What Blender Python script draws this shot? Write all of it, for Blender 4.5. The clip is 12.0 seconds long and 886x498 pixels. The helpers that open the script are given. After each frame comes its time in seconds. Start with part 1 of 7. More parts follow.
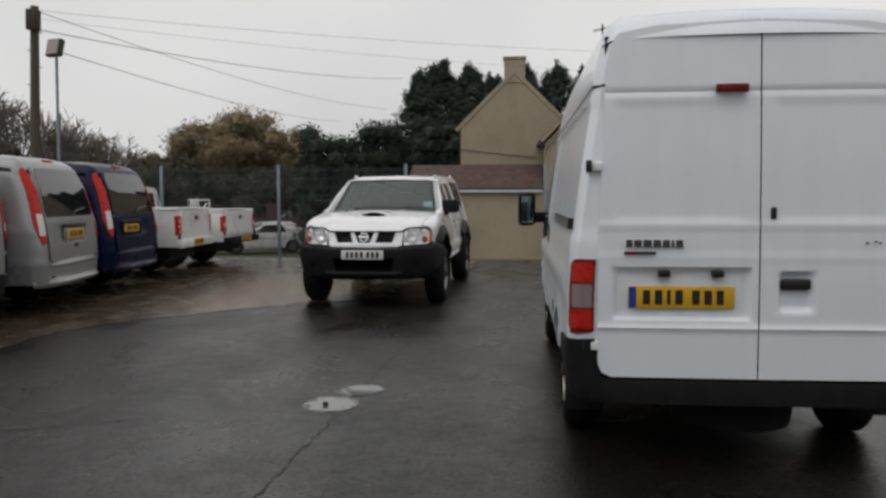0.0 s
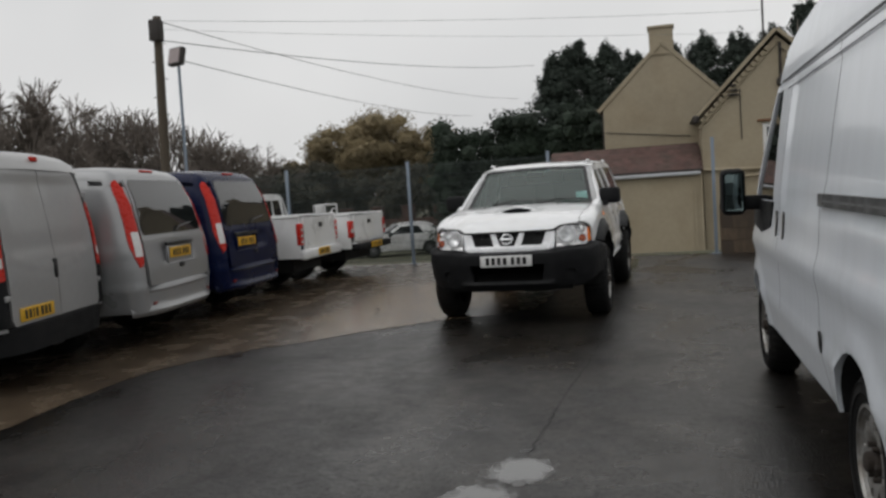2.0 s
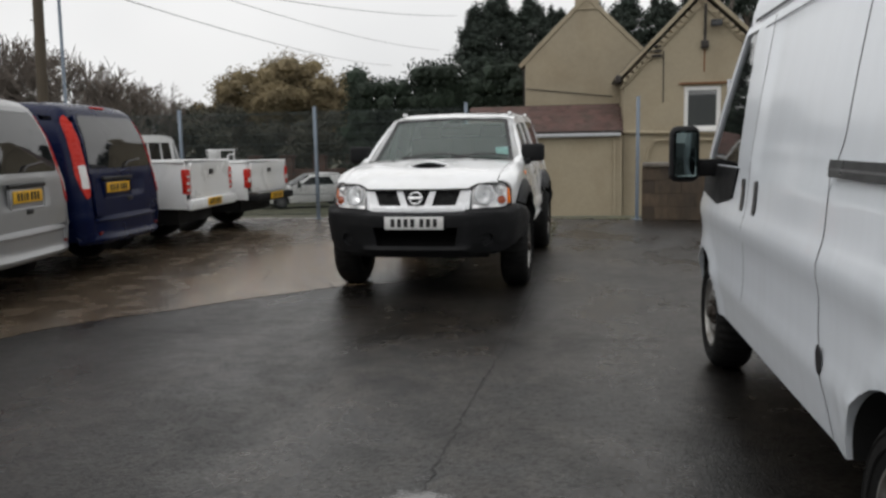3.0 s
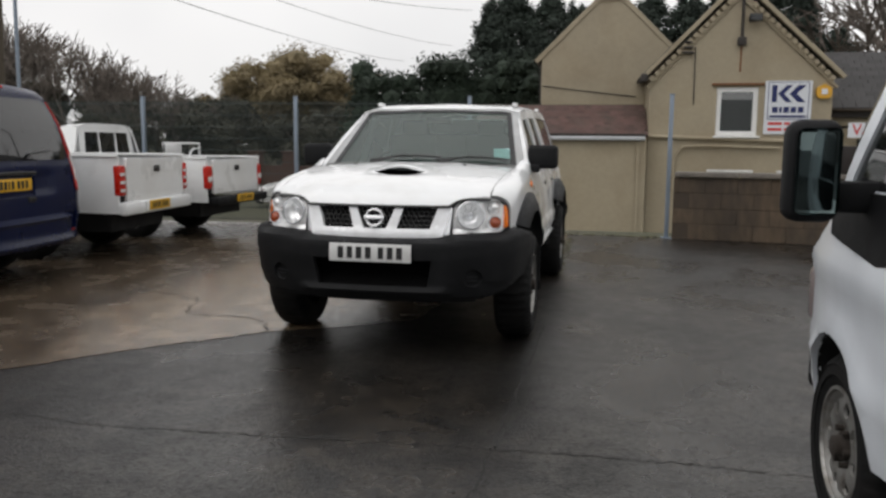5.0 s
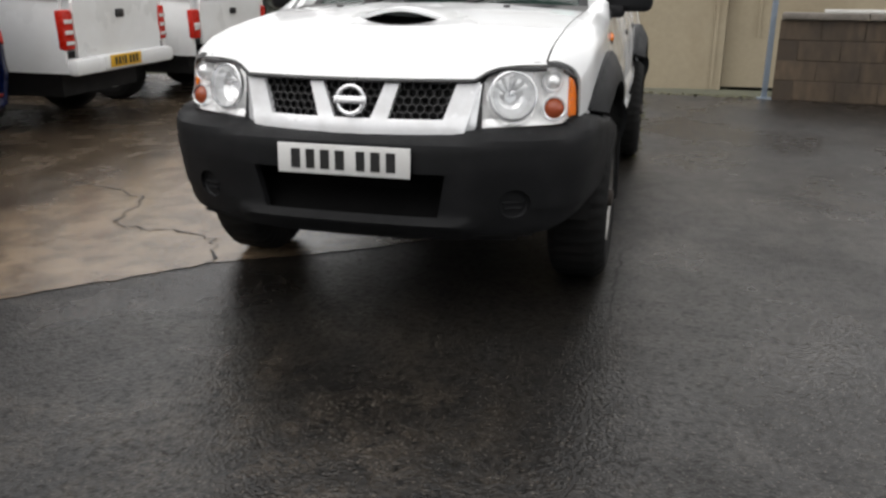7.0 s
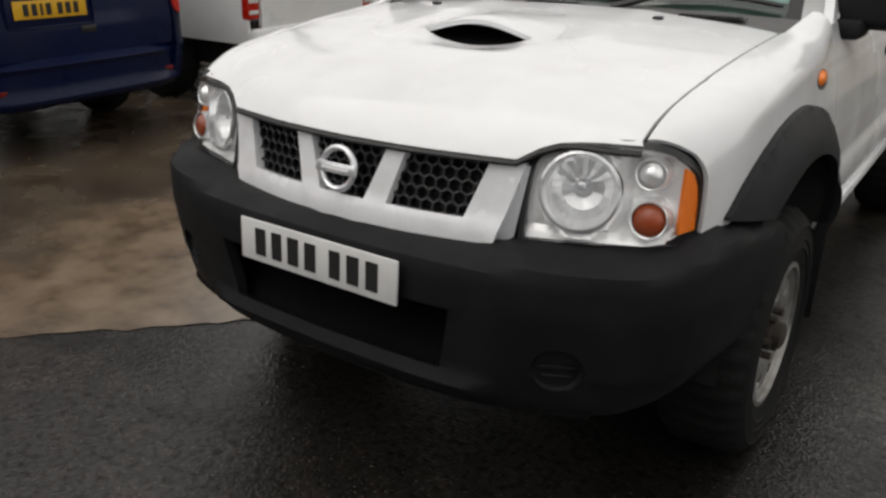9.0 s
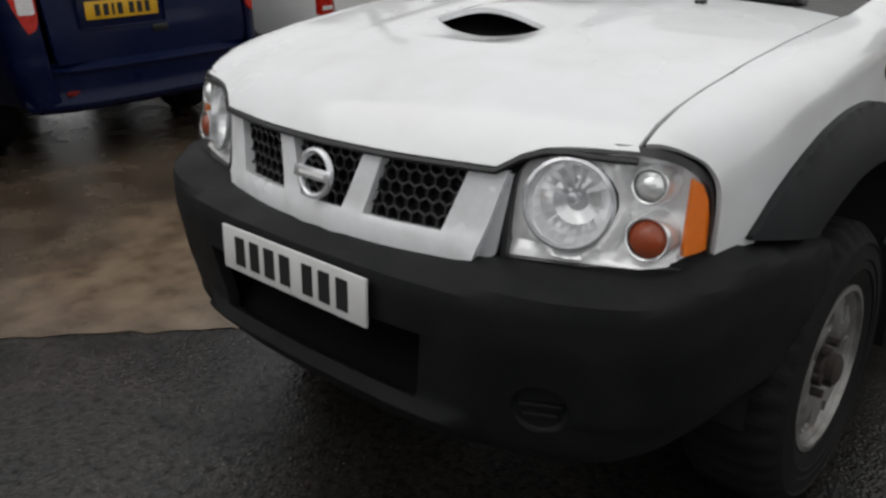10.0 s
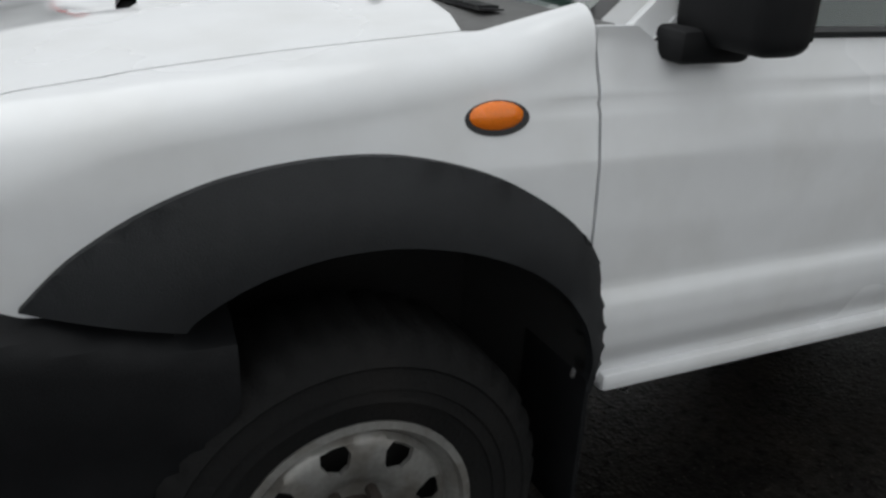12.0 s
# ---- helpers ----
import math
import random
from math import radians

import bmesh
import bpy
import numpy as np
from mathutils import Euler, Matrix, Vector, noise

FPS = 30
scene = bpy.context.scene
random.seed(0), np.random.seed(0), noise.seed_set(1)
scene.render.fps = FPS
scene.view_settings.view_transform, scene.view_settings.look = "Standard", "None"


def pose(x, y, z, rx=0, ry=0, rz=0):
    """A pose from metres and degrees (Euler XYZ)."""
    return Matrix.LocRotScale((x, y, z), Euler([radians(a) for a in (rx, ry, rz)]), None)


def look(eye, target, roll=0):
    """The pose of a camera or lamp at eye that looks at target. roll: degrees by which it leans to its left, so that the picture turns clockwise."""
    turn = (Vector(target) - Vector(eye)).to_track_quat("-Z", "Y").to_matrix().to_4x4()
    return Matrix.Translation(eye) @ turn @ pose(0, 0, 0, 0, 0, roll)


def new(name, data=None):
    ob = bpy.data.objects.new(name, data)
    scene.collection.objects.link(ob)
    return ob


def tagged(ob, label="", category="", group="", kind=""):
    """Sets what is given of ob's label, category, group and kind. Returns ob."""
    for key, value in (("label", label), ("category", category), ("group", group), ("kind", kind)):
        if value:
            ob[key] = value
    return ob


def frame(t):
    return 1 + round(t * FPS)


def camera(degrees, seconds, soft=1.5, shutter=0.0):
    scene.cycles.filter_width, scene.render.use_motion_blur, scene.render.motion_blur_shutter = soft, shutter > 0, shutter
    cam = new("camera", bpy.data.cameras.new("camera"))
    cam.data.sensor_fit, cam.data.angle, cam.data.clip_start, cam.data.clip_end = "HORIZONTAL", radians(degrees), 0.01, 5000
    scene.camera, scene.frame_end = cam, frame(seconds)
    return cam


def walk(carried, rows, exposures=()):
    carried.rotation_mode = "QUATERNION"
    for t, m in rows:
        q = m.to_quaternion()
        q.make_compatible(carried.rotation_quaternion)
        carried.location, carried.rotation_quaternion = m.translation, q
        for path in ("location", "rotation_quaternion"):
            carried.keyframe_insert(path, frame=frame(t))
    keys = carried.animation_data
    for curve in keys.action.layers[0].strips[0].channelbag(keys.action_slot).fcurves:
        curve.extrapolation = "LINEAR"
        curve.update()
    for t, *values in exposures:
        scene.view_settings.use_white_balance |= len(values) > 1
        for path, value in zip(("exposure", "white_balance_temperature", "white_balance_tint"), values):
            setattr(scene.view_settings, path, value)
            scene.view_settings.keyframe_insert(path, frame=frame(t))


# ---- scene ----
cam = camera(58.1, 12.0, soft=2.7)
PATH = [
    (0, (1.919, -9.543, 1.381), (1.729, -7.557, 1.25), -0.2),
    (0.5, (1.797, -9.117, 1.346), (1.514, -7.148, 1.145), -0.3),
    (1, (1.719, -8.68, 1.34), (1.364, -6.723, 1.136), -1.8),
    (1.5, (1.65, -8.232, 1.366), (1.159, -6.299, 1.214), -1.5),
    (2, (1.521, -7.753, 1.366), (0.99, -5.829, 1.232), -3.7),
    (2.5, (1.445, -7.236, 1.366), (1.048, -5.286, 1.168), -2.0),
    (3, (1.382, -6.718, 1.338), (1.058, -4.761, 1.08), -1.1),
    (3.2, (1.368, -6.517, 1.335), (1.076, -4.557, 1.067), -1.4),
    (4.8, (1.332, -4.896, 1.322), (1.03, -2.939, 1.045), -0.4),
    (5, (1.328, -4.673, 1.332), (0.971, -2.722, 1.074), 0.5),
    (5.5, (1.217, -4.173, 1.301), (0.85, -2.232, 0.993), 1.4),
    (6, (1.137, -3.658, 1.273), (0.742, -1.739, 0.872), 0.1),
    (6.5, (1.097, -3.171, 1.275), (0.623, -1.293, 0.776), 0.8),
    (6.7, (1.071, -2.986, 1.277), (0.625, -1.119, 0.716), 0.7),
    (8.3, (1.108, -1.676, 1.406), (0.385, 0.023, 0.638), -3.2),
    (8.5, (1.137, -1.555, 1.407), (0.338, 0.1, 0.617), -1.7),
    (9, (1.288, -1.335, 1.424), (0.255, 0.211, 0.687), 0.8),
    (9.5, (1.311, -1.173, 1.403), (0.184, 0.31, 0.676), -0.2),
    (10, (1.381, -1.002, 1.392), (0.144, 0.379, 0.642), -1.2),
    (10.5, (1.603, -0.703, 1.386), (0.258, 0.558, 0.611), 0.2),
    (11, (1.745, -0.299, 1.391), (0.38, 0.924, 0.591), -0.2),
    (11.5, (1.87, 0.136, 1.352), (0.357, 1.259, 0.681), 1.9),
    (12, (1.965, 0.504, 1.332), (0.321, 1.357, 0.576), 3.1),
]
EXPOSURE = [
    (0, -0.05, 6500, 10),
    (0.5, 0.35, 6500, 10),
    (1, 0.38, 6500, 10),
    (1.5, 0.1, 6450, 9),
    (2, -0.03, 6450, 9),
    (2.5, -0.04, 6450, 9),
    (3, 0.28, 6450, 9),
    (5, 0.33, 6500, 10),
    (5.5, 0.27, 6500, 10),
    (6, 0.60, 6500, 10),
    (6.5, 0.74, 6500, 10),
    (8.5, 0.68, 6700, 10),
    (9, 0.25, 6700, 10),
    (9.5, -0.04, 6550, 9),
    (10, 0.05, 6450, 9),
    (10.5, 0.08, 6450, 9),
    (11, 0.20, 6400, 9),
    (11.5, 0.15, 6250, 7),
    (12, 0.1, 6250, 7),
]
walk(cam, [(t, look(eye, target, roll)) for t, eye, target, roll in PATH], exposures=EXPOSURE)

# ---- light ----
world = bpy.data.worlds.new("overcast_sky")
scene.world = world
world.use_nodes = True
wn, wl = world.node_tree.nodes, world.node_tree.links
sky = wn.new("ShaderNodeTexSky")
sky.sky_type = "NISHITA"
sky.sun_disc = False
sky.sun_elevation, sky.sun_rotation = radians(61), radians(-138)
sky.air_density, sky.dust_density = 1.0, 4.0
grey = wn.new("ShaderNodeHueSaturation")
grey.inputs["Saturation"].default_value = 0.12
grey.inputs["Value"].default_value = 0.09
wl.new(sky.outputs["Color"], grey.inputs["Color"])
cloud_map = wn.new("ShaderNodeTexCoord")
cloud_noise = wn.new("ShaderNodeTexNoise")
cloud_noise.inputs["Scale"].default_value = 1.2
cloud_noise.inputs["Detail"].default_value = 4.0
wl.new(cloud_map.outputs["Generated"], cloud_noise.inputs["Vector"])
cloud_ramp = wn.new("ShaderNodeValToRGB")
cloud_ramp.color_ramp.elements[0].position, cloud_ramp.color_ramp.elements[1].position = 0.3, 0.75
cloud_ramp.color_ramp.elements[0].color = (0.60, 0.60, 0.61, 1)
cloud_ramp.color_ramp.elements[1].color = (0.98, 0.965, 0.95, 1)
wl.new(cloud_noise.outputs["Fac"], cloud_ramp.inputs["Fac"])
sky_mix = wn.new("ShaderNodeMixRGB")
sky_mix.inputs["Fac"].default_value = 0.85
wl.new(grey.outputs["Color"], sky_mix.inputs["Color1"])
wl.new(cloud_ramp.outputs["Color"], sky_mix.inputs["Color2"])
wl.new(sky_mix.outputs["Color"], wn["Background"].inputs["Color"])
wn["Background"].inputs["Strength"].default_value = 1.0
sun_data = bpy.data.lights.new("sun", "SUN")
sun_data.energy, sun_data.angle, sun_data.color = 0.8, radians(70), (1.0, 0.97, 0.94)
sun = new("sun", sun_data)
sun.matrix_world = look((-4.5, -5.0, 12), (0, 0, 0))


# ---- materials ----
def mat(name, color, rough=0.6, metal=0.0, vary=0.12, scale=6.0, bump=0.0, bscale=60.0, coat=0.0, spec=0.5, dirt=None, dirt_amount=0.0, dscale=2.5, rvary=0.1, island=0.0, stretch=(1, 1, 1)):
    """Principled surface with colour variation at two scales, dirt patches, roughness variation and bump, in object metres."""
    m = bpy.data.materials.new(name)
    m.use_nodes = True
    n, l = m.node_tree.nodes, m.node_tree.links
    b = n["Principled BSDF"]
    b.inputs["Metallic"].default_value = metal
    b.inputs["Specular IOR Level"].default_value = spec
    b.inputs["Coat Weight"].default_value = coat
    b.inputs["Coat Roughness"].default_value = 0.05
    geo = n.new("ShaderNodeNewGeometry")
    mapping = n.new("ShaderNodeMapping")
    mapping.inputs["Scale"].default_value = stretch
    l.new(geo.outputs["Position"], mapping.inputs["Vector"])
    big, fine = n.new("ShaderNodeTexNoise"), n.new("ShaderNodeTexNoise")
    for t, s, d in ((big, scale, 4), (fine, scale * 9, 6)):
        t.inputs["Scale"].default_value, t.inputs["Detail"].default_value = s, d
        l.new(mapping.outputs["Vector"], t.inputs["Vector"])
    add = n.new("ShaderNodeMath")
    add.operation = "ADD"
    l.new(big.outputs["Fac"], add.inputs[0])
    l.new(fine.outputs["Fac"], add.inputs[1])
    rng = n.new("ShaderNodeMapRange")
    rng.inputs["From Min"].default_value, rng.inputs["From Max"].default_value = 0.6, 1.4
    rng.inputs["To Min"].default_value, rng.inputs["To Max"].default_value = 1 - vary, 1 + vary
    l.new(add.outputs[0], rng.inputs["Value"])
    mul = n.new("ShaderNodeVectorMath")
    mul.operation = "SCALE"
    mul.inputs[0].default_value = color
    l.new(rng.outputs["Result"], mul.inputs["Scale"])
    out = mul.outputs["Vector"]
    if island:
        info = n.new("ShaderNodeObjectInfo")
        ir = n.new("ShaderNodeMapRange")
        ir.inputs["To Min"].default_value, ir.inputs["To Max"].default_value = 1 - island, 1 + island
        l.new(info.outputs["Random"], ir.inputs["Value"])
        mul2 = n.new("ShaderNodeVectorMath")
        mul2.operation = "SCALE"
        l.new(out, mul2.inputs[0])
        l.new(ir.outputs["Result"], mul2.inputs["Scale"])
        out = mul2.outputs["Vector"]
    if dirt:
        dn = n.new("ShaderNodeTexNoise")
        dn.inputs["Scale"].default_value, dn.inputs["Detail"].default_value = dscale, 8
        l.new(mapping.outputs["Vector"], dn.inputs["Vector"])
        dr = n.new("ShaderNodeMapRange")
        dr.inputs["From Min"].default_value, dr.inputs["From Max"].default_value = 0.45, 0.75
        dr.inputs["To Max"].default_value = dirt_amount
        l.new(dn.outputs["Fac"], dr.inputs["Value"])
        mix = n.new("ShaderNodeMixRGB")
        mix.inputs["Color2"].default_value = (*dirt, 1)
        l.new(dr.outputs["Result"], mix.inputs["Fac"])
        l.new(out, mix.inputs["Color1"])
        out = mix.outputs["Color"]
    l.new(out, b.inputs["Base Color"])
    rr = n.new("ShaderNodeMapRange")
    rr.inputs["From Min"].default_value, rr.inputs["From Max"].default_value = 0.3, 0.7
    rr.inputs["To Min"].default_value, rr.inputs["To Max"].default_value = max(0.02, rough - rvary), min(1, rough + rvary)
    l.new(big.outputs["Fac"], rr.inputs["Value"])
    l.new(rr.outputs["Result"], b.inputs["Roughness"])
    if bump:
        bn, bp = n.new("ShaderNodeTexNoise"), n.new("ShaderNodeBump")
        bn.inputs["Scale"].default_value, bn.inputs["Detail"].default_value = bscale, 5
        bp.inputs["Strength"].default_value, bp.inputs["Distance"].default_value = bump, 0.01
        l.new(mapping.outputs["Vector"], bn.inputs["Vector"])
        l.new(bn.outputs["Fac"], bp.inputs["Height"])
        l.new(bp.outputs["Normal"], b.inputs["Normal"])
    return m


def glass_mat(name, tint, rough=0.02, through_amount=0.35, clear_colour=(0.62, 0.68, 0.66), ior=1.5):
    """A tinted pane: clear film over a dark tint."""
    m = bpy.data.materials.new(name)
    m.use_nodes = True
    n, l = m.node_tree.nodes, m.node_tree.links
    b = n["Principled BSDF"]
    b.inputs["Base Color"].default_value = (*tint, 1)
    b.inputs["Roughness"].default_value = rough
    b.inputs["Specular IOR Level"].default_value = 0.6
    clear = n.new("ShaderNodeBsdfTransparent")
    clear.inputs["Color"].default_value = (*clear_colour, 1)
    mix = n.new("ShaderNodeMixShader")
    fres = n.new("ShaderNodeFresnel")
    fres.inputs["IOR"].default_value = ior
    gloss = n.new("ShaderNodeBsdfGlossy")
    gloss.inputs["Roughness"].default_value = rough
    mix.inputs["Fac"].default_value = through_amount
    l.new(b.outputs[0], mix.inputs[1])
    l.new(clear.outputs[0], mix.inputs[2])
    mix2 = n.new("ShaderNodeMixShader")
    l.new(fres.outputs[0], mix2.inputs["Fac"])
    l.new(mix.outputs[0], mix2.inputs[1])
    l.new(gloss.outputs[0], mix2.inputs[2])
    l.new(mix2.outputs[0], n["Material Output"].inputs["Surface"])
    return m


def streaked(name, color, streak, amount, rough=0.25, coat=0.4):
    """Car paint with grime that runs down in thin vertical streaks."""
    m = mat(name, color, rough, coat=coat, vary=0.012, scale=1.5, dirt=streak, dirt_amount=amount, dscale=1.0, rvary=0.015)
    n, l = m.node_tree.nodes, m.node_tree.links
    mp = next(x for x in n if x.type == "MAPPING")
    mp.inputs["Scale"].default_value = (9, 9, 0.8)
    return m


WHITE = mat("white_paint", (0.80, 0.81, 0.82), 0.24, coat=0.5, vary=0.03, scale=1.5, dirt=(0.48, 0.46, 0.41), dirt_amount=0.24, dscale=4.5, rvary=0.2)
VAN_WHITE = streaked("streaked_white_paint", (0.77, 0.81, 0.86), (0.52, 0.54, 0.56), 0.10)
PICKUP_WHITE = mat("pickup_white_paint", (0.74, 0.75, 0.75), 0.3, coat=0.3, vary=0.03, scale=1.5, dirt=(0.42, 0.40, 0.36), dirt_amount=0.25, dscale=1.8)
SILVER = mat("silver_paint", (0.29, 0.295, 0.30), 0.34, metal=0.35, coat=0.5, vary=0.04, scale=2, dirt=(0.3, 0.29, 0.27), dirt_amount=0.25)
GREY_SILVER = mat("pale_grey_paint", (0.32, 0.32, 0.32), 0.38, metal=0.25, coat=0.4, vary=0.05, scale=2, dirt=(0.28, 0.27, 0.25), dirt_amount=0.35)
BLUE = mat("dark_blue_paint", (0.0012, 0.0052, 0.033), 0.28, coat=0.0, spec=0.2, vary=0.06, scale=2, dirt=(0.03, 0.03, 0.04), dirt_amount=0.2)
PLASTIC = mat("grained_black_plastic", (0.0062, 0.0066, 0.0074), 0.60, spec=0.20, vary=0.25, scale=5, bump=0.25, bscale=420, dirt=(0.018, 0.018, 0.0195), dirt_amount=0.42, dscale=9)
FLARE = mat("faded_arch_plastic", (0.011, 0.012, 0.0135), 0.55, spec=0.35, vary=0.25, scale=4, bump=0.2, bscale=420, dirt=(0.023, 0.025, 0.027), dirt_amount=0.6, dscale=3)
TRIM_BLACK = mat("smooth_black_trim", (0.012, 0.012, 0.013), 0.35, vary=0.1, scale=8)
DARK = mat("dark_underside_and_shade", (0.008, 0.008, 0.008), 0.9, vary=0.3, scale=5)
RUBBER = mat("tyre_rubber", (0.008, 0.008, 0.008), 0.8, spec=0.2, vary=0.3, scale=8, bump=0.3, bscale=120, dirt=(0.025, 0.022, 0.02), dirt_amount=0.35, dscale=6)
STEEL = mat("steel_wheel_paint", (0.31, 0.305, 0.29), 0.40, metal=0.6, vary=0.2, scale=12, dirt=(0.085, 0.06, 0.04), dirt_amount=0.75, dscale=14)
TRIM_STEEL = mat("dull_wheel_steel", (0.17, 0.17, 0.175), 0.45, metal=0.4, vary=0.2, scale=10, dirt=(0.05, 0.045, 0.04), dirt_amount=0.5, dscale=12)
HUB_RUST = mat("rusty_hub", (0.03, 0.023, 0.018), 0.8, vary=0.4, scale=20, bump=0.4, bscale=150)
CHROME = mat("chrome_trim", (0.78, 0.79, 0.81), 0.16, metal=0.7, vary=0.06, scale=10, dirt=(0.55, 0.55, 0.55), dirt_amount=0.3, dscale=10)
SILVER_TRIM = mat("silver_grille_trim", (0.88, 0.89, 0.91), 0.20, metal=0.15, coat=0.4, vary=0.05, scale=8, dirt=(0.4, 0.38, 0.35), dirt_amount=0.25, dscale=12)
REFLECTOR = mat("lamp_reflector", (0.97, 0.975, 0.98), 0.12, metal=0.6, vary=0.03, scale=15, bump=0.1, bscale=40)
LAMP_BODY = mat("lamp_bezel", (0.97, 0.97, 0.97), 0.16, metal=0.28, vary=0.03, scale=15, bump=0.2, bscale=14)
AMBER = mat("amber_lens", (0.97, 0.220, 0.006), 0.2, coat=0.5, vary=0.1, scale=30, bump=0.2, bscale=200)
AMBER_DEEP = mat("deep_amber_lens", (0.33, 0.055, 0.012), 0.2, coat=0.5, vary=0.1, scale=30, bump=0.2, bscale=200)
RED = mat("red_lens", (0.15, 0.005, 0.003), 0.3, spec=0.3, coat=0.0, vary=0.15, scale=25, bump=0.2, bscale=180)
RED_BRIGHT = mat("bright_red_lens", (0.45, 0.015, 0.006), 0.3, spec=0.3, coat=0.0, vary=0.12, scale=25, bump=0.2, bscale=180)
CLEAR_LENS = mat("clear_lens", (0.27, 0.22, 0.215), 0.15, metal=0.2, coat=0.5, vary=0.15, scale=30, bump=0.3, bscale=120)
PALE_LENS = mat("pale_clear_lens", (0.62, 0.61, 0.60), 0.2, coat=0.4, vary=0.12, scale=30, bump=0.2, bscale=120)
PLATE_W = mat("white_plate", (0.66, 0.66, 0.65), 0.35, vary=0.05, scale=12, dirt=(0.4, 0.38, 0.35), dirt_amount=0.3, dscale=8)
PLATE_Y = mat("yellow_plate", (0.68, 0.38, 0.015), 0.35, vary=0.05, scale=12, dirt=(0.35, 0.25, 0.05), dirt_amount=0.3, dscale=8)
INK = mat("black_lettering", (0.012, 0.012, 0.012), 0.5, vary=0.1)
EU_BLUE = mat("plate_blue_band", (0.01, 0.05, 0.30), 0.4, vary=0.05)
GLASS = glass_mat("car_glass", (0.042, 0.085, 0.068), through_amount=0.6, clear_colour=(0.68, 0.88, 0.80), ior=1.85)
CLEAR = glass_mat("clear_lamp_cover", (0.5, 0.5, 0.5), through_amount=0.99, clear_colour=(0.99, 0.992, 0.992), ior=1.12)
DARK_GLASS = glass_mat("dark_tinted_glass", (0.01, 0.011, 0.012), through_amount=0.08, ior=1.17)
CABIN = mat("grey_cabin_trim", (0.05, 0.052, 0.055), 0.8, vary=0.2, scale=8)
PAPER = mat("pale_blue_paper", (0.55, 0.82, 0.86), 0.6, vary=0.1, scale=20)
MIRROR_GLASS = mat("mirror_glass", (0.10, 0.13, 0.13), 0.04, metal=1.0, vary=0.03)


# ---- mesh tools ----
def part(name, bm, material, parent=None, label="", smooth=True, angle=40):
    """Links a bmesh as one mesh object, under a thing or part where one is given."""
    me = bpy.data.meshes.new(name)
    for e in bm.edges:
        if len(e.link_faces) == 2 and e.calc_face_angle(0) > radians(angle):
            e.smooth = False
    for f in bm.faces:
        f.smooth = smooth
    bm.to_mesh(me)
    bm.free()
    me.materials.append(material)
    ob = new(name, me)
    if parent is not None:
        ob.parent = parent
    if label:
        tagged(ob, label)
    return ob


def thing(name, m, label, category, group="", kind=""):
    ob = new(name)
    ob.matrix_world = m
    ob.empty_display_size = 0.2
    return tagged(ob, label, category, group, kind)


def mirrored(bm):
    b2 = bm.copy()
    for v in b2.verts:
        v.co.x = -v.co.x
    bmesh.ops.reverse_faces(b2, faces=b2.faces[:])
    return b2


def box(sx, sy, sz, at=(0, 0, 0), bevel=0.0, turn=None, segments=2):
    bm = bmesh.new()
    bmesh.ops.create_cube(bm, size=1)
    for v in bm.verts:
        v.co = Vector((v.co.x * sx, v.co.y * sy, v.co.z * sz))
    if bevel:
        bmesh.ops.bevel(bm, geom=bm.edges[:], offset=bevel, segments=segments, affect="EDGES", profile=0.5)
    if turn is not None:
        bmesh.ops.transform(bm, matrix=turn, verts=bm.verts[:])
    bmesh.ops.translate(bm, vec=Vector(at), verts=bm.verts[:])
    return bm


def add_bm(a, b):
    """Joins bmesh b into a."""
    me = bpy.data.meshes.new("joined")
    b.to_mesh(me)
    b.free()
    a.from_mesh(me)
    bpy.data.meshes.remove(me)
    return a


def lathe(profile, n=32, axis="X"):
    """Turns a profile of (radius, along) round an axis."""
    bm = bmesh.new()
    rings = []
    for i in range(n):
        a = 2 * math.pi * i / n
        ring = []
        for r, h in profile:
            c, s = r * math.cos(a), r * math.sin(a)
            p = {"X": (h, c, s), "Y": (c, h, s), "Z": (c, s, h)}[axis]
            ring.append(bm.verts.new(p))
        rings.append(ring)
    for i in range(n):
        a, b = rings[i], rings[(i + 1) % n]
        for j in range(len(profile) - 1):
            bm.faces.new((a[j], a[j + 1], b[j + 1], b[j]))
    bmesh.ops.remove_doubles(bm, verts=bm.verts[:], dist=1e-5)
    bmesh.ops.recalc_face_normals(bm, faces=bm.faces[:])
    return bm


def tube(points, r, n=8, closed=False):
    """A round bar along points; r may be a list."""
    bm = bmesh.new()
    pts = [Vector(p) for p in points]
    rings = []
    for i, p in enumerate(pts):
        d = (pts[min(i + 1, len(pts) - 1)] - pts[max(i - 1, 0)]).normalized()
        up = Vector((0, 0, 1)) if abs(d.z) < 0.9 else Vector((1, 0, 0))
        a = d.cross(up).normalized()
        b = d.cross(a)
        rad = r[i] if isinstance(r, (list, tuple)) else r
        rings.append([bm.verts.new(p + a * rad * math.cos(2 * math.pi * k / n) + b * rad * math.sin(2 * math.pi * k / n)) for k in range(n)])
    for a, b in zip(rings, rings[1:]):
        for k in range(n):
            bm.faces.new((a[k], a[(k + 1) % n], b[(k + 1) % n], b[k]))
    bm.faces.new(rings[0])
    bm.faces.new(list(reversed(rings[-1])))
    bmesh.ops.recalc_face_normals(bm, faces=bm.faces[:])
    return bm


def spline(pts, n=12):
    """Catmull-Rom through points (tuples of any length)."""
    P = [np.array(p, float) for p in pts]
    out = []
    for i in range(len(P) - 1):
        p0, p1, p2, p3 = P[max(i - 1, 0)], P[i], P[i + 1], P[min(i + 2, len(P) - 1)]
        for k in range(n):
            t = k / n
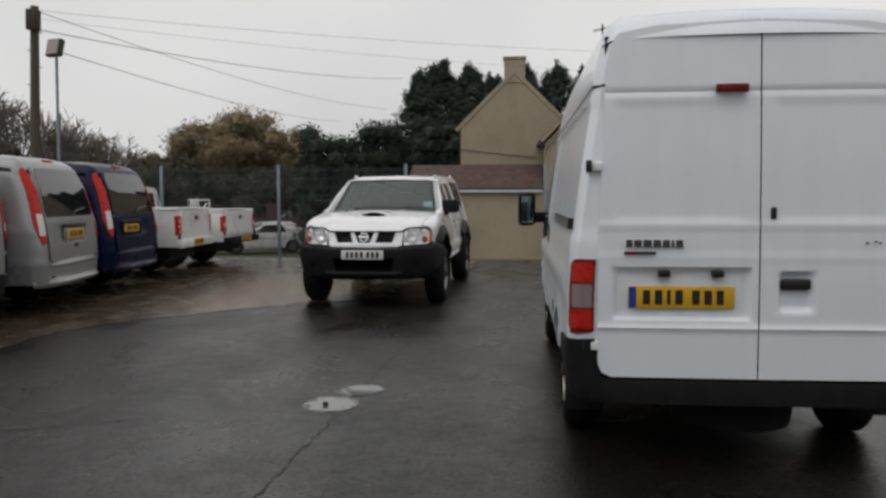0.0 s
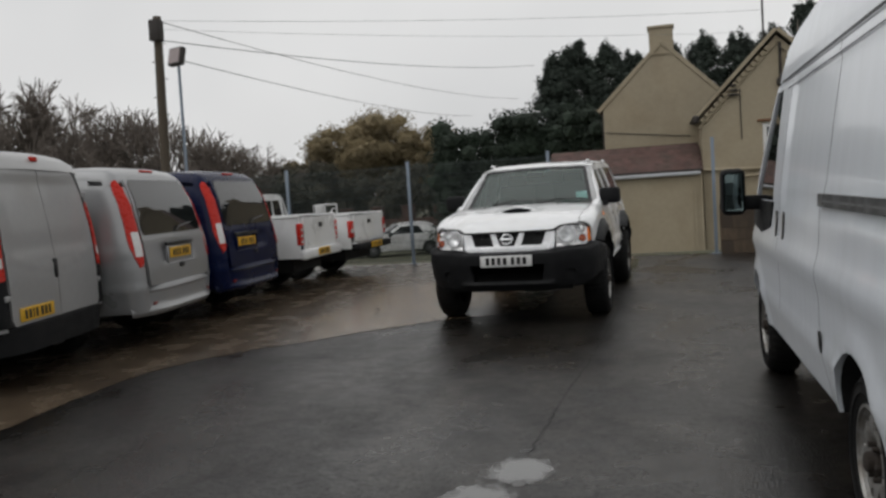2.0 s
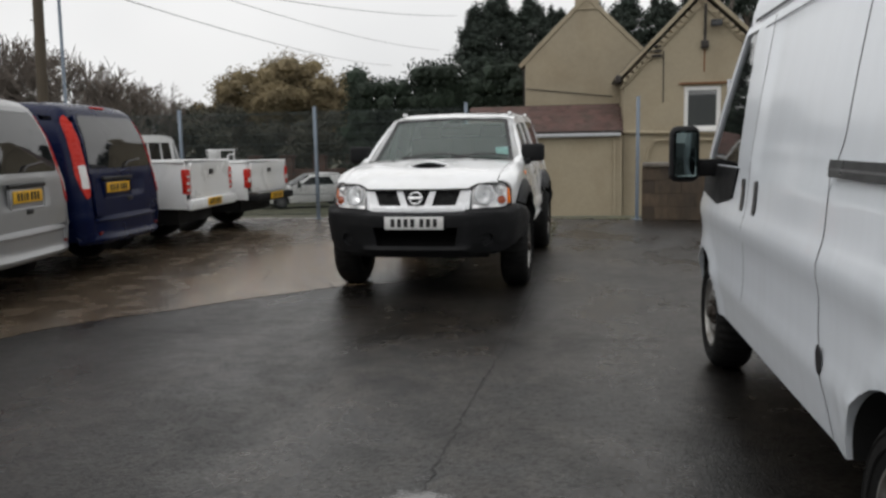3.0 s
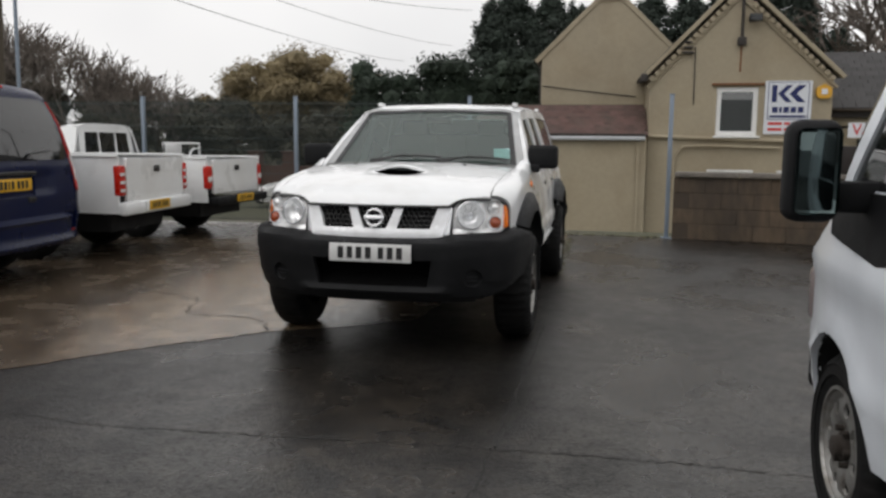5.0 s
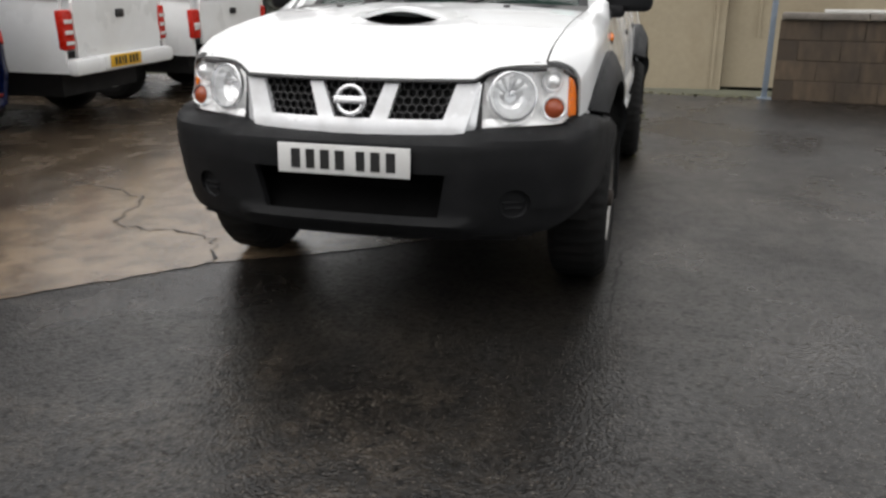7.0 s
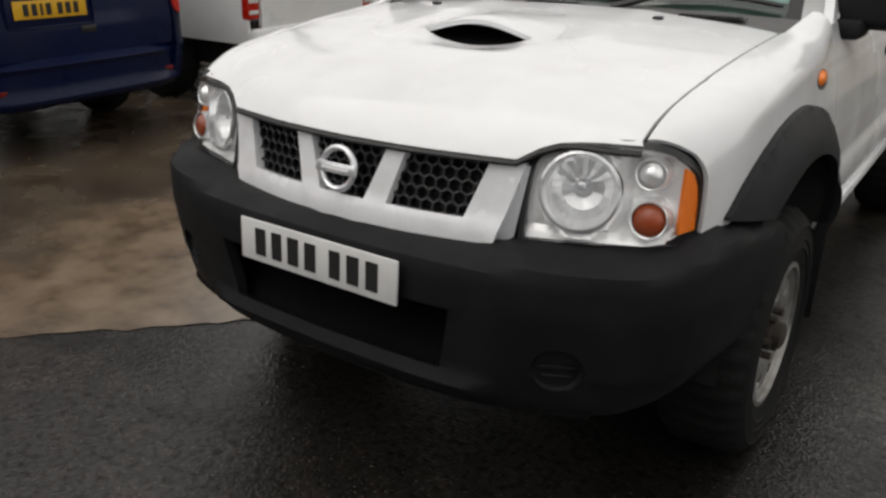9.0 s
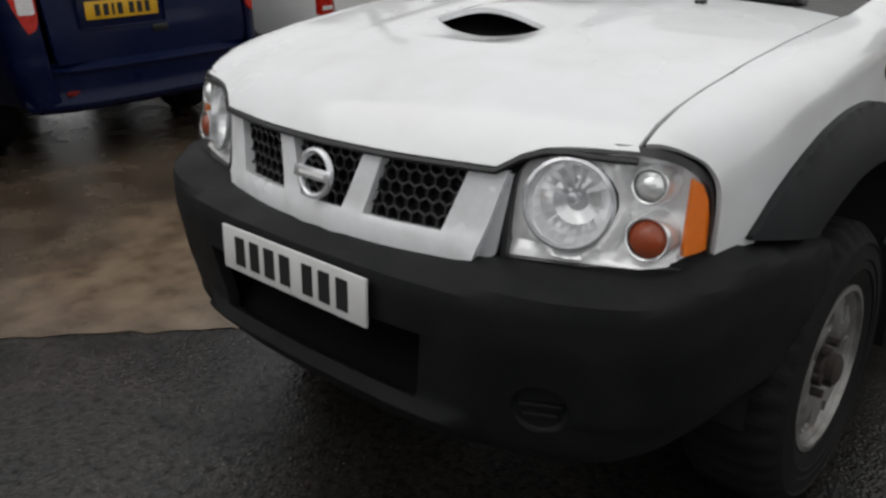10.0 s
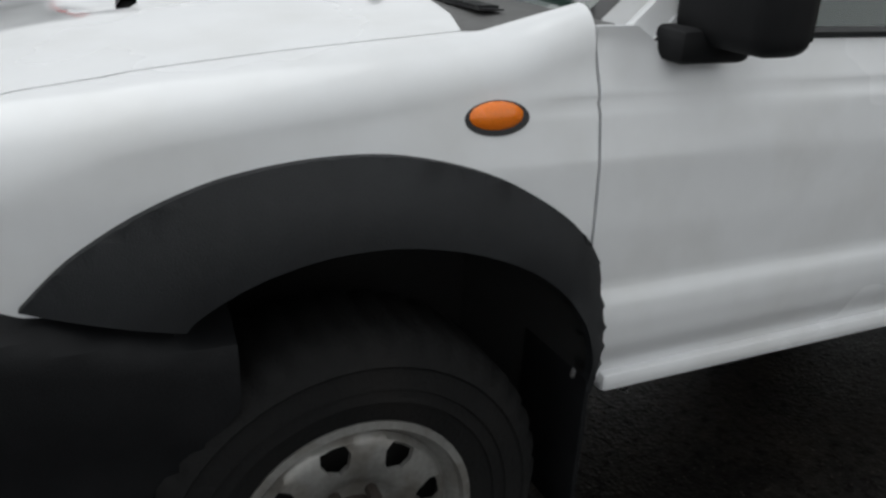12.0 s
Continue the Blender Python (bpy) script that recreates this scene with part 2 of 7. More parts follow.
            out.append(0.5 * (2 * p1 + (p2 - p0) * t + (2 * p0 - 5 * p1 + 4 * p2 - p3) * t * t + (3 * p1 - p0 - 3 * p2 + p3) * t ** 3))
    out.append(P[-1])
    return [tuple(float(c) for c in p) for p in out]


def interp(x, xs, ys):
    return float(np.interp(x, xs, ys))


def inside(p, poly):
    x, y, hit = p[0], p[1], False
    for (x0, y0), (x1, y1) in zip(poly, poly[1:] + poly[:1]):
        if (y0 > y) != (y1 > y) and x < x0 + (y - y0) / (y1 - y0) * (x1 - x0):
            hit = not hit
    return hit


def panel(outline, fn, step=0.07, thick=0.012, inward=None, steps=None, holes=(), flange=None):
    """A sheet with the outline given in two dimensions, cut into a grid, bent by fn(u, v) into space, with turned-in edges.
    inward: a point on the inner side, to turn the faces outward; flange: the way the edges turn in."""
    bm = bmesh.new()
    pts = [p for i, p in enumerate(outline) if (p[0] - outline[i - 1][0]) ** 2 + (p[1] - outline[i - 1][1]) ** 2 > 1e-8]
    vs = [bm.verts.new((u, v, 0)) for u, v in pts]
    bm.faces.new(vs)
    su, sv = steps or (step, step)
    for axis, st in ((0, su), (1, sv)):
        lo, hi = min(p[axis] for p in pts), max(p[axis] for p in pts)
        k = math.ceil((lo + 1e-4) / st)
        while k * st < hi - 1e-4:
            co, no = [0, 0, 0], [0, 0, 0]
            co[axis], no[axis] = k * st, 1
            bmesh.ops.bisect_plane(bm, geom=bm.verts[:] + bm.edges[:] + bm.faces[:], plane_co=co, plane_no=no, dist=1e-6)
            k += 1
    for hole in holes:
        hole = list(hole)
        for a, b in zip(hole, hole[1:] + hole[:1]):
            lo_u, hi_u = min(p[0] for p in hole) - 0.03, max(p[0] for p in hole) + 0.03
            lo_v, hi_v = min(p[1] for p in hole) - 0.03, max(p[1] for p in hole) + 0.03
            near = [f for f in bm.faces if any(lo_u < v.co.x < hi_u and lo_v < v.co.y < hi_v for v in f.verts) or inside(hole[0], [(v.co.x, v.co.y) for v in f.verts])]
            geom = list({g for f in near for g in (*f.verts, *f.edges, f)})
            bmesh.ops.bisect_plane(bm, geom=geom, plane_co=(a[0], a[1], 0), plane_no=(b[1] - a[1], a[0] - b[0], 0), dist=1e-6)
        gone = [f for f in bm.faces if inside(f.calc_center_median(), hole)]
        bmesh.ops.delete(bm, geom=gone, context="FACES")
    big = [f for f in bm.faces if len(f.verts) > 4]
    if big:
        bmesh.ops.triangulate(bm, faces=big)
    for v in bm.verts:
        v.co = Vector(fn(v.co.x, v.co.y))
    bm.normal_update()
    if inward is not None:
        score = sum((f.calc_center_median() - Vector(inward)).dot(f.normal) * f.calc_area() for f in bm.faces)
        if score < 0:
            bmesh.ops.reverse_faces(bm, faces=bm.faces[:])
            bm.normal_update()
    if thick:
        normals = {}
        for v in bm.verts:
            n = Vector((0, 0, 0))
            for f in v.link_faces:
                n += f.normal * f.calc_area()
                for w in f.verts:
                    for g in w.link_faces:
                        n += g.normal * g.calc_area() * 0.3
            normals[v] = n.normalized()
        edges = [e for e in bm.edges if e.is_boundary]
        out = bmesh.ops.extrude_edge_only(bm, edges=edges)
        fresh = [g for g in out["geom"] if isinstance(g, bmesh.types.BMVert)]
        for v in fresh:
            for e in v.link_edges:
                o = e.other_vert(v)
                if o in normals:
                    v.co = v.co + Vector(flange) * thick if flange else v.co - normals[o] * thick
                    break
        for e in edges:
            if e.is_valid:
                e.smooth = False
    return bm


def rounded_rect(x0, y0, x1, y1, r, n=5):
    out = []
    for cx, cy, a0 in ((x1 - r, y1 - r, 0), (x0 + r, y1 - r, 90), (x0 + r, y0 + r, 180), (x1 - r, y0 + r, 270)):
        for k in range(n + 1):
            a = radians(a0 + 90 * k / n)
            out.append((cx + r * math.cos(a), cy + r * math.sin(a)))
    return out


def ellipse(cx, cy, rx, ry, n=28):
    return [(cx + rx * math.cos(2 * math.pi * k / n), cy + ry * math.sin(2 * math.pi * k / n)) for k in range(n)]


def bars(widths, height, thick=0.004, gap=0.018):
    """Plain upright bars in a row, in the xz plane, centred."""
    total = sum(widths) + gap * (len(widths) - 1)
    bm, x = bmesh.new(), -total / 2
    for w in widths:
        add_bm(bm, box(w, thick, height, (x + w / 2, 0, 0)))
        x += w + gap
    return bm


def bar_parts(name, widths, height, thick, gap, material, parent, at=(0, 0, 0), label=""):
    """Each bar of a row as a part of its own."""
    x = at[0] - (sum(widths) + gap * (len(widths) - 1)) / 2
    for w in widths:
        if w:
            part(name, box(w, thick, height), material, parent, label, smooth=False).location = (x + w / 2, at[1], at[2])
        x += w + gap


def number_plate(parent, at, colour, blue=False, turn=0, tilt=0):
    """A plate facing -y before the turn, with plain bars for its characters."""
    body = part("number_plate", box(0.52, 0.008, 0.111, bevel=0.003), colour, parent, "yellow rear number plate" if colour == PLATE_Y else "white front number plate")
    body.matrix_basis = pose(*at, tilt, 0, turn)
    bar_parts("character_bar", [0.036, 0.034, 0.036, 0.036, 0.0, 0.034, 0.036, 0.036] if colour == PLATE_W else [0.036, 0.036, 0.018, 0.036, 0.0, 0.036, 0.036, 0.034], 0.072, 0.003, 0.023, INK, body, (0.01 if blue else 0, -0.005, 0))
    if blue:
        band = part("blue_band", box(0.036, 0.003, 0.105), EU_BLUE, body)
        band.location = (-0.238, -0.0045, 0)
    return body


WHEELS = {}


def wheel(parent, at, r, width, rim_r, style="steel", side=1):
    """A wheel at its hub, facing side (+1: +x)."""
    key = (r, width, rim_r, style)
    if key in WHEELS:
        def again(ob, above):
            c = ob.copy()
            scene.collection.objects.link(c)
            c.parent = above
            for k in ob.children:
                again(k, c)
            return c
        w = again(WHEELS[key], parent)
        w.matrix_basis = pose(*at) @ Matrix.Diagonal((side, 1, 1, 1))
        return w
    w = part("wheel", lathe([(rim_r, -width / 2 + 0.02), (rim_r, width / 2 - 0.03)], 28), DARK, parent)
    w.matrix_basis = pose(*at) @ Matrix.Diagonal((side, 1, 1, 1))
    h = width / 2
    tyre = lathe([(rim_r, -h + 0.01), (rim_r + 0.02, -h), (r - 0.06, -h - 0.012), (r - 0.02, -h + 0.005), (r, -h + 0.03), (r + 0.001, 0), (r, h - 0.03), (r - 0.02, h - 0.005), (r - 0.035, h + 0.006), (r - 0.045, h + 0.012), (r - 0.05, h + 0.008), (r - 0.085, h + 0.013), (r - 0.088, h + 0.009), (rim_r + 0.05, h + 0.012), (rim_r + 0.047, h + 0.007), (rim_r + 0.03, h + 0.004), (rim_r + 0.006, h - 0.004), (rim_r, h - 0.015)], 156)
    for v in tyre.verts:
        rad = math.hypot(v.co.y, v.co.z)
        if rad > r - 0.03:
            k = int(round(math.atan2(v.co.z, v.co.y) / (2 * math.pi) * 156)) + (1 if v.co.x > 0 else 0)
            if k % 4 == 0:
                cut = (rad - 0.011) / rad
                v.co.y, v.co.z = v.co.y * cut, v.co.z * cut
    part("tyre", tyre, RUBBER, w)
    if style == "steel":
        rim = lathe([(rim_r + 0.008, h - 0.006), (rim_r + 0.008, h), (rim_r - 0.006, h + 0.002), (rim_r - 0.010, h - 0.010), (rim_r - 0.018, h - 0.014), (rim_r - 0.024, h - 0.026), (rim_r - 0.035, h - 0.032)], 40)
        ring_o, zf = rim_r - 0.028, h - 0.028
        cuts = []
        for k in range(8):
            a = 2 * math.pi * (k + 0.3) / 8
            er, et = (math.cos(a), math.sin(a)), (-math.sin(a), math.cos(a))
            drop = [(0.027, 0.0), (0.024, 0.022), (0.004, 0.027), (-0.018, 0.017), (-0.031, 0.0), (-0.018, -0.017), (0.004, -0.027), (0.024, -0.022)]
            cuts.append([(er[0] * (ring_o - 0.036 + p) + et[0] * q, er[1] * (ring_o - 0.036 + p) + et[1] * q) for p, q in drop])
        cuts.append(ellipse(0, 0, 0.050, 0.050, 20))
        rim2 = panel(ellipse(0, 0, ring_o, ring_o, 44), lambda u, v: (interp(math.hypot(u, v), [0.05, 0.080, 0.092, ring_o - 0.05, ring_o - 0.010, ring_o], [zf - 0.002, zf, zf + 0.010, zf + 0.018, zf + 0.012, zf]), u, v), 0.04, 0.010, (-1, 0, 0), holes=cuts)
        part("brake_disc", lathe([(0, zf - 0.04), (ring_o, zf - 0.04)], 24), DARK, w)
        add_bm(rim, rim2)
        bmesh.ops.remove_doubles(rim, verts=rim.verts[:], dist=1e-4)
        bmesh.ops.recalc_face_normals(rim, faces=rim.faces[:])
        part("rim", rim, STEEL, w, "silver steel rim with round holes")
        hub = lathe([(0.052, zf - 0.01), (0.050, zf + 0.015), (0.040, zf + 0.02), (0.038, zf + 0.042), (0.028, zf + 0.048), (0.0, zf + 0.048)], 20)
        part("hub", hub, HUB_RUST, w, "rusty wheel hub")
        for k in range(6):
            a = 2 * math.pi * k / 6
            part("wheel_nut", lathe_at(0.0115, 0.03, (zf + 0.012, 0.066 * math.cos(a), 0.066 * math.sin(a))), HUB_RUST, w)
    else:
        rim = lathe([(rim_r + 0.01, h - 0.008), (rim_r + 0.01, h + 0.001), (rim_r - 0.012, h + 0.004), (rim_r - 0.02, h - 0.006), (0.10, h + 0.012), (0.065, h + 0.02), (0.05, h + 0.016), (0.0, h + 0.016)], 36)
        part("rim", rim, TRIM_STEEL if style == "plain" else SILVER, w, "grey steel wheel" if style == "plain" else "silver wheel trim")
        count = 6 if style == "trim" else 9
        for k in range(count):
            a = 2 * math.pi * k / count
            part("slot", box(0.012, 0.055 if style == "trim" else 0.072, 0.06, bevel=0.004, segments=1, turn=Matrix.Rotation(a, 4, "X") @ Matrix.Translation((h + 0.005, 0, rim_r * 0.72))), DARK, w)
    WHEELS[key] = w
    return w


def lathe_at(r, length, at):
    bm = lathe([(0, -length / 2), (r, -length / 2), (r, length / 2), (0, length / 2)], 8)
    bmesh.ops.translate(bm, vec=Vector(at), verts=bm.verts[:])
    return bm


# ---- ground ----
def asphalt_mat():
    """Old damp tarmac: worn pale bands, dark damp stains, stone grain and patches that shine."""
    m = bpy.data.materials.new("damp_tarmac")
    m.use_nodes = True
    n, l = m.node_tree.nodes, m.node_tree.links
    b = n["Principled BSDF"]
    b.inputs["Specular IOR Level"].default_value = 0.44
    geo = n.new("ShaderNodeNewGeometry")

    def field(scale, detail, lo, hi, stretch=(1, 1, 1), distort=0.0):
        mp, t, r = n.new("ShaderNodeMapping"), n.new("ShaderNodeTexNoise"), n.new("ShaderNodeMapRange")
        mp.inputs["Scale"].default_value = stretch
        t.inputs["Scale"].default_value, t.inputs["Detail"].default_value, t.inputs["Distortion"].default_value = scale, detail, distort
        r.inputs["From Min"].default_value, r.inputs["From Max"].default_value = lo, hi
        l.new(geo.outputs["Position"], mp.inputs["Vector"])
        l.new(mp.outputs["Vector"], t.inputs["Vector"])
        l.new(t.outputs["Fac"], r.inputs["Value"])
        return r.outputs["Result"]

    def mix(fac, a, c):
        x = n.new("ShaderNodeMixRGB")
        l.new(fac, x.inputs["Fac"])
        for sock, val in ((x.inputs["Color1"], a), (x.inputs["Color2"], c)):
            if isinstance(val, tuple):
                sock.default_value = (*val, 1)
            else:
                l.new(val, sock)
        return x.outputs["Color"]

    worn = field(0.55, 6, 0.42, 0.62, (1.0, 0.55, 1), 0.4)
    stain = field(1.7, 8, 0.50, 0.64, (1, 1, 1), 0.5)
    mottle = field(8, 6, 0.36, 0.66, (1, 1, 1), 0.3)
    grain = field(55, 3, 0.35, 0.68)
    grit = field(95, 2, 0.63, 0.69)
    c = mix(worn, (0.0068, 0.0060, 0.0052), (0.0235, 0.0205, 0.0172))
    c = mix(stain, c, (0.009, 0.0085, 0.008))
    blotch = n.new("ShaderNodeMixRGB")
    blotch.blend_type = "MULTIPLY"
    blotch.inputs["Fac"].default_value = 0.8
    l.new(c, blotch.inputs["Color1"])
    l.new(mix(mottle, (0.40, 0.40, 0.41), (1.7, 1.66, 1.6)), blotch.inputs["Color2"])
    c = mix(field(2.4, 8, 0.56, 0.63, (1, 1, 1), 0.8), blotch.outputs["Color"], (0.0075, 0.007, 0.0065))
    c = mix(field(24, 4, 0.57, 0.64), c, (0.005, 0.0047, 0.0044))
    dark = n.new("ShaderNodeMixRGB")
    dark.blend_type = "MULTIPLY"
    dark.inputs["Fac"].default_value = 0.75
    l.new(c, dark.inputs["Color1"])
    stones = n.new("ShaderNodeTexVoronoi")
    stones.inputs["Scale"].default_value = 85
    l.new(geo.outputs["Position"], stones.inputs["Vector"])
    shade = n.new("ShaderNodeMath")
    shade.operation = "MULTIPLY"
    l.new(stones.outputs["Color"], shade.inputs[0])
    l.new(grain, shade.inputs[1])
    l.new(mix(shade.outputs[0], (0.45, 0.45, 0.45), (2.6, 2.5, 2.4)), dark.inputs["Color2"])
    l.new(mix(grit, dark.outputs["Color"], (0.10, 0.088, 0.075)), b.inputs["Base Color"])
    wet = field(0.9, 5, 0.36, 0.64, (1, 0.7, 1), 0.6)
    rr = n.new("ShaderNodeMapRange")
    rr.inputs["To Min"].default_value, rr.inputs["To Max"].default_value = 0.46, 0.19
    both = n.new("ShaderNodeMixRGB")
    both.inputs["Fac"].default_value = 0.25
    l.new(wet, both.inputs["Color1"])
    l.new(mottle, both.inputs["Color2"])
    l.new(both.outputs["Color"], rr.inputs["Value"])
    l.new(rr.outputs["Result"], b.inputs["Roughness"])
    pits = n.new("ShaderNodeMixRGB")
    pits.blend_type = "MULTIPLY"
    pits.inputs["Fac"].default_value = 1.0
    l.new(field(34, 6, 0.70, 0.46, (1, 1, 1), 0.0), pits.inputs["Color1"])
    l.new(mix(stain, (1.0, 1.0, 1.0), (0.55, 0.55, 0.55)), pits.inputs["Color2"])
    sp = n.new("ShaderNodeMapRange")
    sp.inputs["To Min"].default_value, sp.inputs["To Max"].default_value = 0.15, 0.56
    l.new(pits.outputs["Color"], sp.inputs["Value"])
    l.new(sp.outputs["Result"], b.inputs["Specular IOR Level"])
    bump = n.new("ShaderNodeBump")
    bump.inputs["Strength"].default_value, bump.inputs["Distance"].default_value = 0.4, 0.004
    l.new(stones.outputs["Distance"], bump.inputs["Height"])
    l.new(bump.outputs["Normal"], b.inputs["Normal"])
    return m


ASPHALT = asphalt_mat()
CONCRETE = mat("damp_stained_concrete", (0.088, 0.066, 0.045), 0.24, vary=0.55, scale=3.5, bump=0.15, bscale=110, dirt=(0.036, 0.026, 0.018), dirt_amount=0.85, dscale=1.1, rvary=0.10, spec=0.8)


def sheen_stain_patch(m, centre, radii, colour, amount, wet=True):
    """Adds a stain, or a sky sheen painted as colour, with ragged edges to a ground material; wet gives it a film of
    water.
    """
    n, l = m.node_tree.nodes, m.node_tree.links
    b = n["Principled BSDF"]
    before = b.inputs["Base Color"].links[0].from_socket
    geo, mp, ln = n.new("ShaderNodeNewGeometry"), n.new("ShaderNodeMapping"), n.new("ShaderNodeVectorMath")
    mp.inputs["Location"].default_value = (-centre[0] / radii[0], -centre[1] / radii[1], 0)
    mp.inputs["Scale"].default_value = (1 / radii[0], 1 / radii[1], 0)
    ln.operation = "LENGTH"
    l.new(geo.outputs["Position"], mp.inputs["Vector"])
    l.new(mp.outputs["Vector"], ln.inputs[0])
    t, add, r, x = n.new("ShaderNodeTexNoise"), n.new("ShaderNodeMath"), n.new("ShaderNodeMapRange"), n.new("ShaderNodeMixRGB")
    t.inputs["Scale"].default_value, t.inputs["Detail"].default_value = 1.6, 8
    l.new(geo.outputs["Position"], t.inputs["Vector"])
    l.new(ln.outputs["Value"], add.inputs[0])
    l.new(t.outputs["Fac"], add.inputs[1])
    r.inputs["From Min"].default_value, r.inputs["From Max"].default_value = 1.42, 1.12
    r.inputs["To Max"].default_value = amount
    l.new(add.outputs[0], r.inputs["Value"])
    l.new(r.outputs["Result"], x.inputs["Fac"])
    l.new(before, x.inputs["Color1"])
    t2, r2, x2 = n.new("ShaderNodeTexNoise"), n.new("ShaderNodeMapRange"), n.new("ShaderNodeMixRGB")
    t2.inputs["Scale"].default_value, t2.inputs["Detail"].default_value = 4.5, 10
    r2.inputs["From Min"].default_value, r2.inputs["From Max"].default_value = 0.35, 0.62
    l.new(geo.outputs["Position"], t2.inputs["Vector"])
    l.new(t2.outputs["Fac"], r2.inputs["Value"])
    l.new(r2.outputs["Result"], x2.inputs["Fac"])
    x2.inputs["Color1"].default_value = (colour[0] * 0.6, colour[1] * 0.55, colour[2] * 0.5, 1)
    x2.inputs["Color2"].default_value = (colour[0] * 1.3, colour[1] * 1.32, colour[2] * 1.35, 1)
    l.new(x2.outputs["Color"], x.inputs["Color2"])
    l.new(x.outputs["Color"], b.inputs["Base Color"])
    if not wet:
        return
    was = b.inputs["Roughness"].links[0].from_socket
    rm = n.new("ShaderNodeMixRGB")
    rm.inputs["Color2"].default_value = (0.20, 0.20, 0.20, 1)
    l.new(r.outputs["Result"], rm.inputs["Fac"])
    l.new(was, rm.inputs["Color1"])
    l.new(rm.outputs["Color"], b.inputs["Roughness"])
    film = n.new("ShaderNodeMapRange")
    film.inputs["To Min"].default_value, film.inputs["To Max"].default_value = 0.8, 1.0
    l.new(r.outputs["Result"], film.inputs["Value"])
    l.new(film.outputs["Result"], b.inputs["Specular IOR Level"])


# pale colour on the wet slab stands in for reflected sky
sheen_stain_patch(CONCRETE, (-1.45, 2.1), (1.35, 3.2), (0.172, 0.126, 0.082), 0.92)
for centre, radii in (((1.62, -2.62), (0.42, 0.62)), ((2.0, -0.9), (0.5, 0.35)), ((-0.9, -0.55), (0.6, 0.3))):
    sheen_stain_patch(ASPHALT, centre, radii, (0.0055, 0.0050, 0.0046), 0.42, wet=False)
CRACK = mat("dark_crack", (0.011, 0.010, 0.009), 0.6, vary=0.3, scale=10)
WATER = mat("still_water", (0.10, 0.10, 0.098), 0.03, vary=0.1, scale=3, spec=0.9, rvary=0.01)


def soft_rim(m):
    """Lets thin water fade out at a ragged rim."""
    n, l = m.node_tree.nodes, m.node_tree.links
    tc, mp, ln = n.new("ShaderNodeTexCoord"), n.new("ShaderNodeMapping"), n.new("ShaderNodeVectorMath")
    mp.inputs["Location"].default_value, mp.inputs["Scale"].default_value = (-1, -1, 0), (2, 2, 0)
    ln.operation = "LENGTH"
    l.new(tc.outputs["Generated"], mp.inputs["Vector"])
    l.new(mp.outputs["Vector"], ln.inputs[0])
    geo, t, add, r = n.new("ShaderNodeNewGeometry"), n.new("ShaderNodeTexNoise"), n.new("ShaderNodeMath"), n.new("ShaderNodeMapRange")
    t.inputs["Scale"].default_value, t.inputs["Detail"].default_value = 14, 6
    l.new(geo.outputs["Position"], t.inputs["Vector"])
    l.new(ln.outputs["Value"], add.inputs[0])
    l.new(t.outputs["Fac"], add.inputs[1])
    r.inputs["From Min"].default_value, r.inputs["From Max"].default_value = 1.42, 1.12
    l.new(add.outputs[0], r.inputs["Value"])
    l.new(r.outputs["Result"], n["Principled BSDF"].inputs["Alpha"])


soft_rim(WATER)
SOIL = mat("rough_grass_ground", (0.055, 0.058, 0.03), 0.9, vary=0.4, scale=0.5, bump=0.4, bscale=12, dirt=(0.07, 0.055, 0.035), dirt_amount=0.8, dscale=0.2)
WEED = mat("weed_leaves", (0.09, 0.085, 0.03), 0.7, vary=0.4, scale=9)


def height(x, y):
    """Yard level, then ground that falls away behind the fence."""
    if y < 8.3:
        return 0.0
    return -0.9 * min(1, (y - 8.3) / 4.0) - 0.02 * max(0, min(y, 60) - 12.3)


def ground_sheet():
    bm = bmesh.new()
    xs = [-1500, -400, -120, -60, -35, -22, -15, -10, -6, -3, 0, 3, 6, 10, 16, 25, 45, 120, 400, 1500]
    ys = [-1500, -300, -80, -30, -14, -8, -4, 0, 4, 8.3, 9.3, 10.3, 11.3, 12.3, 16, 22, 30, 45, 60, 100, 300, 1500]
    grid = [[bm.verts.new((x, y, height(x, y) - 0.012)) for x in xs] for y in ys]
    for a, b in zip(grid, grid[1:]):
        for i in range(len(xs) - 1):
            bm.faces.new((a[i], a[i + 1], b[i + 1], b[i]))
    return tagged(part("ground", bm, SOIL), "rough grassy ground falling away behind the yard", "ground", kind="structure")


def flat_sheet(name, outline, z, material, label, category="ground", wobble=0.0, seed=1):
    rnd = random.Random(seed)
    pts = []
    for i, (x, y) in enumerate(outline):
        x2, y2 = outline[(i + 1) % len(outline)]
        d = math.hypot(x2 - x, y2 - y)
        k = max(1, int(d / 0.12)) if wobble and d < 9 else 1
        for j in range(k):
            t = j / k
            pts.append((x + (x2 - x) * t + rnd.uniform(-wobble, wobble), y + (y2 - y) * t + rnd.uniform(-wobble, wobble)))
    bm = bmesh.new()
    f = bm.faces.new([bm.verts.new((x, y, z)) for x, y in pts])
    if f.normal.z < 0:
        f.normal_flip()
    bm.normal_update()
    if f.normal.z < 0:
        f.normal_flip()
    bmesh.ops.triangulate(bm, faces=bm.faces[:])
    return tagged(part(name, bm, material), label, category, kind="structure")


ground_sheet()
flat_sheet("tarmac", [(-30, -30), (30, -30), (30, 6.4), (9, 6.5), (2.5, 7.47), (1.2, 7.6), (-3.4, 8.1), (-30, 8.2)], 0.0, ASPHALT, "worn dark grey tarmac of the yard, damp with pale patches")
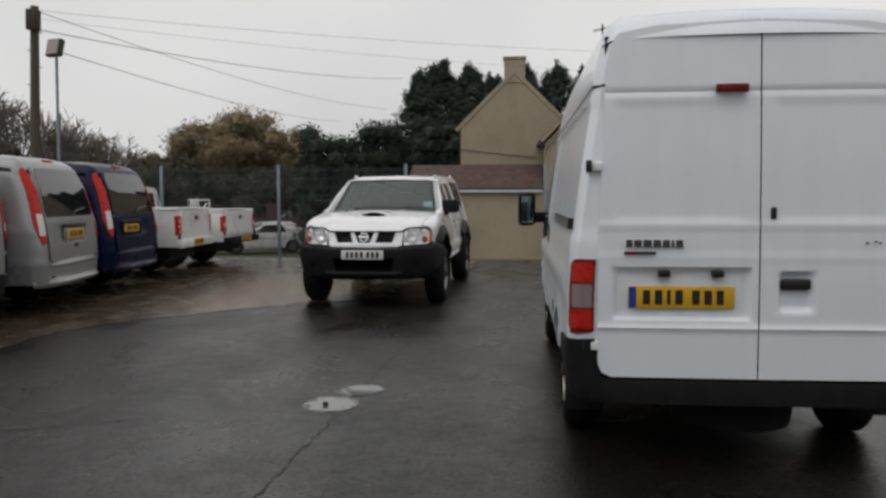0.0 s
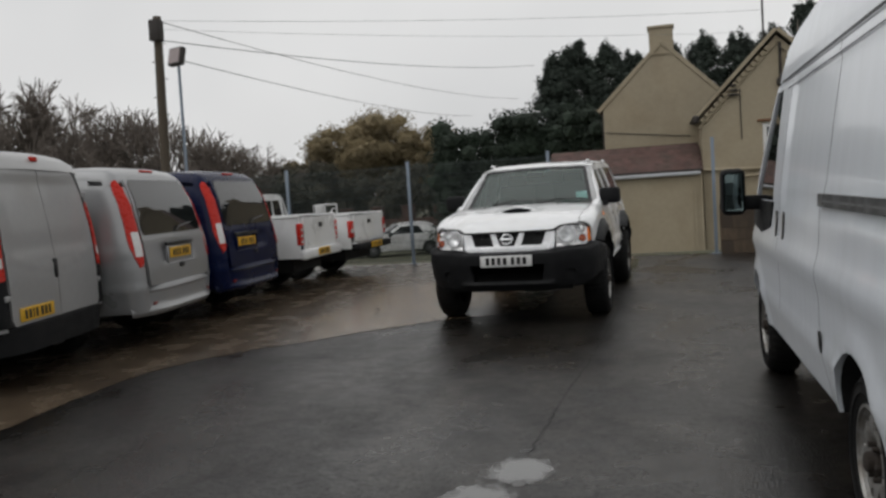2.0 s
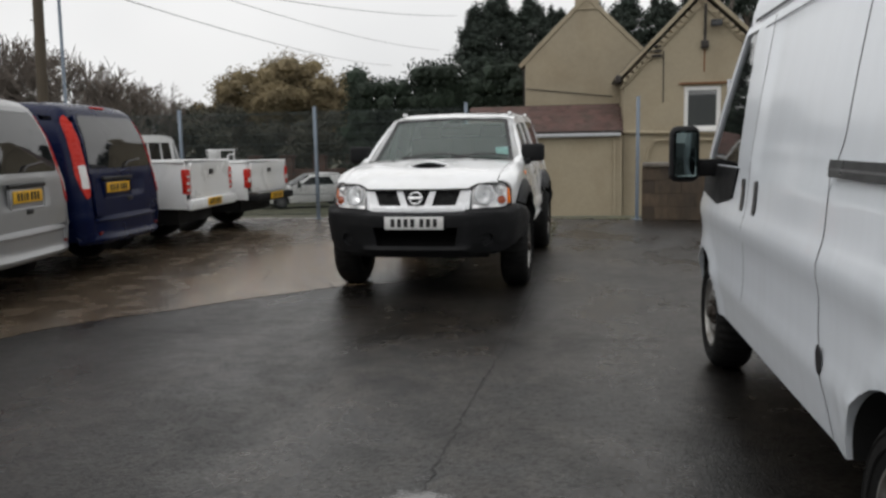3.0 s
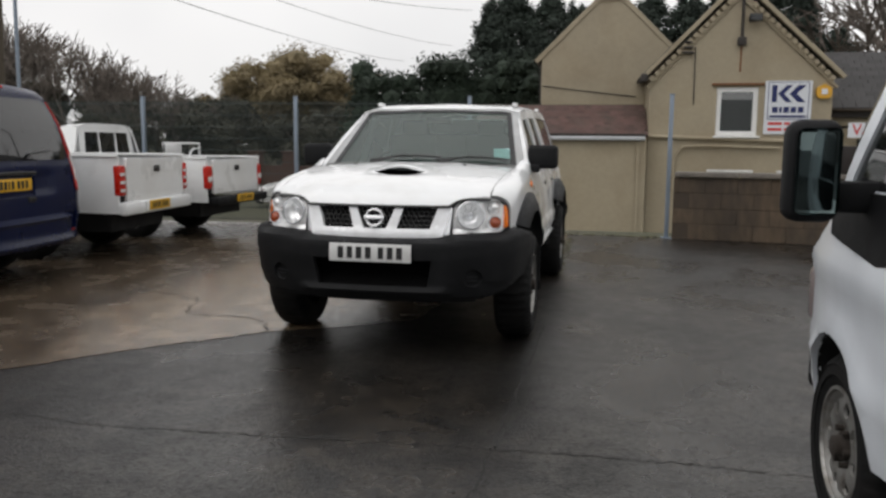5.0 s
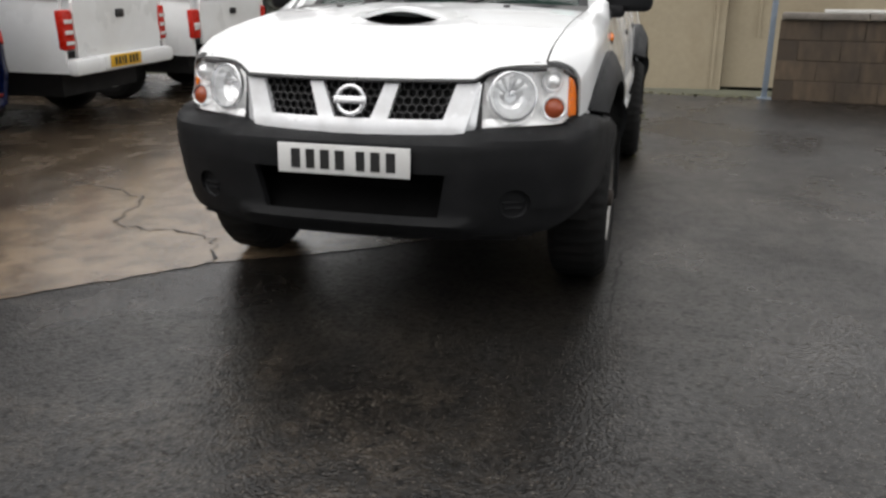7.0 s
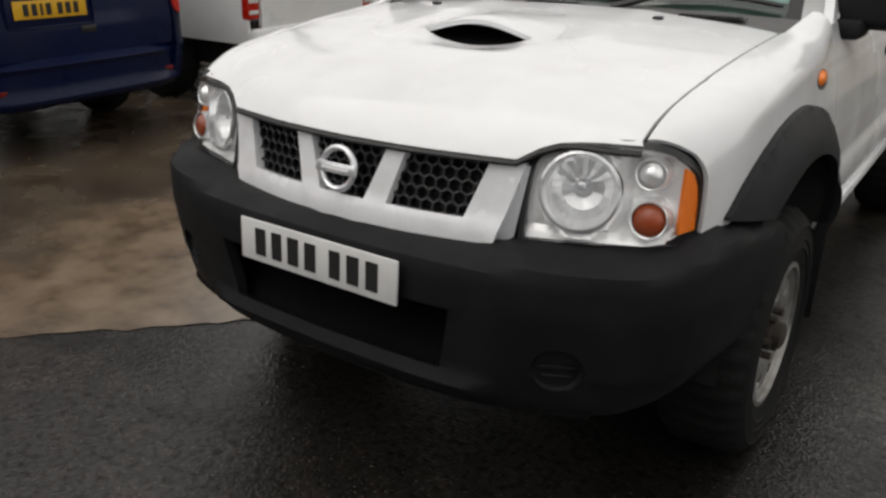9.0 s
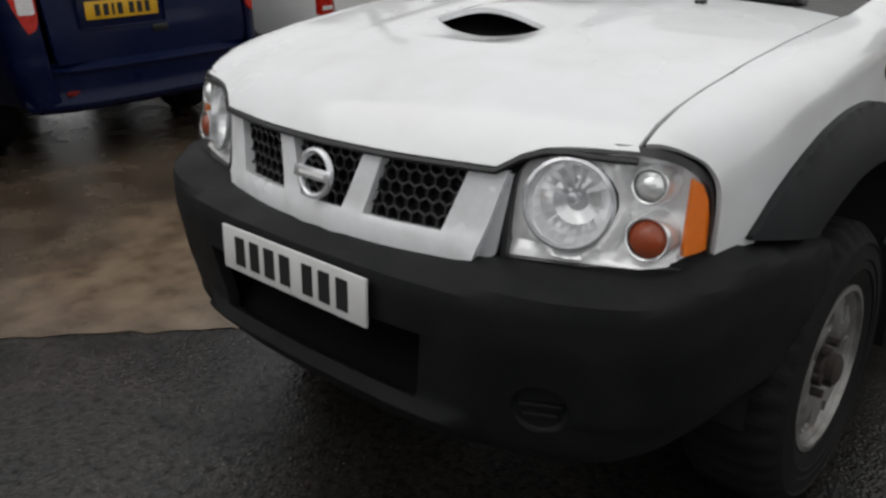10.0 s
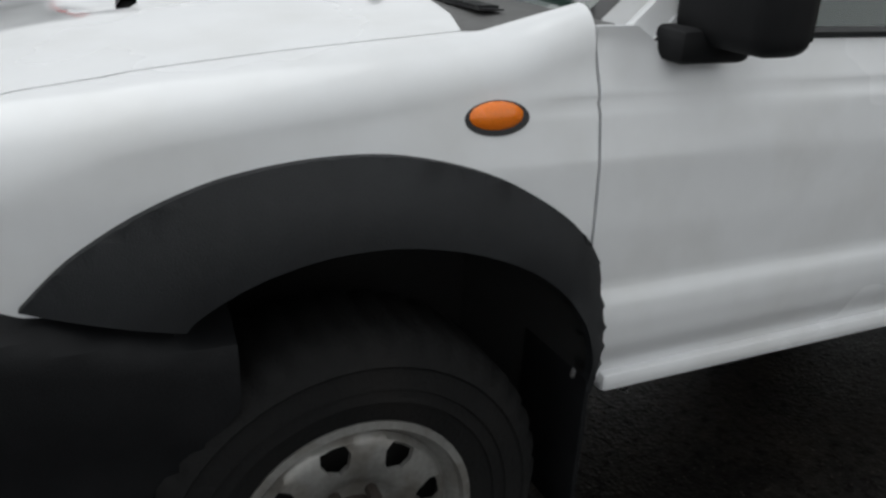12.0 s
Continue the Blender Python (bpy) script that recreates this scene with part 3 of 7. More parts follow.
EDGE = spline([(-2.2, -12), (-2.5, -6.5), (-2.74, -3.7), (-2.82, -2.0), (-2.42, -1.05), (-2.03, -0.66), (-1.63, -0.17), (-1.1, 0.37), (-0.83, 0.62), (-0.4, 0.85), (0.05, 1.2)], 8)
flat_sheet("concrete", EDGE + [(0.12, 1.8), (0.12, 3.2), (0.2, 4.9), (1.0, 5.2), (1.02, 7.5), (-3.4, 8.0), (-16, 8.1), (-16, -12)], 0.004, CONCRETE, "stained brown concrete slab, wet in places", wobble=0.014)


def strip(name, pts, w, z, material, label, seed=3, wander=0.03):
    """A thin uneven line on the ground."""
    rnd = random.Random(seed)
    bm, prev = bmesh.new(), None
    for i, (x, y) in enumerate(pts):
        x2, y2 = pts[min(i + 1, len(pts) - 1)]
        x1, y1 = pts[max(i - 1, 0)]
        d = Vector((x2 - x1, y2 - y1)).normalized()
        n = Vector((-d.y, d.x))
        ww = w * rnd.uniform(0.3, 1.3)
        c = Vector((x, y)) + n * rnd.uniform(-wander, wander)
        row = [bm.verts.new((*(c + n * ww), z)), bm.verts.new((*(c - n * ww), z))]
        if prev:
            bm.faces.new((prev[0], prev[1], row[1], row[0]))
        prev = row
    return tagged(part(name, bm, material), label, "ground", kind="structure")


def line_points(a, b, n):
    return [(a[0] + (b[0] - a[0]) * i / n, a[1] + (b[1] - a[1]) * i / n) for i in range(n + 1)]


strip("tarmac_seam", line_points((0.70, -6.2), (0.84, -3.0), 70) + line_points((0.84, -3.0), (0.94, -1.3), 40) + line_points((0.94, -1.3), (1.03, 1.2), 50), 0.006, 0.003, CRACK, "open seam between two strips of tarmac", 5, 0.014)
strip("tarmac_crack", spline([(-2.3, -1.26), (-1.5, -1.31), (-0.95, -1.38), (-0.4, -1.36), (0.3, -1.33), (0.94, -1.3), (1.74, -1.3), (2.27, -1.34), (3.4, -1.3)], 30), 0.005, 0.003, CRACK, "thin crack across the tarmac", 6, 0.014)
strip("far_crack", spline([(-0.5, -4.9), (-1.3, -5.3), (-1.9, -6.4), (-2.3, -7.4)], 12), 0.008, 0.003, CRACK, "thin crack in the tarmac", 7)
strip("slab_crack", spline([(-0.9, 0.55), (-1.15, 0.95), (-1.75, 1.05), (-2.0, 1.6), (-2.9, 1.9)], 12), 0.008, 0.008, CRACK, "crack across a corner of the concrete", 8)
strip("slab_joint", line_points((-1.1, 4.6), (-6.0, 4.9), 30), 0.01, 0.008, CRACK, "joint between concrete slabs", 9, 0.01)
flat_sheet("puddle", [(0.60, -4.00), (0.72, -3.80), (0.98, -3.76), (1.0, -3.98), (0.92, -4.20), (0.66, -4.22)], 0.004, WATER, "shallow puddle of rain water on tarmac", "puddle", 0.012, 2)
flat_sheet("puddle", [(0.46, -4.40), (0.60, -4.16), (0.88, -4.15), (0.90, -4.40), (0.78, -4.62), (0.54, -4.64)], 0.004, WATER, "shallow puddle of rain water on tarmac", "puddle", 0.012, 4)
pebble = bmesh.new()
bmesh.ops.create_icosphere(pebble, subdivisions=2, radius=0.018)
for v in pebble.verts:
    v.co = Vector((v.co.x * 1.2, v.co.y, v.co.z * 0.8)) * (1 + 0.2 * noise.noise(v.co * 40))
    v.co += Vector((0.642, -4.43, 0.014))
tagged(part("pebble", pebble, CRACK), "small dark stone lying in a puddle", "stone")


def weeds(name, x0, y0, x1, y1, n, seed):
    rnd = random.Random(seed)
    bm = bmesh.new()
    for _ in range(n):
        t = rnd.random()
        c = Vector((x0 + (x1 - x0) * t + rnd.gauss(0, 0.04), y0 + (y1 - y0) * t + rnd.gauss(0, 0.05), 0.006))
        a, s = rnd.uniform(0, 6.28), rnd.uniform(0.012, 0.035)
        d = Vector((math.cos(a), math.sin(a), 0))
        q = d.cross(Vector((0, 0, 1))) * s * 0.25
        bm.faces.new([bm.verts.new(p) for p in (c - q, c + q, c + d * s + Vector((0, 0, s * rnd.uniform(0.3, 1.2))))])
    return tagged(part(name, bm, WEED), "straggling green weeds along the seam", "weeds", kind="stuff")


weeds("weeds", 1.02, 3.6, 1.05, 6.9, 420, 3)
weeds("wall_weeds", 0.9, 7.58, 2.4, 7.42, 300, 4)


# ---- fence ----
POST_STEEL = mat("galvanised_post", (0.20, 0.24, 0.29), 0.5, metal=0.3, vary=0.15, scale=6)
WIRE = mat("dark_green_mesh_wire", (0.034, 0.046, 0.044), 0.6, vary=0.2, scale=5)
fence = thing("mesh_fence", pose(0, 8, 0), "tall dark welded mesh fence on grey steel posts", "fence")
POSTS = [(-16.8, 7.7), (-14.1, 7.7), (-11.4, 7.72), (-8.75, 7.74), (-6.09, 7.77), (-3.41, 7.82), (-0.56, 7.86), (2.46, 7.46)]
post_bm = box(0.06, 0.06, 2.1, (0, 0, 1.03), bevel=0.006)
add_bm(post_bm, box(0.07, 0.07, 0.02, (0, 0, 2.09), bevel=0.004))
add_bm(post_bm, box(0.16, 0.16, 0.012, (0, 0, 0.006), bevel=0.003))
first_post = None
for x, y in POSTS:
    if first_post is None:
        first_post = part("post", post_bm, POST_STEEL, fence)
        o = first_post
    else:
        o = new("post", first_post.data)
        o.parent = fence
    o.location = (x, y - 8, 0)


def mesh_panel(a, b, heavy, top=2.03):
    bm = bmesh.new()
    A, B = Vector((*a, 0)), Vector((*b, 0))
    d = (B - A).normalized()
    n = d.cross(Vector((0, 0, 1)))

    def wire(p, q, r, side):
        vs = [[bm.verts.new(c + side * (r * math.cos(k * 2.094)) + n * (r * math.sin(k * 2.094))) for k in range(3)] for c in (p, q)]
        for k in range(3):
            bm.faces.new((vs[0][k], vs[0][(k + 1) % 3], vs[1][(k + 1) % 3], vs[1][k]))

    L = (B - A).length
    k = 0
    while k * 0.025 < L:
        p = A + d * (k * 0.025) - n * 0.035
        wire(p + Vector((0, 0, 0.06)), p + Vector((0, 0, top)), 0.0042 if heavy else 0.0036, d)
        k += 1
    z = 0.08
    up = Vector((0, 0, 1))
    while z < top:
        for off in (0.028, 0.042):
            wire(A - n * off + up * z, B - n * off + up * z, 0.0062 if heavy else 0.0055, up)
        z += 0.19
    return bm


for a, b in zip(POSTS, POSTS[1:-1]):
    part("mesh_panel", mesh_panel((a[0] + 0.03, a[1] - 8), (b[0] - 0.03, b[1] - 8), b[0] < -3), WIRE, fence)

# ---- low block wall ----
BLOCK = mat("stained_concrete_block", (0.082, 0.058, 0.037), 0.8, vary=0.5, scale=1.2, bump=0.6, bscale=60, dirt=(0.020, 0.016, 0.012), dirt_amount=0.95, dscale=1.6, island=0.06, stretch=(1.4, 1.4, 0.45))
COPING = mat("weathered_coping", (0.17, 0.15, 0.13), 0.75, vary=0.3, scale=3, bump=0.4, bscale=50, dirt=(0.05, 0.05, 0.04), dirt_amount=0.7)
MORTAR = mat("dirty_mortar", (0.052, 0.039, 0.028), 0.9, vary=0.3, scale=8, bump=0.4, bscale=80)
low_wall = thing("wall_low", pose(2.53, 7.38, 0, 0, 0, -11), "low stained concrete block wall with a worn coping", "wall", kind="structure")
part("core", box(8.0, 0.186, 0.9, (4.0, 0.1, 0.45)), MORTAR, low_wall)
block_mesh = None
for row in range(4):
    x = 0.0 if row % 2 else -0.22
    while x < 7.9:
        x0, x1 = max(x, 0), min(x + 0.44, 8.0)
        if x1 - x0 > 0.3:
            if block_mesh is None:
                b0 = part("block", box(0.432, 0.2, 0.218, bevel=0.005, segments=1), BLOCK, low_wall)
                block_mesh = b0.data
                o = b0
            else:
                o = new("block", block_mesh)
                o.parent = low_wall
            o.location = (x0 + 0.22, 0.1 + random.uniform(-0.0025, 0.0025), 0.115 + row * 0.225)
            if x1 - x0 < 0.43:
                o.scale.x = (x1 - x0) / 0.44
                o.location.x = (x0 + x1) / 2
        x += 0.44
for k in range(9):
    c = part("coping_stone", box(0.88, 0.30, 0.07, bevel=0.012), COPING, low_wall)
    c.location = (0.45 + 0.89 * k, 0.1 + random.uniform(-0.008, 0.008), 0.945)
WHITE_BOARD = mat("white_plastic_trim", (0.62, 0.62, 0.60), 0.45, vary=0.08, scale=8, dirt=(0.35, 0.33, 0.3), dirt_amount=0.4)
for k, (x, l) in enumerate(((0.75, 0.62), (1.75, 0.75))):
    ob = part("plank", box(l, 0.09, 0.035, bevel=0.005), WHITE_BOARD)
    ob.matrix_world = pose(2.53, 7.38, 0, 0, 0, -11) @ pose(x, 0.1, 1.0, 0, 0, 2 * k)
    tagged(ob, "loose white plank lying on the low wall", "plank", "planks on the wall")
BROWN = mat("dark_brown_sheet", (0.011, 0.007, 0.0055), 0.7, vary=0.3, scale=4, bump=0.2, bscale=30)
# block added for the dark window and door area under the wing's eaves
brown_block = box(2.45, 0.5, 0.44, (0, 0, 0), bevel=0.02)
ob = part("brown_crate", brown_block, BROWN)
ob.matrix_world = pose(2.53, 7.38, 0, 0, 0, -11) @ pose(2.95, 0.45, 1.15)
tagged(ob, "dark brown block standing in for the dark front under the wing's eaves", "tank")

# ---- buildings ----
RENDER = mat("ochre_masonry_paint", (0.328, 0.280, 0.198), 0.75, vary=0.10, scale=1.2, bump=0.25, bscale=25, dirt=(0.20, 0.15, 0.09), dirt_amount=0.5, dscale=0.8)
TILE = mat("red_brown_clay_tile", (0.082, 0.043, 0.036), 0.75, vary=0.3, scale=5, bump=0.4, bscale=40, dirt=(0.05, 0.045, 0.035), dirt_amount=0.6, island=0.3)
SLATE = mat("dark_roof_tile", (0.04, 0.038, 0.038), 0.7, vary=0.3, scale=4, bump=0.3, bscale=30, island=0.25)
UPVC = mat("white_window_frame", (0.74, 0.74, 0.73), 0.35, vary=0.04, scale=6)
GUTTER = mat("pale_grey_gutter", (0.42, 0.43, 0.45), 0.4, vary=0.1, scale=5)
IRON = mat("dark_iron_pipe", (0.03, 0.025, 0.022), 0.7, vary=0.3, scale=10)
RUST = mat("rust_stain", (0.16, 0.07, 0.03), 0.8, vary=0.4, scale=10)
WINDOW_GLASS = glass_mat("window_glass", (0.06, 0.066, 0.064), through_amount=0.35, ior=2.1)


def wall_with_hole(outline, hole, y0, y1):
    """An upright wall facing -y with one rectangular opening, cut through."""
    bm = bmesh.new()
    (hx0, hz0), (hx1, hz1) = hole if hole else ((0, 0), (0, 0))
    f = bm.faces.new([bm.verts.new((x, y0, z)) for x, z in outline])
    if hole:
        for co, no in (((hx0, 0, 0), (1, 0, 0)), ((hx1, 0, 0), (1, 0, 0)), ((0, 0, hz0), (0, 0, 1)), ((0, 0, hz1), (0, 0, 1))):
            bmesh.ops.bisect_plane(bm, geom=bm.verts[:] + bm.edges[:] + bm.faces[:], plane_co=co, plane_no=no)
        gone = [f for f in bm.faces if hx0 < f.calc_center_median().x < hx1 and hz0 < f.calc_center_median().z < hz1]
        bmesh.ops.delete(bm, geom=gone, context="FACES")
    out = bmesh.ops.extrude_face_region(bm, geom=bm.faces[:])
    bmesh.ops.translate(bm, vec=(0, y1 - y0, 0), verts=[g for g in out["geom"] if isinstance(g, bmesh.types.BMVert)])
    bmesh.ops.recalc_face_normals(bm, faces=bm.faces[:])
    return bm


# gabled office building
GX0, GX1, GAX, GEZ, GAZ, GY = 2.74, 7.06, 4.80, 3.08, 5.20, 16.4
office = thing("gabled_office", pose(0, 0, -0.9), "small ochre painted gabled office building with a white window", "building")
part("front_wall", wall_with_hole([(GX0, 0), (GX1, 0), (GX1, GEZ + 0.9), (GAX, GAZ + 0.9), (GX0, GEZ + 0.9)], ((4.37, 2.53), (5.35, 3.72)), GY, GY + 0.3), RENDER, office, smooth=False)
for x in (GX0, GX1 - 0.3):
    part("side_wall", box(0.296, 8, GEZ + 0.85, (x + 0.15, GY + 4.3, (GEZ + 0.85) / 2)), RENDER, office, smooth=False)
part("rear_wall", box(GX1 - GX0 - 0.6, 0.3, GEZ + 0.9, ((GX0 + GX1) / 2, GY + 8.1, (GEZ + 0.9) / 2)), RENDER, office, smooth=False)
for s, x0 in ((-1, GX0), (1, GX1)):
    d = Vector((GAX - x0, 0, GAZ - GEZ))
    L = d.length + 0.3
    ang = math.atan2(d.z, abs(d.x))
    slope = box(L, 8.3, 0.07, (0, 0, 0))
    r = part("roof", slope, SLATE, office, smooth=False)
    c = Vector(((GAX + x0) / 2, GY + 4.15, (GAZ + GEZ) / 2 + 0.9 + 0.10))
    r.matrix_basis = pose(c.x + s * 0.12, c.y, c.z, 0, (1 if s > 0 else -1) * math.degrees(ang), 0)
    verge = box(L - 0.02, 0.16, 0.10, bevel=0.01)
    v = part("verge_board", verge, RENDER, office, smooth=False)
    v.matrix_basis = pose(c.x + s * 0.12, GY - 0.072, c.z - 0.045, 0, (1 if s > 0 else -1) * math.degrees(ang), 0)
    band = part("verge_band", box(L - 0.1, 0.05, 0.07, bevel=0.008), RENDER, office, smooth=False)
    band.matrix_basis = pose(c.x + s * 0.02, GY - 0.027, c.z - 0.31, 0, (1 if s > 0 else -1) * math.degrees(ang), 0)
    tooth = box(0.115, 0.11, 0.11, bevel=0.006, segments=1)
    tooth0 = None
    for k in range(int(L / 0.2) - 1):
        t = (k + 0.8) / (L / 0.2)
        px = (x0 + (GAX - x0) * t) + s * 0.07
        pz = GEZ + (GAZ - GEZ) * t + 0.9 - 0.13
        if tooth0 is None:
            tooth0 = part("dentil", tooth, RENDER, office, smooth=False)
            o = tooth0
        else:
            o = new("dentil", tooth0.data)
            o.parent = office
        o.matrix_basis = pose(px, GY - 0.046, pz - 0.02, 0, (1 if s > 0 else -1) * math.degrees(ang), 0)
part("rust_streak", box(0.045, 0.004, 0.62, (4.885, GY - 0.0025, 4.40)), RUST, office)
end_stop = part("gutter_end", box(0.16, 0.5, 0.2, bevel=0.03), IRON, office)
end_stop.location = (GX0 - 0.16, GY - 0.1, GEZ + 0.86)
win = part("window", wall_with_hole([(4.37, 2.53), (5.35, 2.53), (5.35, 3.72), (4.37, 3.72)], ((4.48, 2.64), (5.24, 3.61)), GY + 0.04, GY + 0.12), UPVC, office, "white plastic framed window", smooth=False)
part("pane", box(0.78, 0.02, 0.99, (4.86, GY + 0.09, 3.125)), WINDOW_GLASS, win)
part("sill", box(1.10, 0.16, 0.05, (4.86, GY - 0.05, 2.50), bevel=0.01), UPVC, win)
part("lintel", box(1.24, 0.06, 0.06, (4.86, GY - 0.02, 3.79), bevel=0.008), RUST, office)
room = box(1.0, 0.02, 1.2, (4.86, GY + 1.2, 3.1))
part("blind", room, CABIN, office)
for i, (dx, dz) in enumerate(((-0.1, 0.0), (0.12, 0.02))):
    ob = part("desk_item", box(0.22, 0.16, 0.14, (4.88 + dx * 1.5, GY + 0.24, 2.61 + dz), bevel=0.02), UPVC if i else RED, office)
SIGN_W = mat("white_sign_board", (0.66, 0.68, 0.72), 0.4, vary=0.04, scale=4)
SIGN_BLUE = mat("navy_sign_paint", (0.01, 0.018, 0.10), 0.45, vary=0.05)
SIGN_RED = mat("red_sign_paint", (0.55, 0.035, 0.03), 0.5, vary=0.05)
sign = thing("sign_board", pose(6.04, GY - 0.03, 2.32) @ Matrix.Scale(1.08, 4), "white wall sign with navy chevron emblem and red bars", "sign")
part("board", box(1.0, 0.03, 1.2, bevel=0.004), SIGN_W, sign, smooth=False)


def shape(points, y, thick=0.006):
    bm = bmesh.new()
    bm.faces.new([bm.verts.new((x, y, z)) for x, z in points])
    out = bmesh.ops.extrude_face_region(bm, geom=bm.faces[:])
    bmesh.ops.translate(bm, vec=(0, -thick, 0), verts=[g for g in out["geom"] if isinstance(g, bmesh.types.BMVert)])
    bmesh.ops.recalc_face_normals(bm, faces=bm.faces[:])
    return bm


for pts in (((-0.36, 0.12), (-0.25, 0.12), (-0.25, 0.50), (-0.36, 0.50)),
            ((-0.23, 0.31), (-0.05, 0.50), (0.08, 0.50), (-0.10, 0.31), (0.08, 0.12), (-0.05, 0.12)),
            ((0.02, 0.31), (0.20, 0.50), (0.37, 0.50), (0.17, 0.31), (0.37, 0.12), (0.20, 0.12))):
    part("emblem", shape(pts, -0.017), SIGN_BLUE, sign, smooth=False)
bar_parts("name_bar", [0.12, 0.05, 0.12, 0.12, 0.12], 0.13, 0.006, 0.035, SIGN_BLUE, sign, (0, -0.018, -0.05))
part("band", box(0.78, 0.006, 0.05, (0, -0.018, -0.20)), SIGN_BLUE, sign, smooth=False)
for z, w in ((-0.36, 0.84), (-0.49, 0.84)):
    bar_parts("text_bar", [0.30, 0.12, 0.30], 0.06, 0.006, 0.05, SIGN_RED, sign, (0, -0.018, z))
for x0, x1, z0, z1 in ((-0.44, 0.44, 0.56, 0.575), (-0.44, 0.44, -0.27, -0.255), (-0.44, -0.425, -0.27, 0.575), (0.425, 0.44, -0.27, 0.575)):
    part("border", box(x1 - x0, 0.004, z1 - z0, ((x0 + x1) / 2, -0.0175, (z0 + z1) / 2)), SIGN_BLUE, sign, smooth=False)
alarm = thing("alarm_box", pose(6.84, GY - 0.06, 2.70), "yellow burglar alarm box on the gable wall", "alarm")
part("case", shape([(0.17, 0.09), (0.0, 0.19), (-0.17, 0.09), (-0.17, -0.09), (-0.1, -0.16), (0.1, -0.16), (0.17, -0.09)], 0.055, 0.11), mat("yellow_plastic", (0.62, 0.33, 0.03), 0.4), alarm, smooth=False)
part("label_plate", box(0.13, 0.01, 0.13, (0, -0.06, 0)), SIGN_W, alarm)
flood2 = thing("wall_floodlight", pose(5.15, GY - 0.2, 4.46), "small black floodlight under the gable", "lamp")
part("head", box(0.30, 0.16, 0.18, bevel=0.02), TRIM_BLACK, flood2)
part("lens", box(0.24, 0.02, 0.12, (0, -0.085, -0.01)), DARK_GLASS, flood2)
part("bracket", box(0.05, 0.2, 0.05, (0, 0.11, 0)), IRON, flood2)
for name, pts, r in (("drain_pipe", [(4.88, GY - 0.06, 5.0), (4.88, GY - 0.06, 3.95)], 0.035), ("cable", [(3.80, GY - 0.02, 3.8), (3.81, GY - 0.02, 2.4)], 0.014),
                     ("wall_pipe", [(2.75, GY - 0.05, 1.60), (7.0, GY - 0.05, 1.47)], 0.05), ("bent_pipe", spline([(3.40, GY - 0.08, 0.2), (3.40, GY - 0.08, 1.0), (3.55, GY - 0.08, 1.26), (3.85, GY - 0.08, 1.37), (5.9, GY - 0.08, 1.33)], 6), 0.03)):
    tagged(part(name, tube(pts, r), RENDER if name == "wall_pipe" else IRON if name != "bent_pipe" else RENDER), "pipe run fixed to the gable wall", "pipe")
junction = box(0.2, 0.12, 0.2, (4.88, GY - 0.06, 3.92), bevel=0.02)
tagged(part("junction_box", junction, IRON), "dark junction box on the gable", "box")
for k in range(3):
    b = box(0.28 - 0.05 * k, 0.12, 0.05, (3.62, GY - 0.06, 3.66 + 0.13 * k), bevel=0.012)
    tagged(part("bell_bracket", b, IRON), "old iron insulator bracket on the gable wall", "bracket", "insulator brackets")
aerial = tube([(4.72, 18.4, 5.0), (4.72, 18.4, 7.2)], 0.03)
for k in range(6):
    add_bm(aerial, tube([(4.47 + 0.1 * k, 18.1, 7.0 + 0.02 * k), (4.47 + 0.1 * k, 18.7, 7.0 + 0.02 * k)], 0.012, 5))
add_bm(aerial, tube([(4.42, 18.4, 6.99), (5.05, 18.4, 7.1)], 0.014, 5))
tagged(part("tv_aerial", aerial, IRON), "thin television aerial on a roof mast", "aerial")

# tall house with chimney
HX0, HX1, HAX, HEZ, HAZ, HY = -0.1, 3.6, 1.75, 3.72, 5.56, 18.2
house = thing("ochre_house", pose(0, 0, -0.9), "ochre rendered house gable with a brick chimney on the ridge", "house")
part("gable_wall", wall_with_hole([(HX0, 0), (HX1, 0), (HX1, HEZ + 0.9), (HAX, HAZ + 0.9), (HX0, HEZ + 0.9)], None, HY, HY + 0.3), RENDER, house, smooth=False)
for x in (HX0, HX1 - 0.3):
    part("side_wall", box(0.296, 9, HEZ + 0.85, (x + 0.15, HY + 4.8, (HEZ + 0.85) / 2)), RENDER, house, smooth=False)
for s, x0 in ((-1, HX0), (1, HX1)):
    ang = math.degrees(math.atan2(HAZ - HEZ, abs(HAX - x0)))
    L = math.hypot(HAZ - HEZ, HAX - x0) + 0.22
    r = part("roof", box(L, 9.4, 0.10), TILE, house, smooth=False)
    r.matrix_basis = pose((HAX + x0) / 2 + s * 0.08, HY + 4.79, (HAZ + HEZ) / 2 + 0.9 + 0.02, 0, s * ang, 0)
    v = part("verge_board", box(L, 0.10, 0.13, bevel=0.01), RENDER, house, smooth=False)
    v.matrix_basis = pose((HAX + x0) / 2 + s * 0.08, HY + 0.02, (HAZ + HEZ) / 2 + 0.9 + 0.02, 0, s * ang, 0)
chim = box(0.72, 0.6, 1.05, (HAX, HY + 0.31, HAZ + 0.9 + 0.05), bevel=0.01)
add_bm(chim, box(0.80, 0.68, 0.08, (HAX, HY + 0.31, HAZ + 0.9 + 0.56), bevel=0.01))
add_bm(chim, box(0.84, 0.7, 0.05, (HAX, HY + 0.31, HAZ + 0.9 - 0.26), bevel=0.01))
part("chimney", chim, RENDER, house, smooth=False)
part("fascia_edge", box(0.05, 0.06, 2.2, (HX0 - 0.03, HY + 0.05, 3.4)), IRON, house)
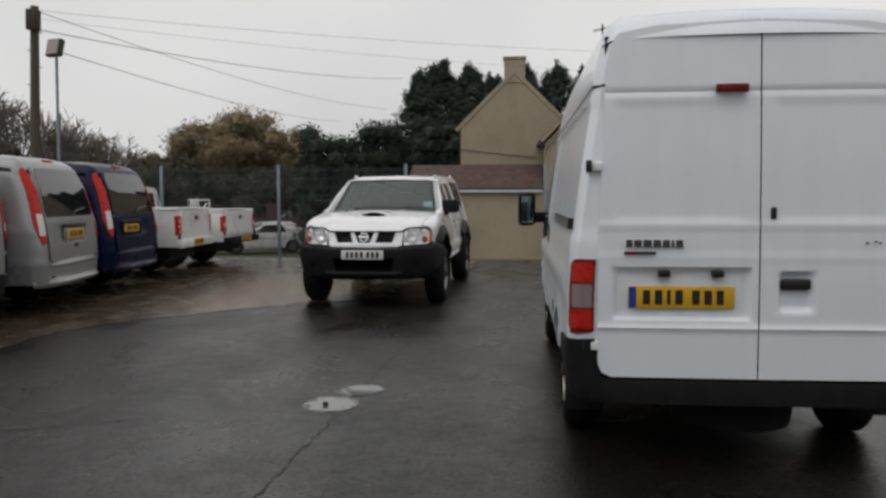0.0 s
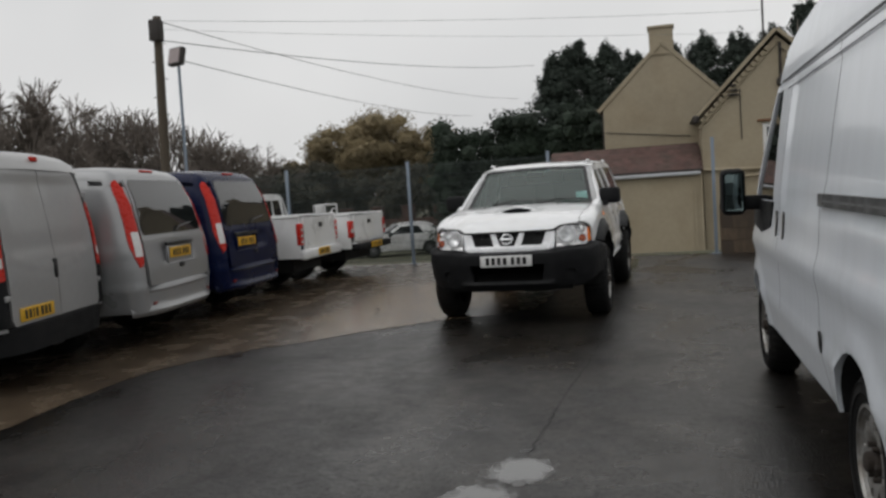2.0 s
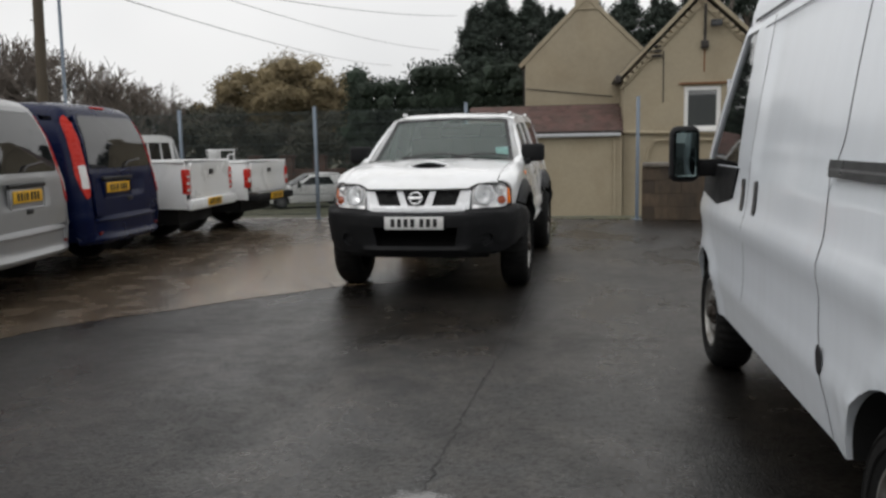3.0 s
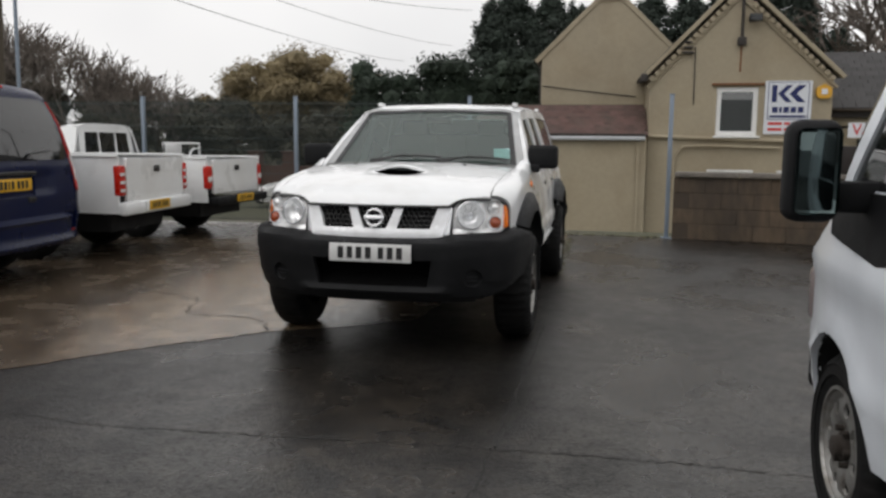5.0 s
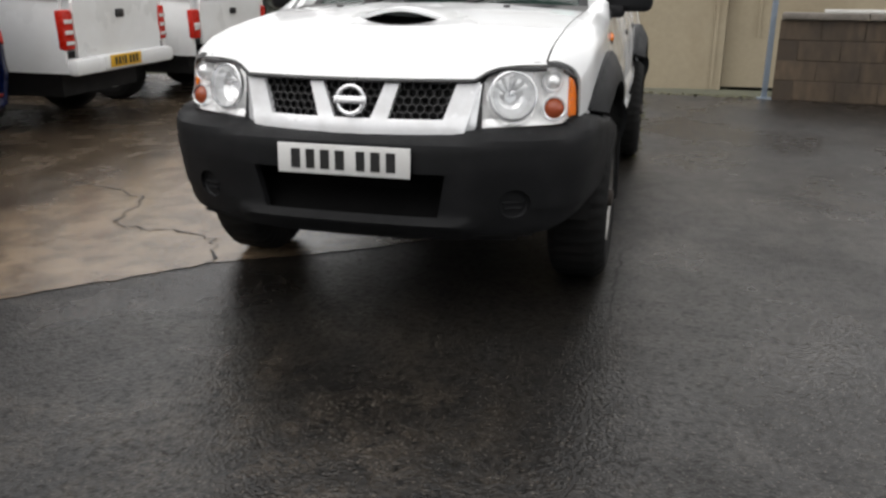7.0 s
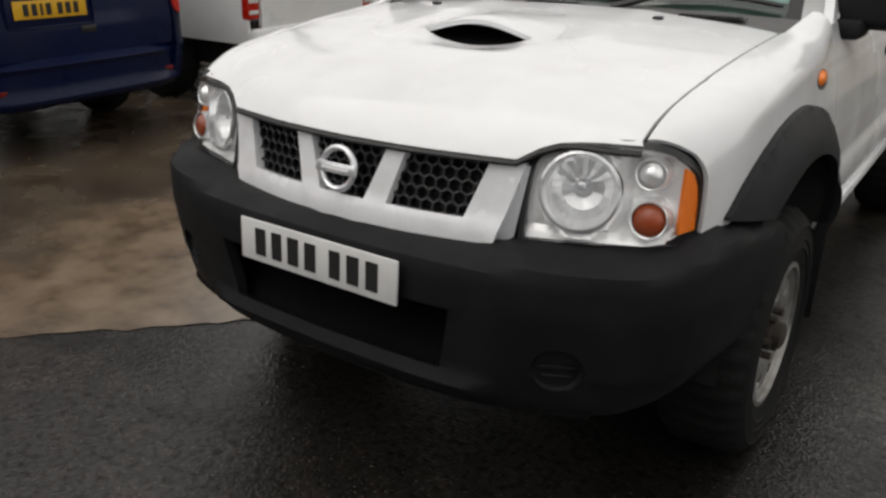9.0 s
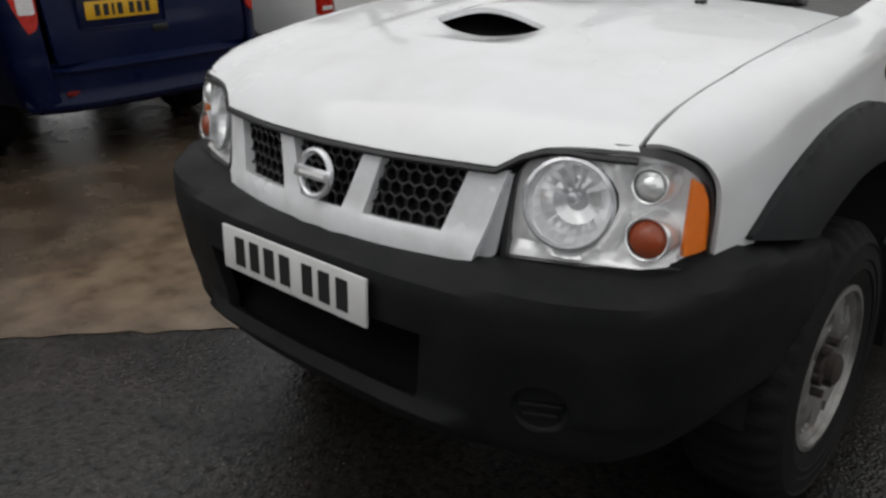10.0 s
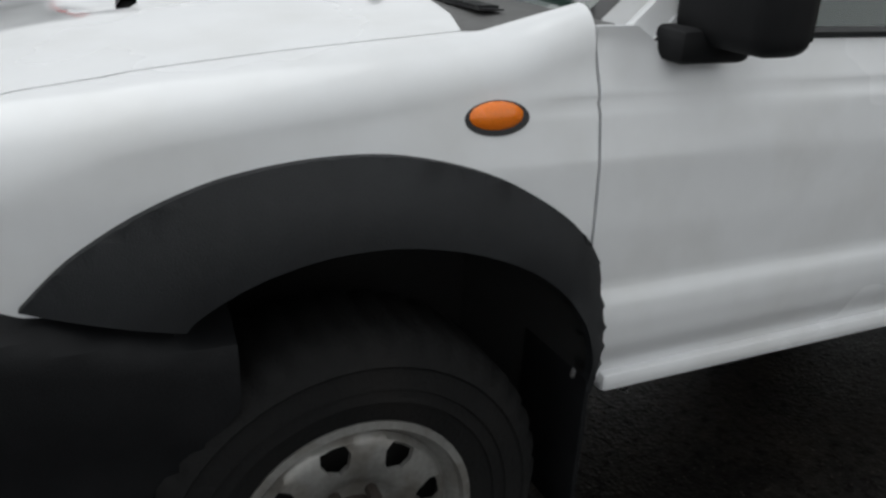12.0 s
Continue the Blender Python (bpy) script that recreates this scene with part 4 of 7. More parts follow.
cab_line = part("cable", tube([(HX0 + 0.05, HY - 0.02, 3.9), (1.2, HY - 0.02, 3.75), (2.5, HY - 0.02, 3.6)], 0.012), IRON, house)

# lean-to between them
LY = 15.98
leanto = thing("lean_to", pose(0.19, 0, -0.73), "low ochre lean-to with a red clay tile roof and pale gutter", "outbuilding")
part("front_wall", box(4.4, 0.25, 2.6, (0.3, LY + 0.13, 0.98)), RENDER, leanto, smooth=False)
part("corner_pilaster", box(0.07, 0.05, 2.4, (2.30, LY - 0.03, 1.0)), RENDER, leanto, smooth=False)
part("gutter", box(4.35, 0.13, 0.10, (0.28, LY - 0.08, 2.27), bevel=0.03), GUTTER, leanto)
# dark strip painted in for the shadow between tiles and gutter
part("eaves_board", box(4.35, 0.04, 0.07, (0.28, LY - 0.045, 2.352)), IRON, leanto)
part("underlay", box(4.4, 2.0, 0.05, (0.3, LY + 0.90, 2.72), turn=None), MORTAR, leanto, smooth=False)
deck = leanto.children[-1]
deck.matrix_basis = Matrix.Translation((0, LY + 0.9, 2.72)) @ Matrix.Rotation(radians(27), 4, "X") @ Matrix.Translation((0, -LY - 0.9, -2.72))
tile_mesh = None
for row in range(11):
    for k in range(26):
        if tile_mesh is None:
            o = part("roof_tile", box(0.164, 0.22, 0.02, bevel=0.004, segments=1), TILE, leanto, smooth=False)
            tile_mesh = o.data
        else:
            o = new("roof_tile", tile_mesh)
            o.parent = leanto
        o.matrix_basis = Matrix.Translation((0, LY + 0.9, 2.72)) @ Matrix.Rotation(radians(27), 4, "X") @ pose(-1.83 + 0.168 * k + (0.084 if row % 2 else 0), -0.95 + 0.17 * row, 0.045 + random.uniform(-0.003, 0.003), 5, 0, 0)

# wing with a dark roof and fascia sign
wing = thing("office_wing", pose(0.45, 1.4, -0.82), "low wing with a dark tiled roof beside the gabled office", "building")
part("front_wall", box(8.0, 0.3, 3.0, (10.8, 16.4, 1.5)), RENDER, wing, smooth=False)
part("shop_window", box(4.0, 0.06, 1.0, (9.6, 16.2, 1.9)), DARK_GLASS, wing)
part("fascia", box(8.0, 0.1, 0.22, (10.8, 16.1, 3.05), bevel=0.01), IRON, wing)
course = None
for row in range(13):
    for k in range(24):
        if course is None:
            o = part("roof_tile", box(0.33, 0.30, 0.055, bevel=0.012, segments=1), SLATE, wing, smooth=False)
            course = o.data
        else:
            o = new("roof_tile", course)
            o.parent = wing
        o.matrix_basis = Matrix.Translation((0, 16.0, 3.17)) @ Matrix.Rotation(radians(38), 4, "X") @ pose(6.95 + 0.333 * k + (0.16 if row % 2 else 0), 0.1 + 0.19 * row, 0.04 + random.uniform(-0.004, 0.004), 6, 0, 0)
part("underlay", box(8.2, 2.7, 0.05, (10.9, 1.25, 0)), MORTAR, wing, smooth=False)
wing.children[-1].matrix_basis = Matrix.Translation((0, 16.0, 3.17)) @ Matrix.Rotation(radians(38), 4, "X")
van_sign = thing("fascia_sign", pose(8.25, 16.35, 1.78), "white fascia sign with red capital letters", "sign")
part("board", box(2.0, 0.04, 0.36, (0.2, 0, 0), bevel=0.004), SIGN_W, van_sign, smooth=False)
part("stay", box(0.06, 1.2, 0.06, (-0.6, 0.62, 0.1)), IRON, van_sign)
part("stay", box(0.06, 1.2, 0.06, (0.9, 0.62, 0.1)), IRON, van_sign)
letters = bpy.data.curves.new("lettering", "FONT")
letters.body, letters.size, letters.extrude, letters.align_y = "VAN", 0.36, 0.004, "CENTER"
letters.materials.append(SIGN_RED)
lo = new("lettering", letters)
lo.parent = van_sign
lo.matrix_basis = pose(-0.72, -0.028, 0, 90, 0, 0)

# ---- poles and wires ----
CABLE = mat("grey_cable", (0.16, 0.16, 0.16), 0.6, vary=0.1, scale=2)
POLE_WOOD = mat("weathered_pole_wood", (0.075, 0.06, 0.042), 0.85, vary=0.3, scale=5, stretch=(6, 6, 0.5), bump=0.3, bscale=40)
pole = thing("telegraph_pole", pose(-10.05, 9.2, -0.25, 0, 1.8, 0), "weathered wooden telegraph pole with a dark box near its top", "pole")
part("shaft", tube([(0, 0, 0), (0, 0, 6.3)], [0.135, 0.095], 14), POLE_WOOD, pole)
part("terminal_box", box(0.26, 0.26, 0.5, (0.03, -0.1, 5.95), bevel=0.03), IRON, pole)
for k in range(9):
    part("step_iron", tube([(-0.2 if k % 2 else 0.12, 0, 2.3 + 0.42 * k), (-0.12 if k % 2 else 0.2, 0, 2.3 + 0.42 * k)], 0.012, 6), IRON, pole)
mast = thing("floodlight_mast", pose(-8.85, 8.3, 0, 0, 0.7, 0), "thin grey mast carrying a square yard floodlight", "street lamp")
part("shaft", tube([(0, 0, 0), (0, 0, 4.7)], 0.034, 10), POST_STEEL, mast)
lh = part("head", box(0.44, 0.14, 0.40, bevel=0.02), IRON, mast)
lh.matrix_basis = pose(0.02, -0.08, 4.84, -12, 0, -20)
lf = part("lens", box(0.37, 0.02, 0.33), CLEAR_LENS, mast)
lf.matrix_basis = pose(0.02, -0.08, 4.84, -12, 0, -20) @ pose(0, -0.075, 0)


def sag(a, b, drop, n=24):
    A, B = Vector(a), Vector(b)
    return [A.lerp(B, i / n) - Vector((0, 0, drop * 4 * (i / n) * (1 - i / n))) for i in range(n + 1)]


TOP = (-9.86, 9.2, 5.95)
for a, b, drop, r in ((TOP, (4.7, 18.4, 6.3), 0.25, 0.012), ((-9.86, 9.2, 5.75), (4.5, 17.4, 5.5), 0.3, 0.010), ((-9.87, 9.2, 5.5), (-5.3, 40.0, 8.7), 0.7, 0.022),
                      (TOP, (-7.2, 45.0, 7.4), 0.9, 0.018), ((-8.83, 8.3, 4.8), (-11.5, 50.0, 7.05), 0.7, 0.02)):
    tagged(part("overhead_wire", tube(sag(a, b, drop * 0.5), r * (0.4 if b[1] < 20 else 0.55), 5), CABLE), "thin dark overhead wire sagging from the pole", "wire", "overhead wires")

# ---- trees ----
BARK = mat("dark_bark", (0.045, 0.035, 0.026), 0.9, vary=0.3, scale=6, bump=0.5, bscale=20)
# conifer green is lightened to put distance haze into the colour
CONIFER = mat("hazed_conifer_foliage", (0.032, 0.044, 0.034), 0.9, vary=0.4, scale=0.6)
HEDGE_GREEN = mat("dark_hedge_foliage", (0.018, 0.030, 0.018), 0.9, vary=0.4, scale=0.8)
# pale leaf colour includes the haze over the far trees
AUTUMN = mat("hazed_autumn_foliage", (0.20, 0.16, 0.09), 0.85, vary=0.5, scale=0.5)
OLIVE = mat("fading_foliage", (0.070, 0.068, 0.050), 0.9, vary=0.35, scale=0.6)
TWIG = mat("bare_brown_twigs", (0.125, 0.105, 0.090), 0.9, vary=0.4, scale=1.0)


def leaves(bm, c, rx, ry, rz, n, size, rnd, shell=0.55, core=0.0):
    """Small leaf blades filling an uneven clump, round a shaded inner mass where core is given."""
    if core:
        made = bmesh.ops.create_icosphere(bm, subdivisions=1, radius=1)["verts"]
        for v in made:
            k = core * (1 + 0.35 * noise.noise(v.co * 1.7 + Vector(c)))
            v.co = Vector(c) + Vector((v.co.x * rx, v.co.y * ry, v.co.z * rz)) * k
    for _ in range(n):
        d = Vector((rnd.gauss(0, 1), rnd.gauss(0, 1), rnd.gauss(0, 1))).normalized()
        r = shell + (1 - shell) * rnd.random()
        bumpy = 1 + 0.22 * noise.noise(Vector((c[0], c[1], c[2])) + d * 2.3)
        p = Vector(c) + Vector((d.x * rx, d.y * ry, d.z * rz)) * r * bumpy
        u = Vector((rnd.gauss(0, 1), rnd.gauss(0, 1), rnd.gauss(0, 0.6))).normalized()
        w = u.cross(Vector((rnd.gauss(0, 1), rnd.gauss(0, 1), rnd.gauss(0, 1)))).normalized()
        s = size * rnd.uniform(0.6, 1.4)
        bm.faces.new([bm.verts.new(q) for q in (p - u * s, p + w * s * 0.45, p + u * s, p - w * s * 0.45)])


def trunk_with_limbs(h, r, rnd, limbs=9, spread=0.45):
    bm = tube([(0, 0, -0.3), (0.05 * h * rnd.uniform(-1, 1), 0.03 * h, h * 0.5), (0, 0, h * 0.95)], [r, r * 0.65, r * 0.12], 9)
    for k in range(limbs):
        a, z = rnd.uniform(0, 6.28), h * rnd.uniform(0.25, 0.8)
        L = h * spread * rnd.uniform(0.6, 1.0)
        e = Vector((math.cos(a) * L, math.sin(a) * L, z + L * rnd.uniform(0.3, 0.8)))
        s = Vector((0, 0, z))
        add_bm(bm, tube([s, s.lerp(e, 0.5) + Vector((0, 0, 0.05 * h)), e], [r * 0.4, r * 0.22, r * 0.05], 5))
    return bm


def conifer(x, y, h, w, seed, label="tall dark evergreen conifer with a ragged outline"):
    rnd = random.Random(seed)
    t = thing("conifer", pose(x, y, height(x, y)), label, "tree", "conifers behind the house")
    part("trunk", tube([(0, 0, -0.2), (0, 0, h * 0.97)], [0.25, 0.03], 8), BARK, t)
    bm = bmesh.new()
    n = int(h * 3.6)
    for k in range(n):
        f = (k + 0.5) / n
        z = h * (0.04 + 1.01 * f)
        ww = w * (1 - f ** 4.5) * rnd.uniform(0.70, 1.12) + 0.35
        for j in range(6):
            a = rnd.uniform(0, 6.28)
            reach = rnd.uniform(0.45, 0.72)
            c = (math.cos(a) * ww * reach, math.sin(a) * ww * reach, z + rnd.uniform(-0.3, 0.3))
            leaves(bm, c, ww * 0.46, ww * 0.46, 0.55, 135, 0.085, rnd, 0.35, 0.42)
    part("crown", bm, CONIFER, t, smooth=False)
    return t


for i, (x, y, h, w) in enumerate(((-3.5, 35, 8.9, 2.0), (-2.5, 36, 9.6, 2.3), (-0.9, 35.5, 9.3, 2.2), (0.4, 37, 9.0, 2.1), (2.2, 36, 9.2, 2.3), (4.0, 37, 9.5, 2.3), (5.7, 36, 9.2, 2.2), (7.3, 37, 9.5, 2.2), (8.9, 36, 10.4, 2.3), (10.9, 37, 9.8, 2.2), (12.4, 36, 7.6, 2.0))):
    conifer(x, y, h, w, 20 + i)


def hedge(x0, x1, y, h, seed):
    rnd = random.Random(seed)
    t = thing("evergreen_hedge", pose((x0 + x1) / 2, y, height(0, y)), "dense dark green evergreen hedge with an uneven top", "hedge")
    bm = bmesh.new()
    x = x0
    while x < x1:
        top = h * rnd.uniform(0.86, 1.06)
        z = 0.3
        while z < top:
            leaves(bm, (x - (x0 + x1) / 2 + rnd.uniform(-0.2, 0.2), rnd.uniform(-0.6, 0.3), z), 0.7, 0.85, 0.65, 230, 0.075, rnd, 0.6, 0.60)
            z += 0.55
        x += 0.5
    part("crown", bm, HEDGE_GREEN, t, smooth=False)
    trunk = bmesh.new()
    for k in range(8):
        px = (x1 - x0) * ((k + 0.5) / 8 - 0.5)
        add_bm(trunk, tube([(px, 0, -0.2), (px + 0.1, 0, h * 0.8)], [0.1, 0.03], 6))
    part("trunk", trunk, BARK, t)


hedge(-7.3, 0.6, 25, 5.4, 5)


def broadleaf(name, x, y, h, r, seed, material, label, density=1.0, clumps=26, group=""):
    rnd = random.Random(seed)
    t = thing(name, pose(x, y, height(x, y)), label, "tree", group)
    part("trunk", trunk_with_limbs(h * 0.85, 0.04 * h, rnd, 12), BARK, t)
    bm = bmesh.new()
    for _ in range(clumps):
        d = Vector((rnd.gauss(0, 1), rnd.gauss(0, 1), rnd.gauss(0, 0.75))).normalized()
        q = rnd.uniform(0.35, 0.9)
        c = (d.x * r * q, d.y * r * q, h * 0.60 + d.z * h * 0.36 * q)
        s = r * rnd.uniform(0.22, 0.36)
        leaves(bm, c, s, s, s * 0.8, int(420 * density), 0.095, rnd, 0.35, 0.5)
    part("crown", bm, material, t, smooth=False)
    return t


broadleaf("autumn_tree", -20.2, 50, 10.6, 4.6, 41, AUTUMN, "broad autumn tree with thinning golden brown leaves", 1.2, 110)
broadleaf("autumn_tree", -15.4, 51, 9.4, 2.7, 42, AUTUMN, "smaller autumn tree with sparse brown leaves", 1.0, 46)
broadleaf("autumn_tree", -24.6, 49, 7.6, 2.8, 43, AUTUMN, "rounded tree with olive brown leaves", 1.0, 46)
broadleaf("bushy_tree", -8.3, 44, 6.2, 2.6, 44, AUTUMN, "bushy tree with yellow brown leaves behind the hedge", 1.0, 20)
broadleaf("bushy_tree", -4.5, 30, 5.5, 1.6, 45, OLIVE, "bushy tree with fading olive leaves above the hedge", 1.0, 14)
for i, x in enumerate((-44, -40.5, -37, -34, -31, -28, -25, -22, -19, -16, -13.5, -11)):
    broadleaf("hedgerow_bush", x, 38 + 3 * (i % 2), 8.3 - 0.34 * i, 2.6, 60 + i, OLIVE, "dense scrubby bush with dull olive brown leaves", 1.4, 22, "bushes of the hedgerow")


def bare_tree(h, seed):
    """A leafless crown of forking twigs."""
    rnd = random.Random(seed)
    bm = bmesh.new()

    def grow(p, d, L, r, depth):
        e = p + d * L
        n = 5 if depth < 2 else 3
        vs = []
        side = d.orthogonal().normalized()
        other = d.cross(side)
        for c, rr in ((p, r), (e, r * 0.62)):
            vs.append([bm.verts.new(c + side * rr * math.cos(6.283 * k / n) + other * rr * math.sin(6.283 * k / n)) for k in range(n)])
        for k in range(n):
            bm.faces.new((vs[0][k], vs[0][(k + 1) % n], vs[1][(k + 1) % n], vs[1][k]))
        if depth >= 6:
            return
        for _ in range(3 if depth < 5 else 2):
            nd = (d + Vector((rnd.gauss(0, 0.42), rnd.gauss(0, 0.42), rnd.gauss(0.08, 0.3)))).normalized()
            grow(p + d * L * rnd.uniform(0.55, 1.0), nd, L * rnd.uniform(0.6, 0.85), max(r * 0.55, 0.018), depth + 1)

    grow(Vector((0, 0, -0.2)), Vector((0, 0, 1)), h * 0.27, h * 0.022, 0)
    return bm


bare_meshes = []
spots = [(-40, 38, 1.05), (-37.5, 37, 1.15), (-35, 39, 1.0), (-32.6, 37, 0.95), (-30.4, 39, 0.9), (-28.2, 37, 0.82), (-26, 38, 0.74), (-24, 37, 0.66), (-22, 38, 0.6), (-43, 37, 1.1), (-46, 38, 1.2),
         (-34, 33, 0.8), (-30, 33, 0.7), (-38, 33, 0.9), (-39, 41, 1.1), (-36.2, 41, 1.05), (-33.8, 41, 1.0), (-31.5, 41, 0.95), (-29.3, 41, 0.88), (-27, 41, 0.8), (-25, 41, 0.72), (-23, 41, 0.66), (-42, 41, 1.1), (-45, 41, 1.15), (-21, 41, 0.62), (12.5, 31, 1.15), (14.5, 33, 1.2), (-19.5, 39, 0.55)]
for i, (x, y, s) in enumerate(spots):
    t = thing("bare_tree", pose(x, y, height(x, y), 0, 0, 77 * i), "leafless tree with a haze of fine brown twigs", "tree", "bare trees of the hedgerow")
    if i < 3:
        o = part("crown", bare_tree(8.6, 70 + i), TWIG, t, smooth=False)
        bare_meshes.append(o.data)
    else:
        o = new("crown", bare_meshes[i % 3])
        o.parent = t
    t.scale = (s * 1.5, s * 1.5, s * 1.4 * interp(x, [-46, -36, -22, 0], [1.24, 1.18, 1.12, 1.0]))

# distant wooded rise
ridge = bmesh.new()
rnd = random.Random(9)
for k in range(420):
    x = rnd.uniform(-110, 70)
    leaves(ridge, (x, rnd.uniform(76, 90), rnd.uniform(-1.5, 2.2)), 2.6, 2.0, 1.6, 40, 0.45, rnd, 0.3)
tagged(part("far_woods", ridge, OLIVE, smooth=False), "distant low woodland beyond the yard", "woodland", kind="stuff")

# brick piers, shed roof and wall beyond the fence
BRICK = mat("red_brick", (0.075, 0.042, 0.033), 0.85, vary=0.3, scale=6, bump=0.4, bscale=60)
yard_wall = thing("brick_wall", pose(-8.2, 30.5, -1.26) @ Matrix.Diagonal((1.7, 1.2, 1.28, 1)), "red brick boundary wall with piers beyond the fence", "wall")
part("wall_panel", box(7.0, 0.2, 1.25, (0, 0, 0.62)), BRICK, yard_wall, smooth=False)
for k in range(8):
    p = box(0.34, 0.34, 1.7, (-3.4 + 0.97 * k, -0.02, 0.85), bevel=0.01)
    add_bm(p, box(0.42, 0.42, 0.06, (-3.4 + 0.97 * k, -0.02, 1.73), bevel=0.02))
    part("pier", p, BRICK, yard_wall, smooth=False)

# unseen wall added behind the start of the walk to block low southern sky light
CLAD = mat("grey_metal_cladding", (0.30, 0.31, 0.32), 0.6, vary=0.15, scale=2)
blocker_wall = bmesh.new()
for k in range(80):
    add_bm(blocker_wall, box(0.48, 0.10 if k % 2 else 0.16, 4.4, (-18 + 0.5 * k, -17.0, 2.2)))
tagged(part("wall_south", blocker_wall, CLAD, smooth=False), "unseen grey ribbed metal wall added to cut sky light from the south", "wall", kind="structure")


# ---- white double-cab pickup, the main subject ----
class Curve2:
    """A plan curve from the centre line outwards, by its length."""

    def __init__(self, pts):
        p = spline(pts, 16)
        self.x, self.y = np.array([q[0] for q in p]), np.array([q[1] for q in p])
        self.s = np.concatenate(([0], np.cumsum(np.hypot(np.diff(self.x), np.diff(self.y)))))

    def at(self, u, off=0.0):
        a = min(abs(u), self.s[-1])
        x, y = np.interp(a, self.s, self.x), np.interp(a, self.s, self.y)
        e = 0.01
        x1, y1 = np.interp(a + e, self.s, self.x) - np.interp(a - e, self.s, self.x), np.interp(a + e, self.s, self.y) - np.interp(a - e, self.s, self.y)
        d = math.hypot(x1, y1) or 1
        nx, ny = y1 / d, -x1 / d
        s = -1 if u < 0 else 1
        return s * (x + nx * off), y + ny * off

    def u_of_x(self, x):
        return float(np.interp(x, self.x, self.s))

    def y_of_x(self, x):
        return float(np.interp(abs(x), self.x, self.y))

    def x_of_y(self, y):
        return float(np.interp(y, self.y, self.x))


NOSE = Curve2([(0, 0.098), (0.2, 0.109), (0.4, 0.146), (0.5, 0.170), (0.62, 0.198), (0.70, 0.222), (0.745, 0.241), (0.785, 0.285), (0.812, 0.34), (0.83, 0.42), (0.843, 0.52), (0.854, 0.75)])
BUMP = Curve2([(0, 0.012), (0.3, 0.022), (0.5, 0.052), (0.65, 0.098), (0.768, 0.163), (0.856, 0.265), (0.895, 0.40), (0.912, 0.55), (0.924, 0.75)])
truck = thing("pickup_truck", pose(0.018, 0, 0, 0, 0, -1.3), "white double-cab pickup truck with black plastic bumper and arch flares", "pickup truck")
U = NOSE.u_of_x


def nose(u, z, off=0.0):
    x, y = NOSE.at(u, off)
    return x, y + 0.22 * max(0, z - 0.78), z


def bonnet_z(x, y):
    d = y - NOSE.y_of_x(min(abs(x), 0.80)) - 0.02
    base = interp(d, [-0.05, 0, 0.02, 0.05, 0.09, 0.15, 0.25, 0.4, 0.6, 0.9, 1.3], [0.950, 0.964, 0.998, 1.028, 1.053, 1.076, 1.102, 1.130, 1.155, 1.186, 1.216])
    return base - 0.014 * (abs(x) / 0.7) ** 2.2 * min(1, max(0, d) / 0.35)


def xs(y):
    return interp(y, [0.30, 0.38, 0.48, 0.67, 0.9, 1.15, 1.35], [0.700, 0.705, 0.709, 0.714, 0.722, 0.736, 0.775])


def body_x(y, z):
    """Half width of the body side, with a groove that runs back from the side indicator."""
    groove = -0.006 * math.exp(-((z - 1.069 - 0.013 * (y - 1.2)) / 0.007) ** 2) * interp(y, [1.19, 1.24], [0, 1])
    base = interp(z, [0.50, 0.58, 0.62, 0.67, 0.705, 0.74, 0.85, 0.97, 1.062, 1.07, 1.08, 1.16], [0.822, 0.840, 0.856, 0.862, 0.860, 0.846, 0.854, 0.858, 0.853, 0.8525, 0.8515, 0.831]) + groove
    yn = y - 0.22 * max(0, z - 0.78) * interp(y, [0.36, 0.64], [1, 0])
    nose_w = NOSE.x_of_y(min(yn, 0.75)) - 0.854 if y < 0.75 else 0.0
    base += interp(y, [0.4, 1.2], [0, 1]) * interp(z, [0.5, 0.7, 0.85, 0.97, 1.07, 1.16], [0.045, 0.042, 0.036, 0.026, 0.012, 0])
    tail = -0.03 * max(0, (y - 4.2) / 0.7) ** 2
    return base + nose_w + tail


def roll(y):
    """Depth over which the wing rolls over to the bonnet."""
    return interp(y, [0.36, 0.60], [0.15, 0.085])


def fender(y, w):
    """Side surface that rolls over at the top to the bonnet's edge."""
    x0, zt = xs(y), bonnet_z(xs(y), y) + interp(y, [1.18, 1.36], [0, 0.045]) - interp(y, [0.31, 0.42], [0.007, 0])
    z1 = zt - roll(y)
    if w <= z1:
        return body_x(y, w), y, w
    a = min(1.0, (w - z1) / 0.22) * math.pi / 2
    bx = body_x(y, z1)
    return x0 + (bx - x0) * math.cos(a) ** 0.9, y, z1 + (zt - z1) * math.sin(a) ** 0.9


def top_w(y):
    return bonnet_z(xs(y), y) + interp(y, [1.18, 1.36], [0, 0.045]) - roll(y) + 0.22


ARCH_OUT = [(0.459, 0.826), (0.523, 0.891), (0.611, 0.948), (0.698, 0.985), (0.778, 1.004), (0.872, 1.014), (0.974, 1.012), (1.071, 0.993), (1.149, 0.967), (1.216, 0.933), (1.284, 0.887), (1.338, 0.833), (1.365, 0.778), (1.374, 0.688), (1.383, 0.608), (1.389, 0.543)]
ARCH_IN = [(1.347, 0.543), (1.343, 0.588), (1.325, 0.668), (1.29, 0.743), (1.216, 0.808), (1.121, 0.853), (1.027, 0.877), (0.939, 0.885), (0.849, 0.878), (0.757, 0.852), (0.684, 0.81), (0.663, 0.788)]
ao, ai = spline(ARCH_OUT, 4), spline(ARCH_IN, 4)
